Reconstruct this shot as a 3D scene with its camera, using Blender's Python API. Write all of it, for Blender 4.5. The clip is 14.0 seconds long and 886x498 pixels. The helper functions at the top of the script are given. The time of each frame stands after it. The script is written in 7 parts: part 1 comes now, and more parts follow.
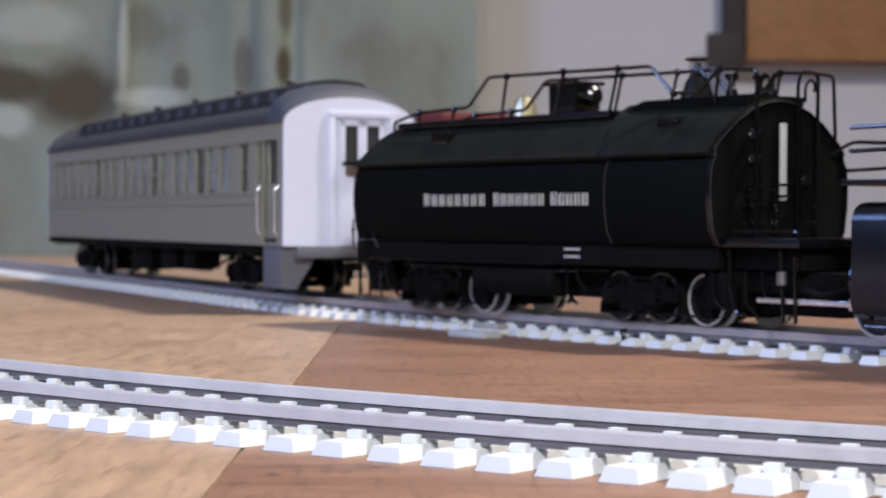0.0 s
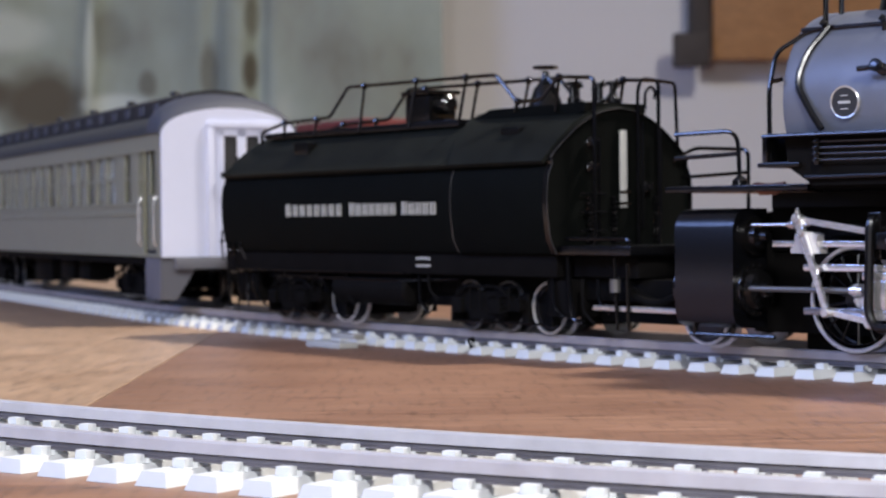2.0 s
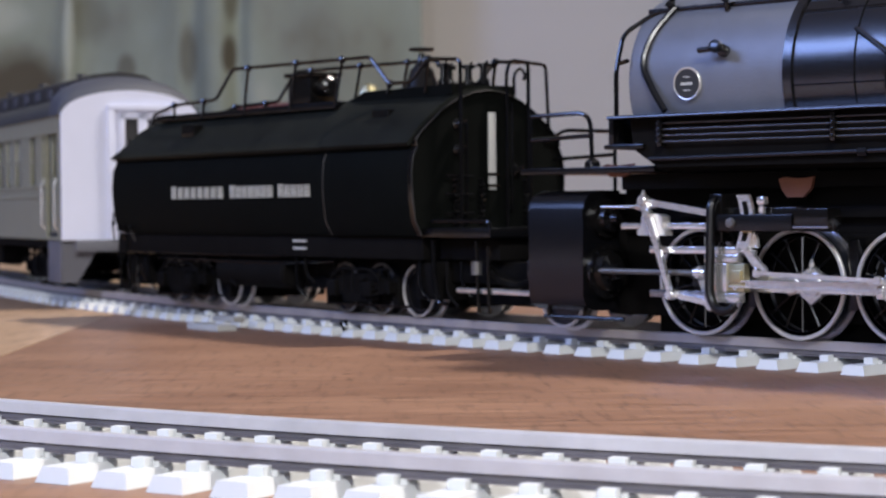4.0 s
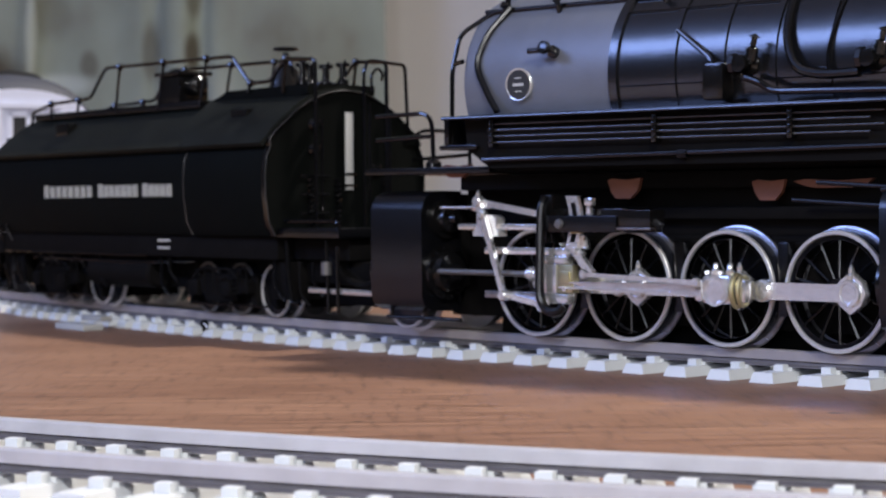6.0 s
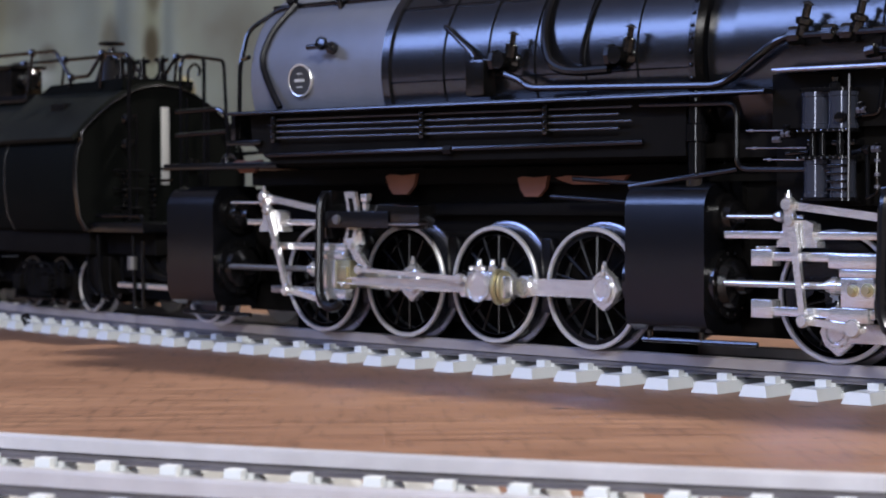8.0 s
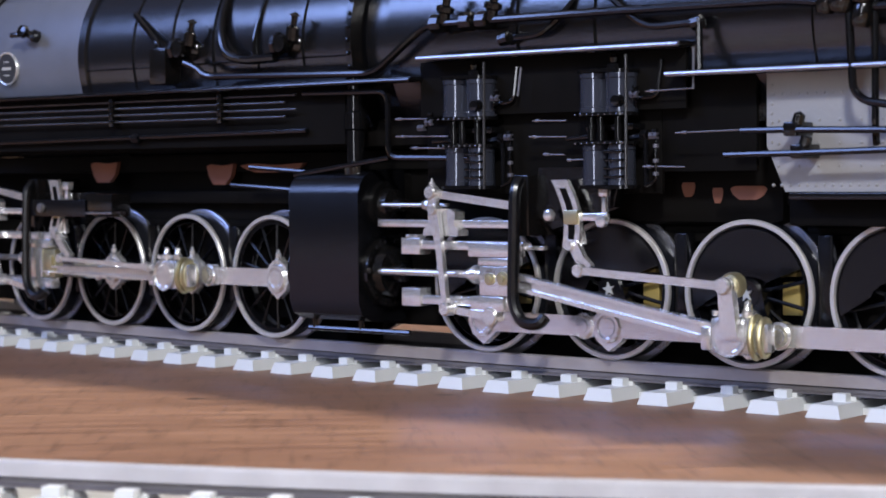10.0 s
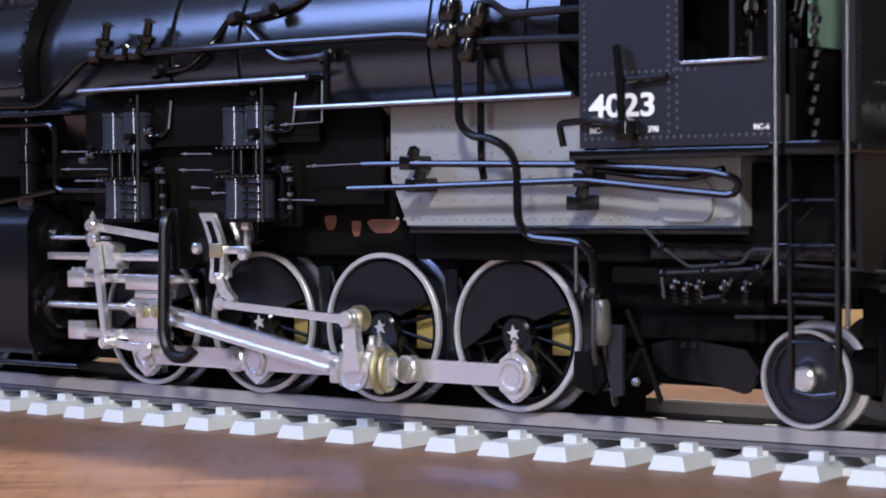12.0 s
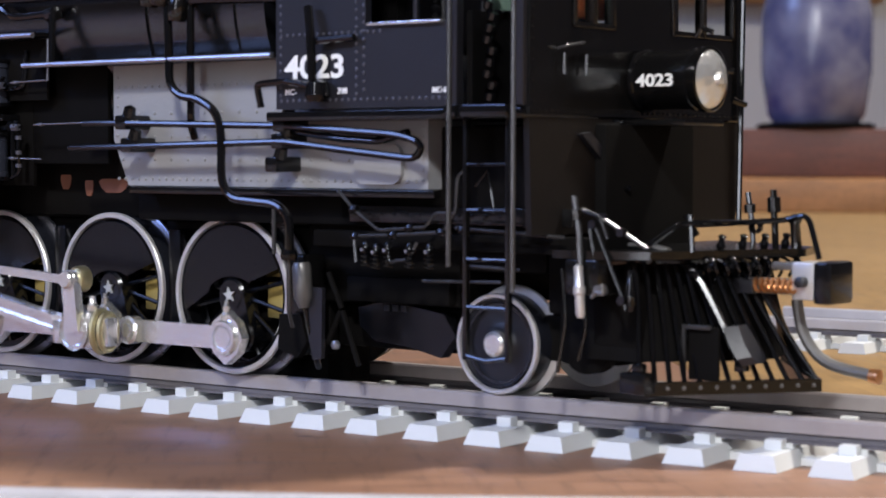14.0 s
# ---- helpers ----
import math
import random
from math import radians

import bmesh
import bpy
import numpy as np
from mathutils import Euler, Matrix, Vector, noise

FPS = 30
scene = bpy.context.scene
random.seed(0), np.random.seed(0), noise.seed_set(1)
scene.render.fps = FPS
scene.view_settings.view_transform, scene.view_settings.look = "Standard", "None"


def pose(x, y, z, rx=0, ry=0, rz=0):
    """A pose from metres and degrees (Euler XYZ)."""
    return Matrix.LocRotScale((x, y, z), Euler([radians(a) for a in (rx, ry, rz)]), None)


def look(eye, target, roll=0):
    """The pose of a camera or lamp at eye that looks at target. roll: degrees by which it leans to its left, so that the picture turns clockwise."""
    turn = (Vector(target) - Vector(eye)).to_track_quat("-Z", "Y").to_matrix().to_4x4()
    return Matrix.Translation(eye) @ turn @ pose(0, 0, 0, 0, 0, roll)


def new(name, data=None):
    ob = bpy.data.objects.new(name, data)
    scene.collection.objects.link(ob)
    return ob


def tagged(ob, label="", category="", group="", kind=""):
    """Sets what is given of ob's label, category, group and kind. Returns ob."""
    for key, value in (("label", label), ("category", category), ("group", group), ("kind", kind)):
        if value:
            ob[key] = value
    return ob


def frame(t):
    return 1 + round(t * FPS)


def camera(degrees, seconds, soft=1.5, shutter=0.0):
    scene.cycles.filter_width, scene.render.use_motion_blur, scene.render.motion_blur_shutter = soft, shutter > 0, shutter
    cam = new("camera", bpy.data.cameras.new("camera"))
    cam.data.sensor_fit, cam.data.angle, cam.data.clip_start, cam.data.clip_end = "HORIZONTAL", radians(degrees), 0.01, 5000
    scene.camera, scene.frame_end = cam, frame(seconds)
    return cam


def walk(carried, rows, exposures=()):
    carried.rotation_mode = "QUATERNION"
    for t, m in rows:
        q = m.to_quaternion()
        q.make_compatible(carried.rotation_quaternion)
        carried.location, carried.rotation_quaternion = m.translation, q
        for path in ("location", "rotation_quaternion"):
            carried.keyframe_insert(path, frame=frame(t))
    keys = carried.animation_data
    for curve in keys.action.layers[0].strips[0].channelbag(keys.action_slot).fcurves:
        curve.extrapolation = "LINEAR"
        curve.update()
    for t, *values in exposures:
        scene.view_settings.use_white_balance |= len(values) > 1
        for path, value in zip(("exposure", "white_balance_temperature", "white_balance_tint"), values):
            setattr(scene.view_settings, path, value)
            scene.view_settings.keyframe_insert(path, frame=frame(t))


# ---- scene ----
# Camera: a low, slow slide along the train on the table.
cam = camera(25.0, 14.0, 1.7, 0.0)
cam.data.dof.use_dof = True
cam.data.dof.focus_distance = 0.225
cam.data.dof.aperture_fstop = 88.0
PATH = [
    (0, -0.00011, 0.00085, 0.02360, -0.555, -0.797, 0.302),
    (0.5, 0.00712, 0.00058, 0.02424, -0.656, -0.740, 0.111),
    (1, 0.01673, 0.00004, 0.02460, -0.823, -0.713, -0.075),
    (1.5, 0.02107, -0.00003, 0.02489, -0.920, -0.665, -0.290),
    (2, 0.02530, 0.00014, 0.02507, -0.981, -0.740, -0.468),
    (2.5, 0.03042, 0.00003, 0.02565, -1.053, -0.918, -0.670),
    (3, 0.03741, 0.00007, 0.02528, -1.038, -1.245, -0.590),
    (5.5, 0.06122, 0.00110, 0.02443, -1.593, -1.131, -0.304),
    (6, 0.06861, 0.00010, 0.02484, -1.850, -1.267, -0.333),
    (6.5, 0.07594, -0.00012, 0.02489, -1.974, -1.387, -0.330),
    (7, 0.08227, -0.00051, 0.02468, -2.239, -1.390, -0.183),
    (9.5, 0.12579, -0.00389, 0.02588, -2.854, -1.804, -0.374),
    (10, 0.13678, -0.00395, 0.02630, -3.074, -2.131, -0.503),
    (10.5, 0.14835, -0.00464, 0.02624, -3.403, -1.727, -0.425),
    (11, 0.15593, -0.00520, 0.02653, -3.728, -1.630, -0.511),
    (11.5, 0.16575, -0.00580, 0.02689, -4.156, -1.504, -0.537),
    (12, 0.17140, -0.00640, 0.02696, -4.356, -1.443, -0.539),
    (12.5, 0.17817, -0.00672, 0.02731, -4.466, -1.680, -0.586),
    (13, 0.18582, -0.00695, 0.02684, -4.780, -1.690, -0.261),
    (13.5, 0.19457, -0.00744, 0.02679, -5.004, -2.069, -0.079),
    (14, 0.19823, -0.00757, 0.02693, -4.954, -2.562, 0.096),
]
walk(cam, [(t, pose(x, y, z, 90 + pitch, 0, yaw) @ pose(0, 0, 0, 0, 0, roll)) for t, x, y, z, yaw, pitch, roll in PATH],
     [(0, 0.22), (3, 0.18), (5.5, 0.0), (9.5, 0.02), (11.5, 0.18), (12.5, 0.16), (13.5, 0.16), (14, 0.02)])

# Light: an unseen front lamp, a room ceiling lamp, dim bounce from the world.
world = bpy.data.worlds.new("room_air")
scene.world = world
world.use_nodes = True
world.node_tree.nodes["Background"].inputs[0].default_value = (0.80, 0.86, 1.0, 1)
world.node_tree.nodes["Background"].inputs[1].default_value = 0.10


def area_lamp(name, eye, target, w, h, watts, colour):
    data = bpy.data.lights.new(name, "AREA")
    data.shape, data.size, data.size_y, data.energy, data.color = "RECTANGLE", w, h, watts, colour
    ob = new(name, data)
    ob.matrix_world = look(eye, target)
    return ob


area_lamp("window_daylight", (-2.62, -0.16, 1.50), (0.15, 0.10, 0.20), 1.50, 0.66, 50.0, (0.31, 0.45, 1.0))
area_lamp("window_daylight_south", (-0.80, -1.62, 0.48), (0.10, 0.20, 0.05), 0.26, 1.16, 12.0, (0.84, 0.88, 1.0))
# Front light with no lamp body, added to light ties, rods and coach end.
area_lamp("front_light", (0.10, -0.40, 0.42), (0.10, 0.24, 0.0), 0.06, 0.05, 4.2, (0.97, 0.97, 1.0))
area_lamp("ceiling_lamp", (1.15, 0.58, 1.84), (0.12, 0.35, 0.0), 0.22, 0.22, 58.0, (1.0, 0.94, 0.88))


# ---- materials ----
def material(name, base, rough=0.5, metal=0.0, vary=0.12, scale=400.0, bump=0.0, bump_scale=1500.0, spec=0.5, coat=0.0):
    """Painted or metal surface: base colour with stains at two scales, uneven gloss, fine relief."""
    m = bpy.data.materials.new(name)
    m.use_nodes = True
    nt = m.node_tree
    b = nt.nodes["Principled BSDF"]
    b.inputs["Metallic"].default_value = metal
    b.inputs["Specular IOR Level"].default_value = spec
    b.inputs["Coat Weight"].default_value = coat
    tc = nt.nodes.new("ShaderNodeTexCoord")
    n1, n2 = nt.nodes.new("ShaderNodeTexNoise"), nt.nodes.new("ShaderNodeTexNoise")
    n1.inputs["Scale"].default_value, n1.inputs["Detail"].default_value = scale, 6
    n2.inputs["Scale"].default_value, n2.inputs["Detail"].default_value = scale / 7, 4
    for n in (n1, n2):
        nt.links.new(tc.outputs["Object"], n.inputs["Vector"])
    add = nt.nodes.new("ShaderNodeMath")
    add.operation = "ADD"
    nt.links.new(n1.outputs["Fac"], add.inputs[0])
    nt.links.new(n2.outputs["Fac"], add.inputs[1])
    ramp = nt.nodes.new("ShaderNodeMapRange")
    ramp.inputs["From Min"].default_value, ramp.inputs["From Max"].default_value = 0.6, 1.4
    nt.links.new(add.outputs[0], ramp.inputs["Value"])
    mix = nt.nodes.new("ShaderNodeMix")
    mix.data_type = "RGBA"
    nt.links.new(ramp.outputs[0], mix.inputs["Factor"])
    mix.inputs["A"].default_value = (*[c * (1 - vary) for c in base], 1)
    mix.inputs["B"].default_value = (*[min(1, c * (1 + vary)) for c in base], 1)
    nt.links.new(mix.outputs["Result"], b.inputs["Base Color"])
    rr = nt.nodes.new("ShaderNodeMapRange")
    rr.inputs["To Min"].default_value, rr.inputs["To Max"].default_value = max(0.03, rough * 0.85), min(1, rough * 1.15)
    nt.links.new(n2.outputs["Fac"], rr.inputs["Value"])
    nt.links.new(rr.outputs[0], b.inputs["Roughness"])
    if bump:
        n3 = nt.nodes.new("ShaderNodeTexNoise")
        n3.inputs["Scale"].default_value, n3.inputs["Detail"].default_value = bump_scale, 5
        nt.links.new(tc.outputs["Object"], n3.inputs["Vector"])
        bp = nt.nodes.new("ShaderNodeBump")
        bp.inputs["Strength"].default_value, bp.inputs["Distance"].default_value = bump, 0.0004
        nt.links.new(n3.outputs["Fac"], bp.inputs["Height"])
        nt.links.new(bp.outputs[0], b.inputs["Normal"])
    return m


def wood(name, dark, light, rough=0.42, along="x"):
    """Oiled wood with long grain along one axis, pores and broad tone changes."""
    m = bpy.data.materials.new(name)
    m.use_nodes = True
    nt = m.node_tree
    b = nt.nodes["Principled BSDF"]
    tc, mp = nt.nodes.new("ShaderNodeTexCoord"), nt.nodes.new("ShaderNodeMapping")
    mp.inputs["Scale"].default_value = (14, 30, 30) if along == "x" else (30, 14, 30)
    nt.links.new(tc.outputs["Object"], mp.inputs["Vector"])
    g1, g2, g3 = (nt.nodes.new("ShaderNodeTexNoise") for _ in range(3))
    g1.inputs["Scale"].default_value, g1.inputs["Detail"].default_value, g1.inputs["Distortion"].default_value = 1.6, 8, 0.1
    g2.inputs["Scale"].default_value, g2.inputs["Detail"].default_value = 9.0, 6
    g3.inputs["Scale"].default_value, g3.inputs["Detail"].default_value = 9.0, 3
    nt.links.new(mp.outputs[0], g1.inputs["Vector"])
    nt.links.new(mp.outputs[0], g2.inputs["Vector"])
    nt.links.new(tc.outputs["Object"], g3.inputs["Vector"])
    s1 = nt.nodes.new("ShaderNodeMath")
    s1.operation = "MULTIPLY_ADD"
    nt.links.new(g2.outputs["Fac"], s1.inputs[0])
    s1.inputs[1].default_value = 0.35
    nt.links.new(g1.outputs["Fac"], s1.inputs[2])
    s2 = nt.nodes.new("ShaderNodeMath")
    s2.operation = "MULTIPLY_ADD"
    nt.links.new(g3.outputs["Fac"], s2.inputs[0])
    s2.inputs[1].default_value = 0.6
    nt.links.new(s1.outputs[0], s2.inputs[2])
    rmp = nt.nodes.new("ShaderNodeMapRange")
    rmp.inputs["From Min"].default_value, rmp.inputs["From Max"].default_value = 0.55, 1.40
    nt.links.new(s2.outputs[0], rmp.inputs["Value"])
    mix = nt.nodes.new("ShaderNodeMix")
    mix.data_type = "RGBA"
    nt.links.new(rmp.outputs[0], mix.inputs["Factor"])
    mix.inputs["A"].default_value, mix.inputs["B"].default_value = (*dark, 1), (*light, 1)
    # short fine fibres and a few dark specks
    mp2 = nt.nodes.new("ShaderNodeMapping")
    mp2.inputs["Scale"].default_value = (45, 420, 300) if along == "x" else (420, 45, 300)
    nt.links.new(tc.outputs["Object"], mp2.inputs["Vector"])
    fib, spk = nt.nodes.new("ShaderNodeTexNoise"), nt.nodes.new("ShaderNodeTexNoise")
    fib.inputs["Scale"].default_value, fib.inputs["Detail"].default_value, fib.inputs["Roughness"].default_value = 1.0, 5, 0.7
    spk.inputs["Scale"].default_value, spk.inputs["Detail"].default_value = 170.0, 2
    nt.links.new(mp2.outputs[0], fib.inputs["Vector"])
    nt.links.new(tc.outputs["Object"], spk.inputs["Vector"])
    fr, sr = nt.nodes.new("ShaderNodeMapRange"), nt.nodes.new("ShaderNodeMapRange")
    fr.inputs["From Min"].default_value, fr.inputs["From Max"].default_value = 0.30, 0.70
    fr.inputs["To Min"].default_value, fr.inputs["To Max"].default_value = 0.70, 1.16
    sr.inputs["From Min"].default_value, sr.inputs["From Max"].default_value = 0.72, 0.78
    sr.inputs["To Min"].default_value, sr.inputs["To Max"].default_value = 1.0, 0.35
    nt.links.new(fib.outputs["Fac"], fr.inputs["Value"])
    nt.links.new(spk.outputs["Fac"], sr.inputs["Value"])
    mp3, fleck, fl = nt.nodes.new("ShaderNodeMapping"), nt.nodes.new("ShaderNodeTexNoise"), nt.nodes.new("ShaderNodeMapRange")
    mp3.inputs["Scale"].default_value = (760, 95, 300)
    nt.links.new(tc.outputs["Object"], mp3.inputs["Vector"])
    nt.links.new(mp3.outputs[0], fleck.inputs["Vector"])
    fleck.inputs["Scale"].default_value, fleck.inputs["Detail"].default_value = 1.0, 3
    fl.inputs["From Min"].default_value, fl.inputs["From Max"].default_value = 0.52, 0.74
    fl.inputs["To Min"].default_value, fl.inputs["To Max"].default_value = 1.0, 0.66
    nt.links.new(fleck.outputs["Fac"], fl.inputs["Value"])
    both = nt.nodes.new("ShaderNodeMath")
    both.operation = "MULTIPLY"
    nt.links.new(fr.outputs[0], both.inputs[0])
    nt.links.new(fl.outputs[0], both.inputs[1])
    fs = nt.nodes.new("ShaderNodeMath")
    fs.operation = "MULTIPLY"
    nt.links.new(both.outputs[0], fs.inputs[0])
    nt.links.new(sr.outputs[0], fs.inputs[1])
    tone = nt.nodes.new("ShaderNodeVectorMath")
    tone.operation = "SCALE"
    nt.links.new(mix.outputs["Result"], tone.inputs[0])
    nt.links.new(fs.outputs[0], tone.inputs["Scale"])
    nt.links.new(tone.outputs[0], b.inputs["Base Color"])
    wr = nt.nodes.new("ShaderNodeMapRange")
    wr.inputs["To Min"].default_value, wr.inputs["To Max"].default_value = rough * 0.7, rough * 1.35
    nt.links.new(fib.outputs["Fac"], wr.inputs["Value"])
    nt.links.new(wr.outputs[0], b.inputs["Roughness"])
    bp = nt.nodes.new("ShaderNodeBump")
    bp.inputs["Strength"].default_value, bp.inputs["Distance"].default_value = 0.25, 0.0003
    nt.links.new(s1.outputs[0], bp.inputs["Height"])
    nt.links.new(bp.outputs[0], b.inputs["Normal"])
    return m


BLACK = material("black_paint", (0.0042, 0.0040, 0.0041), 0.17, 0.0, 0.3, 300, 0.05, 2500)
SATIN = material("satin_black_paint", (0.0026, 0.0027, 0.0034), 0.25, 0.0, 0.3, 260, 0.04, 2500, 0.45)
BOILER = material("boiler_black_enamel", (0.0050, 0.0052, 0.0066), 0.22, 0.0, 0.3, 260, 0.04, 2500, 0.82)
PUMP = material("pump_dark_enamel", (0.060, 0.068, 0.095), 0.13, 0.55, 0.2, 300, 0.0, 1500, 1.0)
# Pipe metal paler than the gloss black, standing in for bright glint lines.
PIPE = material("pale_pipe_metal", (0.055, 0.055, 0.058), 0.22, 0.5, 0.3, 300)
# Main track rail, browner and darker than the rail of the other tracks.
BROWNRAIL = material("dull_brown_rail", (0.36, 0.325, 0.32), 0.40, 0.35, 0.16, 300, 0.08, 1600)
# Rivet heads are paler than the cab paint to paint their highlight dots.
RIVET = material("pale_rivet_metal", (0.085, 0.085, 0.105), 0.32, 0.3, 0.3, 600)
# Pale metal that also paints the glints along board edges and air lines.
EDGE = material("bright_edge_metal", (0.30, 0.30, 0.33), 0.27, 0.8, 0.3, 300)
# Tender roof is a lighter copy of the side black, as if top lit.
TENDROOF = material("top_lit_tender_roof", (0.0068, 0.0080, 0.0068), 0.55, 0.0, 0.35, 200, 0.08, 2200, 0.12)
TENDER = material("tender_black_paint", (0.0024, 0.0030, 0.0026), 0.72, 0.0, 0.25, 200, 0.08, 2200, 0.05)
GLOSS = material("gloss_black_pipe", (0.0040, 0.0040, 0.0045), 0.10, 0.0, 0.2, 500, 0.0, 1500, 0.42)
APRON = material("dull_apron_paint", (0.0050, 0.0034, 0.0028), 0.55, 0.0, 0.3, 200, 0.05, 2000, 0.25)
CABP = material("cab_black_paint", (0.011, 0.011, 0.0145), 0.38, 0.0, 0.15, 300, 0.05, 2500)
GRAPHITE = material("graphite_smokebox_paint", (0.14, 0.15, 0.18), 0.45, 0.25, 0.12, 250, 0.08, 2500)
LAGGING = material("grey_firebox_lagging", (0.27, 0.27, 0.275), 0.5, 0.0, 0.10, 250, 0.10, 1800)
STEEL = material("polished_nickel_steel", (0.77, 0.765, 0.76), 0.22, 0.82, 0.12, 420, 0.08, 1300)
TYRE = material("bright_tyre_steel", (0.62, 0.60, 0.58), 0.34, 0.6, 0.08, 500, 0.05, 2500)
BRASS = material("brass", (0.60, 0.54, 0.32), 0.34, 0.9, 0.12, 500)
COPPER = material("copper_spring", (0.55, 0.25, 0.10), 0.35, 0.9, 0.12, 500)
OCHRE = material("unpainted_brass_frame", (0.34, 0.25, 0.07), 0.6, 0.2, 0.15, 400)
GAPBROWN = material("red_brown_gap_fill", (0.15, 0.055, 0.030), 0.6, 0.0, 0.2, 300)
TYRE_DIM = material("dull_tyre_steel", (0.16, 0.155, 0.15), 0.4, 0.6, 0.2, 400)
# Tread steel is coloured near black for the dark surroundings it reflects.
TREAD = material("dark_wheel_tread", (0.012, 0.013, 0.018), 0.25, 0.0, 0.2, 400)
RAILWEB = material("shaded_rail_web", (0.12, 0.11, 0.115), 0.6, 0.0, 0.3, 300)
RAIL = material("nickel_silver_rail", (0.50, 0.485, 0.50), 0.42, 0.3, 0.14, 300, 0.08, 1600)
TIE = material("white_plastic_tie", (0.60, 0.615, 0.61), 0.5, 0.0, 0.05, 300, 0.05, 1800)
WEB = material("grey_track_base", (0.30, 0.29, 0.27), 0.7, 0.0, 0.15, 300)
WHITE = material("white_lettering", (0.78, 0.78, 0.76), 0.6, 0.0, 0.04, 400)
STRIPE = material("grey_gauge_strip", (0.42, 0.42, 0.40), 0.55, 0.0, 0.05, 400)
# Coach sides are warm grey, much darker than the bluish white end wall.
COACHG = material("coach_warm_grey", (0.205, 0.203, 0.150), 0.40, 0.0, 0.06, 120, 0.05, 2000)
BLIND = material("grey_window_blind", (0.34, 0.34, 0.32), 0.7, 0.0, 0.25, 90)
COACHE = material("coach_end_white", (0.60, 0.62, 0.75), 0.5, 0.0, 0.04, 120)
LAMPB = material("brown_lamp_paint", (0.10, 0.065, 0.05), 0.5, 0.0, 0.2, 300)
ROOFG = material("coach_roof_blue_grey", (0.052, 0.056, 0.072), 0.55, 0.0, 0.08, 150)
ROOFD = material("coach_roof_dark_grey", (0.014, 0.014, 0.016), 0.6, 0.0, 0.15, 150)
ROOFM = material("coach_roof_mid_grey", (0.026, 0.027, 0.028), 0.6, 0.0, 0.12, 150)
STEPG = material("coach_step_grey", (0.11, 0.11, 0.125), 0.55, 0.0, 0.08, 200)
UNDER = material("underframe_black", (0.0050, 0.0046, 0.0044), 0.68, 0.0, 0.3, 250, 0.0, 1500, 0.04)
DARKIN = material("dark_interior", (0.02, 0.02, 0.022), 0.8, 0.0, 0.2, 200)
RED = material("red_paint", (0.13, 0.024, 0.022), 0.5, 0.0, 0.1, 300)
LENS = material("silvered_lamp_lens", (0.74, 0.74, 0.72), 0.2, 0.7, 0.10, 900, 0.3, 1500)
GREENP = material("cab_interior_green", (0.16, 0.25, 0.20), 0.6, 0.0, 0.2, 300)
ORANGEP = material("orange_seat", (0.90, 0.22, 0.05), 0.6, 0.0, 0.1, 300)
TABLE_L = wood("light_wood", (0.27, 0.165, 0.10), (0.44, 0.30, 0.20), 0.42, "y")
TABLE_D = wood("dark_wood", (0.160, 0.076, 0.044), (0.325, 0.178, 0.108), 0.46, "x")
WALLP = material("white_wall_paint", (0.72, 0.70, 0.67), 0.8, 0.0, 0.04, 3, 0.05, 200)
# Unseen walls are coloured dark so the black paint reflects less light.
DIMWALL = material("unseen_dark_wall", (0.10, 0.095, 0.10), 0.85, 0.0, 0.05, 3)
ORANGE_WOOD = wood("orange_wood", (0.34, 0.15, 0.045), (0.50, 0.25, 0.09), 0.5)
YELLOW_WOOD = wood("yellow_wood", (0.25, 0.145, 0.048), (0.36, 0.22, 0.085), 0.5, "y")

RED_WOOD = wood("red_brown_wood", (0.11, 0.036, 0.02), (0.19, 0.07, 0.038), 0.5)


def blue_white():
    m = material("blue_white_glaze", (0.5, 0.5, 0.6), 0.25, 0.0, 0.1, 30)
    nt = m.node_tree
    v = nt.nodes.new("ShaderNodeTexNoise")
    v.inputs["Scale"].default_value, v.inputs["Detail"].default_value = 38, 3
    tc = nt.nodes.new("ShaderNodeTexCoord")
    nt.links.new(tc.outputs["Object"], v.inputs["Vector"])
    r = nt.nodes.new("ShaderNodeValToRGB")
    r.color_ramp.elements[0].position, r.color_ramp.elements[0].color = 0.36, (0.055, 0.06, 0.16, 1)
    r.color_ramp.elements[1].position, r.color_ramp.elements[1].color = 0.66, (0.21, 0.215, 0.30, 1)
    nt.links.new(v.outputs["Fac"], r.inputs["Fac"])
    nt.links.new(r.outputs["Color"], nt.nodes["Principled BSDF"].inputs["Base Color"])
    return m


PORCELAIN = blue_white()


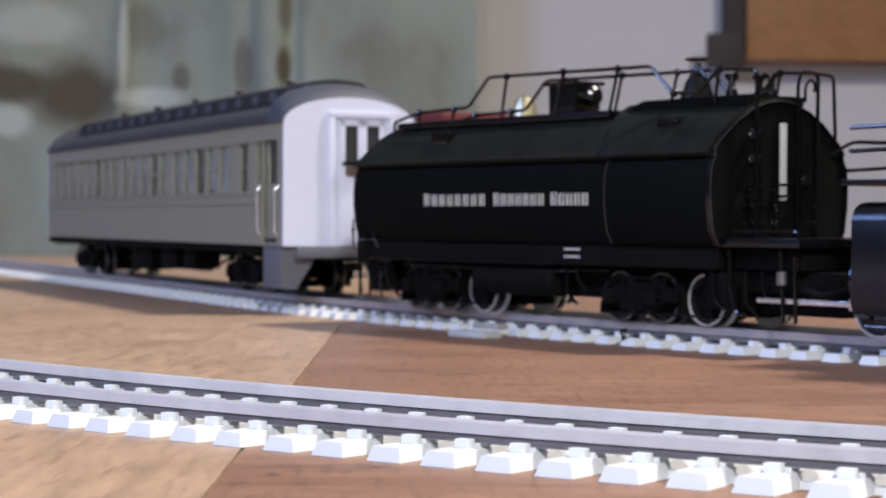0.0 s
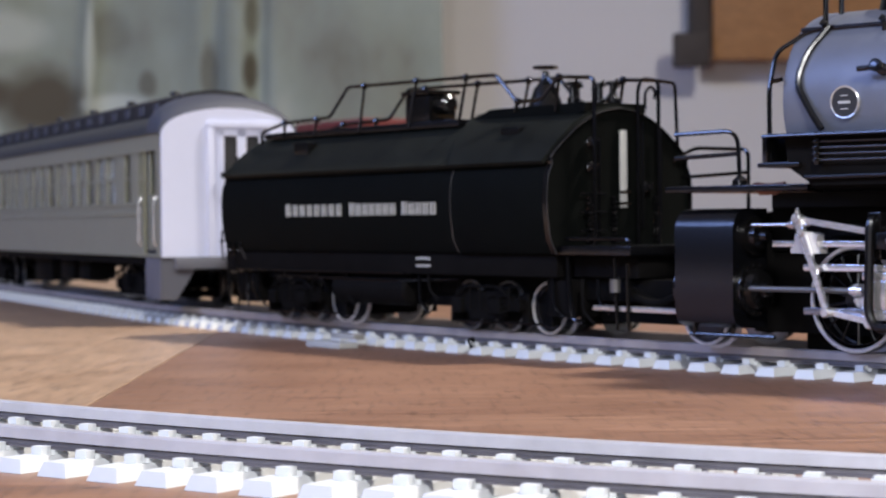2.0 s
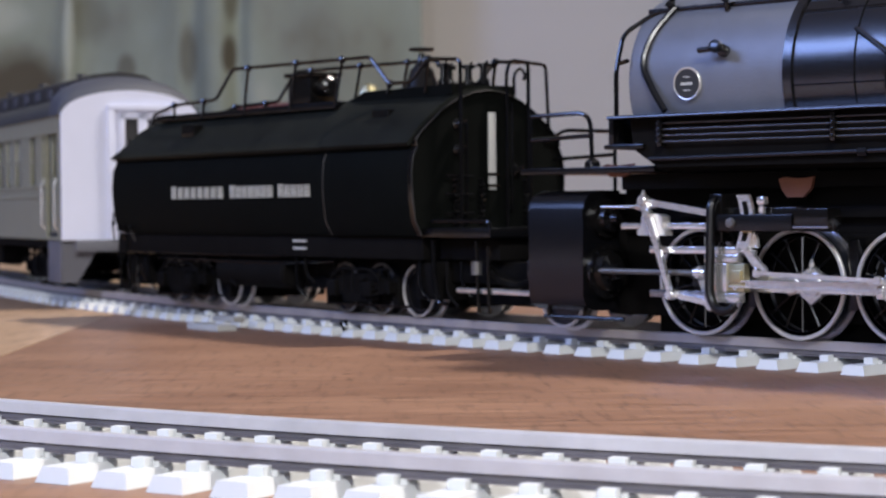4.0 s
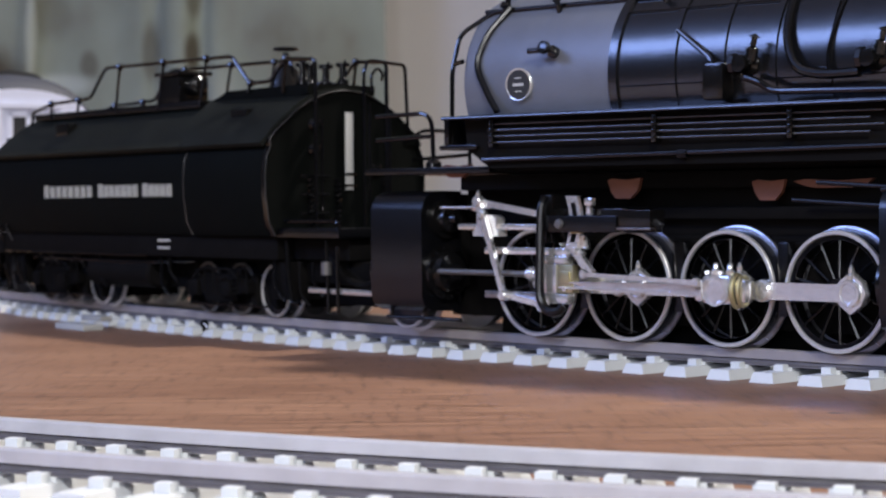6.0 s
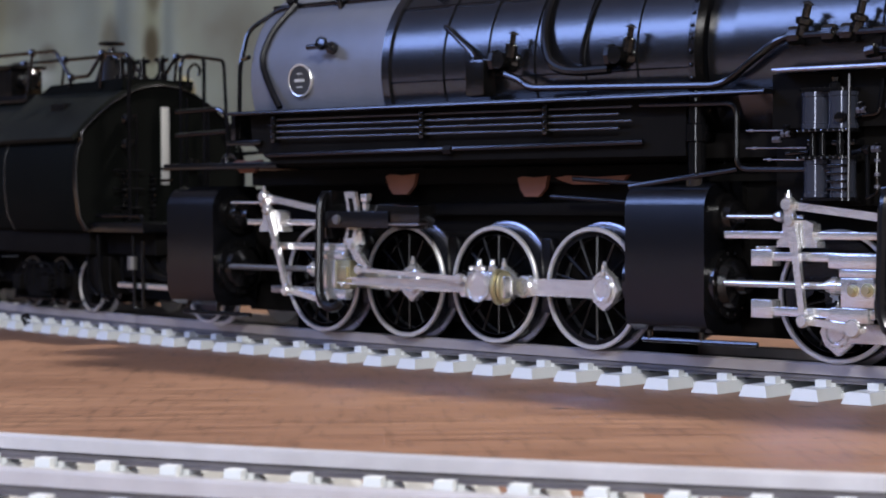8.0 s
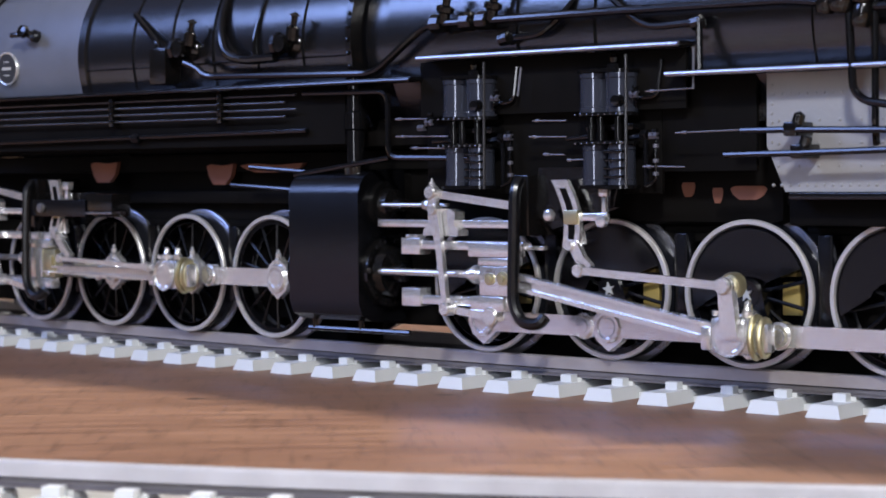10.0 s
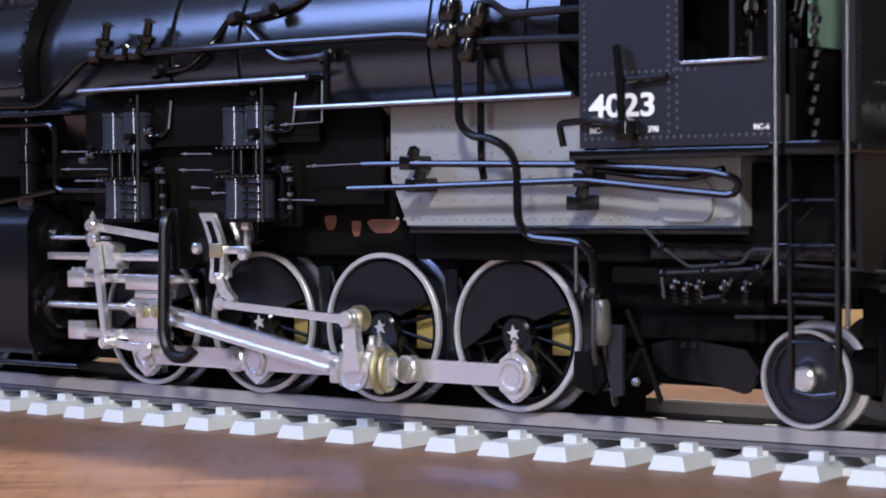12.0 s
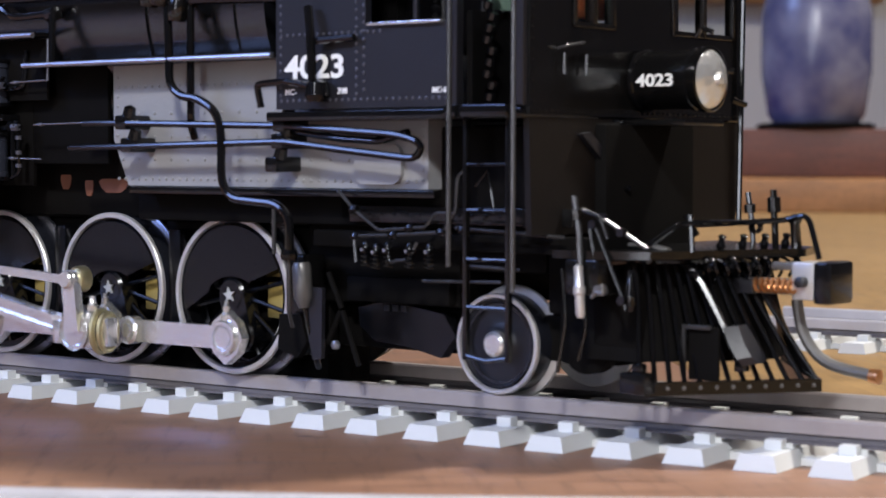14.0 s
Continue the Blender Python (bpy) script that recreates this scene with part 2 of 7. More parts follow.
def cloth(name, stops, scale):
    """Faded patchwork cloth: large soft blotches of several tones."""
    m = material(name, stops[1][1], 0.85, 0.0, 0.1, 60, 0.15, 300)
    nt = m.node_tree
    n, tc = nt.nodes.new("ShaderNodeTexNoise"), nt.nodes.new("ShaderNodeTexCoord")
    mp = nt.nodes.new("ShaderNodeMapping")
    mp.inputs["Scale"].default_value = (1.0, 0.2, 0.62)
    n.inputs["Scale"].default_value, n.inputs["Detail"].default_value, n.inputs["Roughness"].default_value = scale, 4, 0.6
    nt.links.new(tc.outputs["Object"], mp.inputs["Vector"])
    nt.links.new(mp.outputs[0], n.inputs["Vector"])
    r = nt.nodes.new("ShaderNodeValToRGB")
    while len(r.color_ramp.elements) < len(stops):
        r.color_ramp.elements.new(0.5)
    for el, (pos, col) in zip(r.color_ramp.elements, stops):
        el.position, el.color = pos, (*col, 1)
    nt.links.new(n.outputs["Fac"], r.inputs["Fac"])
    nt.links.new(r.outputs["Color"], nt.nodes["Principled BSDF"].inputs["Base Color"])
    return m


STRIPW = material("dark_brown_strip", (0.05, 0.040, 0.034), 0.7, 0.0, 0.3, 20)
CLOTH = cloth("green_cloth", ((0.30, (0.24, 0.24, 0.18)), (0.42, (0.32, 0.34, 0.27)), (0.50, (0.355, 0.39, 0.31)), (0.58, (0.39, 0.435, 0.355)), (0.70, (0.49, 0.525, 0.44))), 4.8)


def tone_patch(m, x, z, rx, rz, colour, amount):
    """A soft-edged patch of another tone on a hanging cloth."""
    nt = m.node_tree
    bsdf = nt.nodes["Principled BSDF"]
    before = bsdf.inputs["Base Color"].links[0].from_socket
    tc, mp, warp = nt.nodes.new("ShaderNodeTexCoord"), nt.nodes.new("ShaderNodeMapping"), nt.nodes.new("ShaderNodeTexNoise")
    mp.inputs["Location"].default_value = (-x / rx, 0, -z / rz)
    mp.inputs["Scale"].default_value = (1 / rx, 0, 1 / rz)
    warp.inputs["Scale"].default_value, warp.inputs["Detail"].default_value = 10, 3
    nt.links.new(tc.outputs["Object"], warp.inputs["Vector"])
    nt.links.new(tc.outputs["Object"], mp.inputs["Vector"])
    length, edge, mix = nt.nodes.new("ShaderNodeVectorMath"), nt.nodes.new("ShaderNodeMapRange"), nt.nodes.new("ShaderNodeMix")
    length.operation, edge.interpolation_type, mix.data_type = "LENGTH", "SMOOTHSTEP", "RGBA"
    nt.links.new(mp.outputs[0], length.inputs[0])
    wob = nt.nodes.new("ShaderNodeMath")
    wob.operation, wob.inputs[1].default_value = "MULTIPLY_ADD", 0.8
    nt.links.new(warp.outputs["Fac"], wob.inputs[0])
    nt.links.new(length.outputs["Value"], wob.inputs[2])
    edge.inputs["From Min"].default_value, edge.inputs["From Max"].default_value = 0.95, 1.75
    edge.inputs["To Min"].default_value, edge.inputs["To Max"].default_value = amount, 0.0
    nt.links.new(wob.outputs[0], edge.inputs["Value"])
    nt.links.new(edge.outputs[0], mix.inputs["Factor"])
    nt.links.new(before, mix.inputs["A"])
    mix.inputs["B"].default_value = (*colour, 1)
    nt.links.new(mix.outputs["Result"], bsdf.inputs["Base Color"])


# Narrow brown patches paint fold shade into the cloth, the narrow pale one light.
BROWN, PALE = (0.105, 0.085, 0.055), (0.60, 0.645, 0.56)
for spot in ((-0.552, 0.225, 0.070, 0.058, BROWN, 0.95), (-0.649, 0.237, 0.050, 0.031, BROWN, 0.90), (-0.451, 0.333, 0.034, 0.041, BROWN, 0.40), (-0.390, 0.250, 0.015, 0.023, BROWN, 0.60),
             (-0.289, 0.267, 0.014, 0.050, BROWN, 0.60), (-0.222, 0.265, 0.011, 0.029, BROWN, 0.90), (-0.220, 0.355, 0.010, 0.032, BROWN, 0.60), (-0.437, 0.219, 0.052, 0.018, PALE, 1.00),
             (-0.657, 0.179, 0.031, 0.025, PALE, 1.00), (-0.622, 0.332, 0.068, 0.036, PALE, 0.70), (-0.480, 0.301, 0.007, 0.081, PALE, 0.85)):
    tone_patch(CLOTH, *spot)



def glass(name, tint):
    m = bpy.data.materials.new(name)
    m.use_nodes = True
    b = m.node_tree.nodes["Principled BSDF"]
    b.inputs["Base Color"].default_value = (*tint, 1)
    b.inputs["Transmission Weight"].default_value = 1.0
    b.inputs["Roughness"].default_value = 0.03
    b.inputs["IOR"].default_value = 1.3
    return m


PANE = glass("window_pane", (0.85, 0.9, 0.88))

# ---- mesh tools: all lengths below are in millimetres ----
MM = 0.001


def finish(bm, name, mat, angle=32):
    me = bpy.data.meshes.new(name)
    bmesh.ops.recalc_face_normals(bm, faces=bm.faces)
    bm.transform(Matrix.Diagonal((MM, MM, MM, 1)))
    bm.to_mesh(me)
    bm.free()
    me.polygons.foreach_set("use_smooth", [True] * len(me.polygons))
    me.set_sharp_from_angle(angle=radians(angle))
    me.materials.append(mat)
    return me


def part(name, bm, mat, parent, label="", m=None):
    """Links a bmesh (or a ready mesh) as one object under a thing or a part."""
    me = finish(bm, name, mat) if isinstance(bm, bmesh.types.BMesh) else bm
    ob = new(name, me)
    ob.parent = parent
    if m is not None:
        ob.matrix_basis = m
    return tagged(ob, label)


def at(x, y, z, rx=0, ry=0, rz=0):
    return pose(x * MM, y * MM, z * MM, rx, ry, rz)


def thing(name, m, label, category, group="", kind=""):
    ob = new(name)
    ob.empty_display_size = 0.02
    ob.matrix_basis = m
    return tagged(ob, label, category, group, kind)


def box(bm, x0, x1, y0, y1, z0, z1, bevel=0.0, seg=2):
    vs = [bm.verts.new((x, y, z)) for x in (x0, x1) for y in (y0, y1) for z in (z0, z1)]
    fs = [bm.faces.new([vs[i] for i in q]) for q in ((0, 1, 3, 2), (4, 6, 7, 5), (0, 4, 5, 1), (2, 3, 7, 6), (0, 2, 6, 4), (1, 5, 7, 3))]
    if bevel > 0:
        es = list({e for f in fs for e in f.edges})
        bmesh.ops.bevel(bm, geom=es, offset=bevel, segments=seg, profile=0.6, affect="EDGES")
    return bm


def boxes(*rows, bevel=0.12):
    bm = bmesh.new()
    for r in rows:
        box(bm, *r, bevel=bevel)
    return bm


def basis(d):
    d = Vector(d).normalized()
    a = Vector((0, 0, 1)) if abs(d.z) < 0.9 else Vector((1, 0, 0))
    u = d.cross(a).normalized()
    return u, d.cross(u).normalized()


def tube(bm, pts, r, seg=8, bend=0.0):
    """A pipe along points; bend rounds the inner corners with that radius."""
    pts = [Vector(p) for p in pts]
    if bend > 0 and len(pts) > 2:
        out = [pts[0]]
        for a, b, c in zip(pts, pts[1:], pts[2:]):
            k1, k2 = min(bend, (a - b).length * 0.45), min(bend, (c - b).length * 0.45)
            p1, p2 = b + (a - b).normalized() * k1, b + (c - b).normalized() * k2
            for i in range(6):
                s = i / 5
                out.append(p1 * (1 - s) ** 2 + b * 2 * s * (1 - s) + p2 * s * s)
        pts = out + [pts[-1]]
    rings = []
    u, v = basis(pts[1] - pts[0])
    for i, p in enumerate(pts):
        d = (pts[min(i + 1, len(pts) - 1)] - pts[max(i - 1, 0)]).normalized()
        u = (u - d * u.dot(d)).normalized()
        v = d.cross(u)
        rings.append([bm.verts.new(p + (u * math.cos(k * math.tau / seg) + v * math.sin(k * math.tau / seg)) * r) for k in range(seg)])
    for a, b in zip(rings, rings[1:]):
        for k in range(seg):
            bm.faces.new((a[k], a[(k + 1) % seg], b[(k + 1) % seg], b[k]))
    bm.faces.new(rings[0])
    bm.faces.new(rings[-1][::-1])
    return bm


def pipe(*runs, r=0.4, seg=8, bend=0.0):
    bm = bmesh.new()
    for pts in runs:
        tube(bm, pts, r * 0.86, seg, bend)
    return bm


def lathe(bm, profile, origin, axis, seg=32, arc=(0.0, math.tau)):
    """Turns (along, radius) pairs round an axis."""
    o, d = Vector(origin), Vector(axis).normalized()
    u, v = basis(d)
    full = abs(arc[1] - arc[0] - math.tau) < 1e-6
    n = seg if full else seg + 1
    rings = []
    for s, r in profile:
        if r < 1e-6:
            rings.append([bm.verts.new(o + d * s)])
        else:
            rings.append([bm.verts.new(o + d * s + (u * math.cos(a) + v * math.sin(a)) * r) for a in (arc[0] + (arc[1] - arc[0]) * k / seg for k in range(n))])
    for a, b in zip(rings, rings[1:]):
        for k in range(seg):
            j = (k + 1) % n
            if len(a) == 1 and len(b) == 1:
                continue
            if len(a) == 1:
                bm.faces.new((a[0], b[k], b[j]))
            elif len(b) == 1:
                bm.faces.new((a[k], b[0], a[j]))
            else:
                bm.faces.new((a[k], a[j], b[j], b[k]))
    return bm


def turned(profile, origin, axis, seg=32):
    return lathe(bmesh.new(), profile, origin, axis, seg)


def rod(bm, a, b, r, seg=12):
    a, b = Vector(a), Vector(b)
    return lathe(bm, [(0, 0), (0, r), ((b - a).length, r), ((b - a).length, 0)], a, b - a, seg)


def prism(bm, poly, y0, y1, plane="xz"):
    """A plate with the outline poly in one plane, from y0 to y1 across it."""
    def p(a, b, c):
        return (a, c, b) if plane == "xz" else ((c, a, b) if plane == "yz" else (a, b, c))
    lo, hi = [bm.verts.new(p(a, b, y0)) for a, b in poly], [bm.verts.new(p(a, b, y1)) for a, b in poly]
    bm.faces.new(lo)
    bm.faces.new(hi[::-1])
    for i in range(len(poly)):
        j = (i + 1) % len(poly)
        bm.faces.new((lo[i], hi[i], hi[j], lo[j]))
    return bm


def plate(poly, y0, y1, plane="xz"):
    return prism(bmesh.new(), poly, y0, y1, plane)


def rounded(x0, x1, z0, z1, r, n=5):
    out = []
    for cx, cz, a0 in ((x1 - r, z1 - r, 0), (x0 + r, z1 - r, 90), (x0 + r, z0 + r, 180), (x1 - r, z0 + r, 270)):
        for i in range(n + 1):
            a = radians(a0 + 90 * i / n)
            out.append((cx + r * math.cos(a), cz + r * math.sin(a)))
    return out


def loft(bm, sections, cap=True):
    rings = [[bm.verts.new(p) for p in s] for s in sections]
    for a, b in zip(rings, rings[1:]):
        for k in range(len(a)):
            j = (k + 1) % len(a)
            bm.faces.new((a[k], a[j], b[j], b[k]))
    if cap:
        bm.faces.new(rings[0])
        bm.faces.new(rings[-1][::-1])
    return bm


def rivets(points, r=0.22, axis=(0, -1, 0)):
    """Low domes along a seam."""
    bm = bmesh.new()
    for p in points:
        lathe(bm, [(-0.05, r), (r * 0.6, r * 0.7), (r * 0.85, 0)], p, axis, 6)
    return bm


def letters(text, x, y, z, height, parent, mat, label, turn=0.0, stretch=1.0, bold=0.0):
    """Raised lettering that faces the -y side."""
    cu = bpy.data.curves.new("lettering", "FONT")
    cu.body, cu.size, cu.extrude, cu.align_x = text, height * 1.4 * MM, 0.03 * MM, "CENTER"
    cu.offset = bold * height * MM
    tmp = new("lettering", cu)
    me = bpy.data.meshes.new_from_object(tmp.evaluated_get(bpy.context.evaluated_depsgraph_get()))
    bpy.data.objects.remove(tmp)
    me.materials.clear()
    me.materials.append(mat)
    return part("lettering", me, None, parent, label, at(x, y, z, 90, 0, turn) @ Matrix.Diagonal((stretch, 1, 1, 1)))

# ---- the room ----
def slab(name, x0, x1, y0, y1, z0, z1, mat, label, category, kind="structure"):
    """A wall, floor or ceiling in metres."""
    bm = boxes((x0 / MM, x1 / MM, y0 / MM, y1 / MM, z0 / MM, z1 / MM), bevel=0)
    return tagged(new(name, finish(bm, name, mat)), label, category, "", kind)


slab("floor", -2.6, 3.0, -1.6, 3.3, -0.85, -0.75, RED_WOOD, "dark wooden floor of the room", "floor")
slab("ceiling", -2.6, 3.0, -1.6, 3.3, 1.9, 2.0, WALLP, "plain white ceiling", "ceiling")
slab("wall_north", -2.6, 3.0, 3.3, 3.4, -0.85, 2.0, WALLP, "plain off-white painted wall", "wall")
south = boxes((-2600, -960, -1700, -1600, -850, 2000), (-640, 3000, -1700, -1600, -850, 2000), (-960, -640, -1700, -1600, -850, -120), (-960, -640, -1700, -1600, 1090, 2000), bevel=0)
tagged(new("wall_south", finish(south, "wall_south", DIMWALL)), "plain unseen wall kept dark, with a narrow window opening", "wall", "", "structure")
win = boxes((-958, -936, -1690, -1650, -118, 1088), (-664, -642, -1690, -1650, -118, 1088), (-936, -664, -1690, -1650, -118, -104), (-936, -664, -1690, -1650, 1066, 1088), bevel=3)
tagged(new("window_2", finish(win, "window_2", WALLP)), "narrow white window frame in the wall", "window", "", "structure")
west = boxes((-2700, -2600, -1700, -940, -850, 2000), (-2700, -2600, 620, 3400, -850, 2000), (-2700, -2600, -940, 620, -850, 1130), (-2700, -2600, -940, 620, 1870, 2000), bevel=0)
tagged(new("wall_west", finish(west, "wall_west", DIMWALL)), "plain unseen wall kept dark, with a high window opening", "wall", "", "structure")
win = boxes((-2690, -2640, -938, -906, 1132, 1868), (-2690, -2640, 586, 618, 1132, 1868), (-2690, -2640, -906, 586, 1132, 1162), (-2690, -2640, -906, 586, 1838, 1868), bevel=3)
tagged(new("window_1", finish(win, "window_1", WALLP)), "wide white window frame high in the wall", "window", "", "structure")
slab("wall_east", 3.0, 3.1, -1.7, 3.4, -0.85, 2.0, DIMWALL, "plain unseen wall kept dark", "wall")


def table():
    t = thing("table", at(0, 0, 0.9), "wooden table top of light and dark glued boards", "table")
    for x0, x1, mat, lab in ((-640, -18.2, TABLE_L, "pale board"), (-18.0, 250, TABLE_D, "darker red-brown board"), (250.2, 900, YELLOW_WOOD, "yellowish board")):
        part("board", boxes((x0, x1, -330, 1230, -28, 0), bevel=0.25), mat, t, lab)
    for x in (-560, 820):
        for y in (-250, 1150):
            part("leg", boxes((x - 35, x + 35, y - 35, y + 35, -750.9, -28.2), bevel=3), TABLE_D, t)
    return t


table()


def curtain():
    """A heavy cloth with uneven hanging folds."""
    bm = bmesh.new()
    nx, nz = 260, 30
    x0, x1, z0, z1 = -1600.0, 92.6, -748.0, 1895.0
    grid = []
    for i in range(nx + 1):
        s = i / nx
        x = x0 + (x1 - x0) * s
        col = []
        for j in range(nz + 1):
            z = z0 + (z1 - z0) * j / nz
            w = 9 * math.sin(x * 0.0125 + 1.1 * math.sin(z * 0.0012)) + 3 * math.sin(x * 0.034 + 0.8 + z * 0.0009)
            w += 48 * noise.noise((x * 0.0044, z * 0.0020, 1.7)) + 15 * noise.noise((x * 0.012, z * 0.0044, 4.1))
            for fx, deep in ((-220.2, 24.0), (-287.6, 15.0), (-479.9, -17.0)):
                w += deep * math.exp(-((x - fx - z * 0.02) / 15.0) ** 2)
            col.append((x + 27 * noise.noise((x * 0.0022, z * 0.0022, 9.1)), 3190 + w, z))
        grid.append(col)
    for off in (0, 6):
        vs = [[bm.verts.new((x, y + off, z)) for x, y, z in col] for col in grid]
        for a, b in zip(vs, vs[1:]):
            for j in range(nz):
                bm.faces.new((a[j], b[j], b[j + 1], a[j + 1]))
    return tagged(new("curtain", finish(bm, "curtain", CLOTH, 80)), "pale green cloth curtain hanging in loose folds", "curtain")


curtain()


def wall_cabinet():
    t = thing("wall_cabinet", at(867, 3000, 287), "orange-brown wooden wall cabinet with a dark edge strip", "cabinet")
    part("body", boxes((-345, 345, 240, 300, 0, 620), bevel=4), ORANGE_WOOD, t)
    part("edge_strip", boxes((-378, -347, 250, 300, 25, 620), bevel=2), STRIPW, t, "dark edge strip")
    part("bracket", boxes((-410, -352, 220, 249, -12, 42), bevel=3), STRIPW, t, "dark metal bracket")
    return t


wall_cabinet()


def wood_block():
    t = thing("wooden_stand", at(540, 1010, 0.9, 0, 0, -18), "stepped wooden stand of orange and red-brown boards on the table", "stand")
    part("lower_board", boxes((-180, 220, -70, 90, 0, 17), bevel=1.5), ORANGE_WOOD, t, "orange board")
    part("upper_board", boxes((-180, 220, -40, 90, 17.2, 42), bevel=1.5), RED_WOOD, t, "red-brown board")
    return t


wood_block()


def jar():
    bm = turned([(0, 0), (0, 22), (4, 25), (26, 28.5), (55, 28.5), (78, 24), (88, 18), (96, 17), (100, 19), (101, 15), (60, 14), (60, 0)], (0, 0, 0), (0, 0, 1), 40)
    ob = new("jar", finish(bm, "jar", PORCELAIN))
    ob.matrix_basis = at(481, 1012, 46.3)
    tagged(ob, "blue and white glazed jar standing on the stand", "jar")
    part("foot_ring", turned([(-3.1, 0), (-3.1, 30), (-1.2, 31), (-0.2, 27), (-0.2, 0)], (0, 0, 0), (0, 0, 1), 36), UNDER, ob, "dark foot ring")
    return ob


jar()

def red_wagon():
    t = thing("model_wagon", at(6, 830, 0.9, 0, 0, -60), "small red model wagon standing behind the train", "model wagon")
    part("body", boxes((-28, 28, -14, 14, 12, 62), bevel=1), UNDER, t)
    part("roof", boxes((-30, 30, -16, 16, 62.2, 66.5), bevel=1.8), RED, t, "red roof")
    for x in (-18, 18):
        for y in (-9, 9):
            part("wheel", turned([(-1.2, 0), (-1.2, 5), (1.2, 5), (1.2, 0)], (x, y, 6.2), (0, 1, 0), 20), UNDER, t)
    part("axle_box", boxes((-22, 22, -7.6, 7.6, 8, 11.8), bevel=0.5), UNDER, t)
    return t


def bell_post():
    t = thing("model_bell", at(36, 719, 0.9), "small brass bell on a dark post behind the train", "model bell")
    part("post", turned([(0, 7), (2, 7), (3, 3), (58, 3), (58, 0)], (0, 0, 0), (0, 0, 1), 16), UNDER, t)
    part("bell", turned([(58.2, 5.4), (60, 4.6), (64, 4.0), (67, 2.6), (68.4, 0)], (0, 0, 0), (0, 0, 1), 20), BRASS, t, "brass bell")
    return t


red_wagon()
bell_post()

# ---- track ----
def curve_line(cx, cy, r, th0, th1, tail):
    """Stations along an arc by heading (degrees), then a straight tail: x, y, heading."""
    out, step = [], 7.0 / r * 180 / math.pi
    th = th0
    while th < th1:
        out.append((cx - r * math.sin(radians(th)), cy - r * math.cos(radians(th)), th))
        th += step
    x, y, th = out[-1]
    for i in range(1, int(tail / 7) + 1):
        out.append((x - math.cos(radians(th)) * 7 * i, y + math.sin(radians(th)) * 7 * i, th))
    return out


def tie_mesh():
    bm = bmesh.new()
    lo, hi = 2.0, 1.5
    loft(bm, [[(-lo, -15.0, 0.92), (lo, -15.0, 0.92), (hi, -14.55, 2.3), (-hi, -14.55, 2.3)], [(-lo, 15.0, 0.92), (lo, 15.0, 0.92), (hi, 14.55, 2.3), (-hi, 14.55, 2.3)]])
    for y in (-8.9, 8.9):
        for s in (-1, 1):
            yc = y + s * 1.65
            box(bm, -0.75, 0.75, yc - 0.6, yc + 0.6, 2.25, 3.15)
        box(bm, -1.3, 1.3, y - 1.0, y + 1.0, 2.28, 2.77)
        box(bm, 2.0, 4.9, y - 0.8, y + 0.8, 0.92, 1.6)
    return finish(bm, "tie", TIE, 25)


TIE_MESH = tie_mesh()


def rail_mesh(line, side, mat, low=1.0):
    prof = [(-0.95, 2.75), (0.95, 2.75), (0.95, 2.92), (0.30, 3.08), (0.28, 3.45), (0.58, 3.62), (0.62, 4.8), (0.45, 5.0), (-0.45, 5.0), (-0.62, 4.8), (-0.58, 3.62), (-0.28, 3.45), (-0.30, 3.08), (-0.95, 2.92)]
    prof = [(a, 2.75 + (z - 2.75) * low) for a, z in prof]
    bm = bmesh.new()
    secs = []
    for x, y, th in line:
        fx, fy = math.sin(radians(th)), math.cos(radians(th))
        secs.append([(x + fx * (side + a), y + fy * (side + a), z) for a, z in prof])
    loft(bm, secs)
    me = finish(bm, "rail", mat, 30)
    # Web and foot faces are coloured darker for the shade below the head.
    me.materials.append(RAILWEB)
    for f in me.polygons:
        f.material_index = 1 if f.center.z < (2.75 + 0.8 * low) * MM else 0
    return me


def tie_places(cx, cy, r, th0, ks):
    """Ties along an arc at k pitches of 7 mm from its start."""
    out = []
    for k in ks:
        th = th0 + k * 7.0 / r * 180 / math.pi
        out.append((cx - r * math.sin(radians(th)), cy - r * math.cos(radians(th)), th))
    return out


def track(line, ties, label, mat=RAIL, low=1.0):
    t = thing("model_track", at(0, 0, 0), label, "model track", "model tracks")
    for side in (-8.9, 8.9):
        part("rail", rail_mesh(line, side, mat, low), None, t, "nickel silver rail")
    for x, y, th in ties:
        part("tie", TIE_MESH, None, t, "", at(x, y, 0, 0, 0, -th + random.uniform(-0.8, 0.8)))
    return t


MAIN = curve_line(787.1, 881.8, 895.2, 33.0, 67.2, 520)
MAIN_KS = [8.13 + 0.946 * n for n in range(-8, 13)] + [20.43 + 1.01 * n for n in range(8)] + [28.55 + 1.045 * n for n in range(14)] + [43.2 + n for n in range(34)]
MAIN_TIES = [q for q in tie_places(787.1, 881.8, 895.2, 33.0, MAIN_KS) if 32.5 < q[2] < 67.2]
track(MAIN, MAIN_TIES + MAIN[-74:], "curved model railway track with white plastic ties under the train", BROWNRAIL)
NEAR = curve_line(283.5, 571.1, 463.4, 4.0, 66.0, 160)
NEAR_KS = [38.05 - 0.885 * n for n in range(42, 0, -1)] + [38.05 + 0.922 * n for n in range(32)]
NEAR_TIES = tie_places(283.5, 571.1, 463.4, 4.0, NEAR_KS)
BACK = curve_line(787.1, 881.8, 794.0, 22.0, 41.0, 0)
track(BACK, BACK, "short curved model railway track with white ties behind the locomotive")
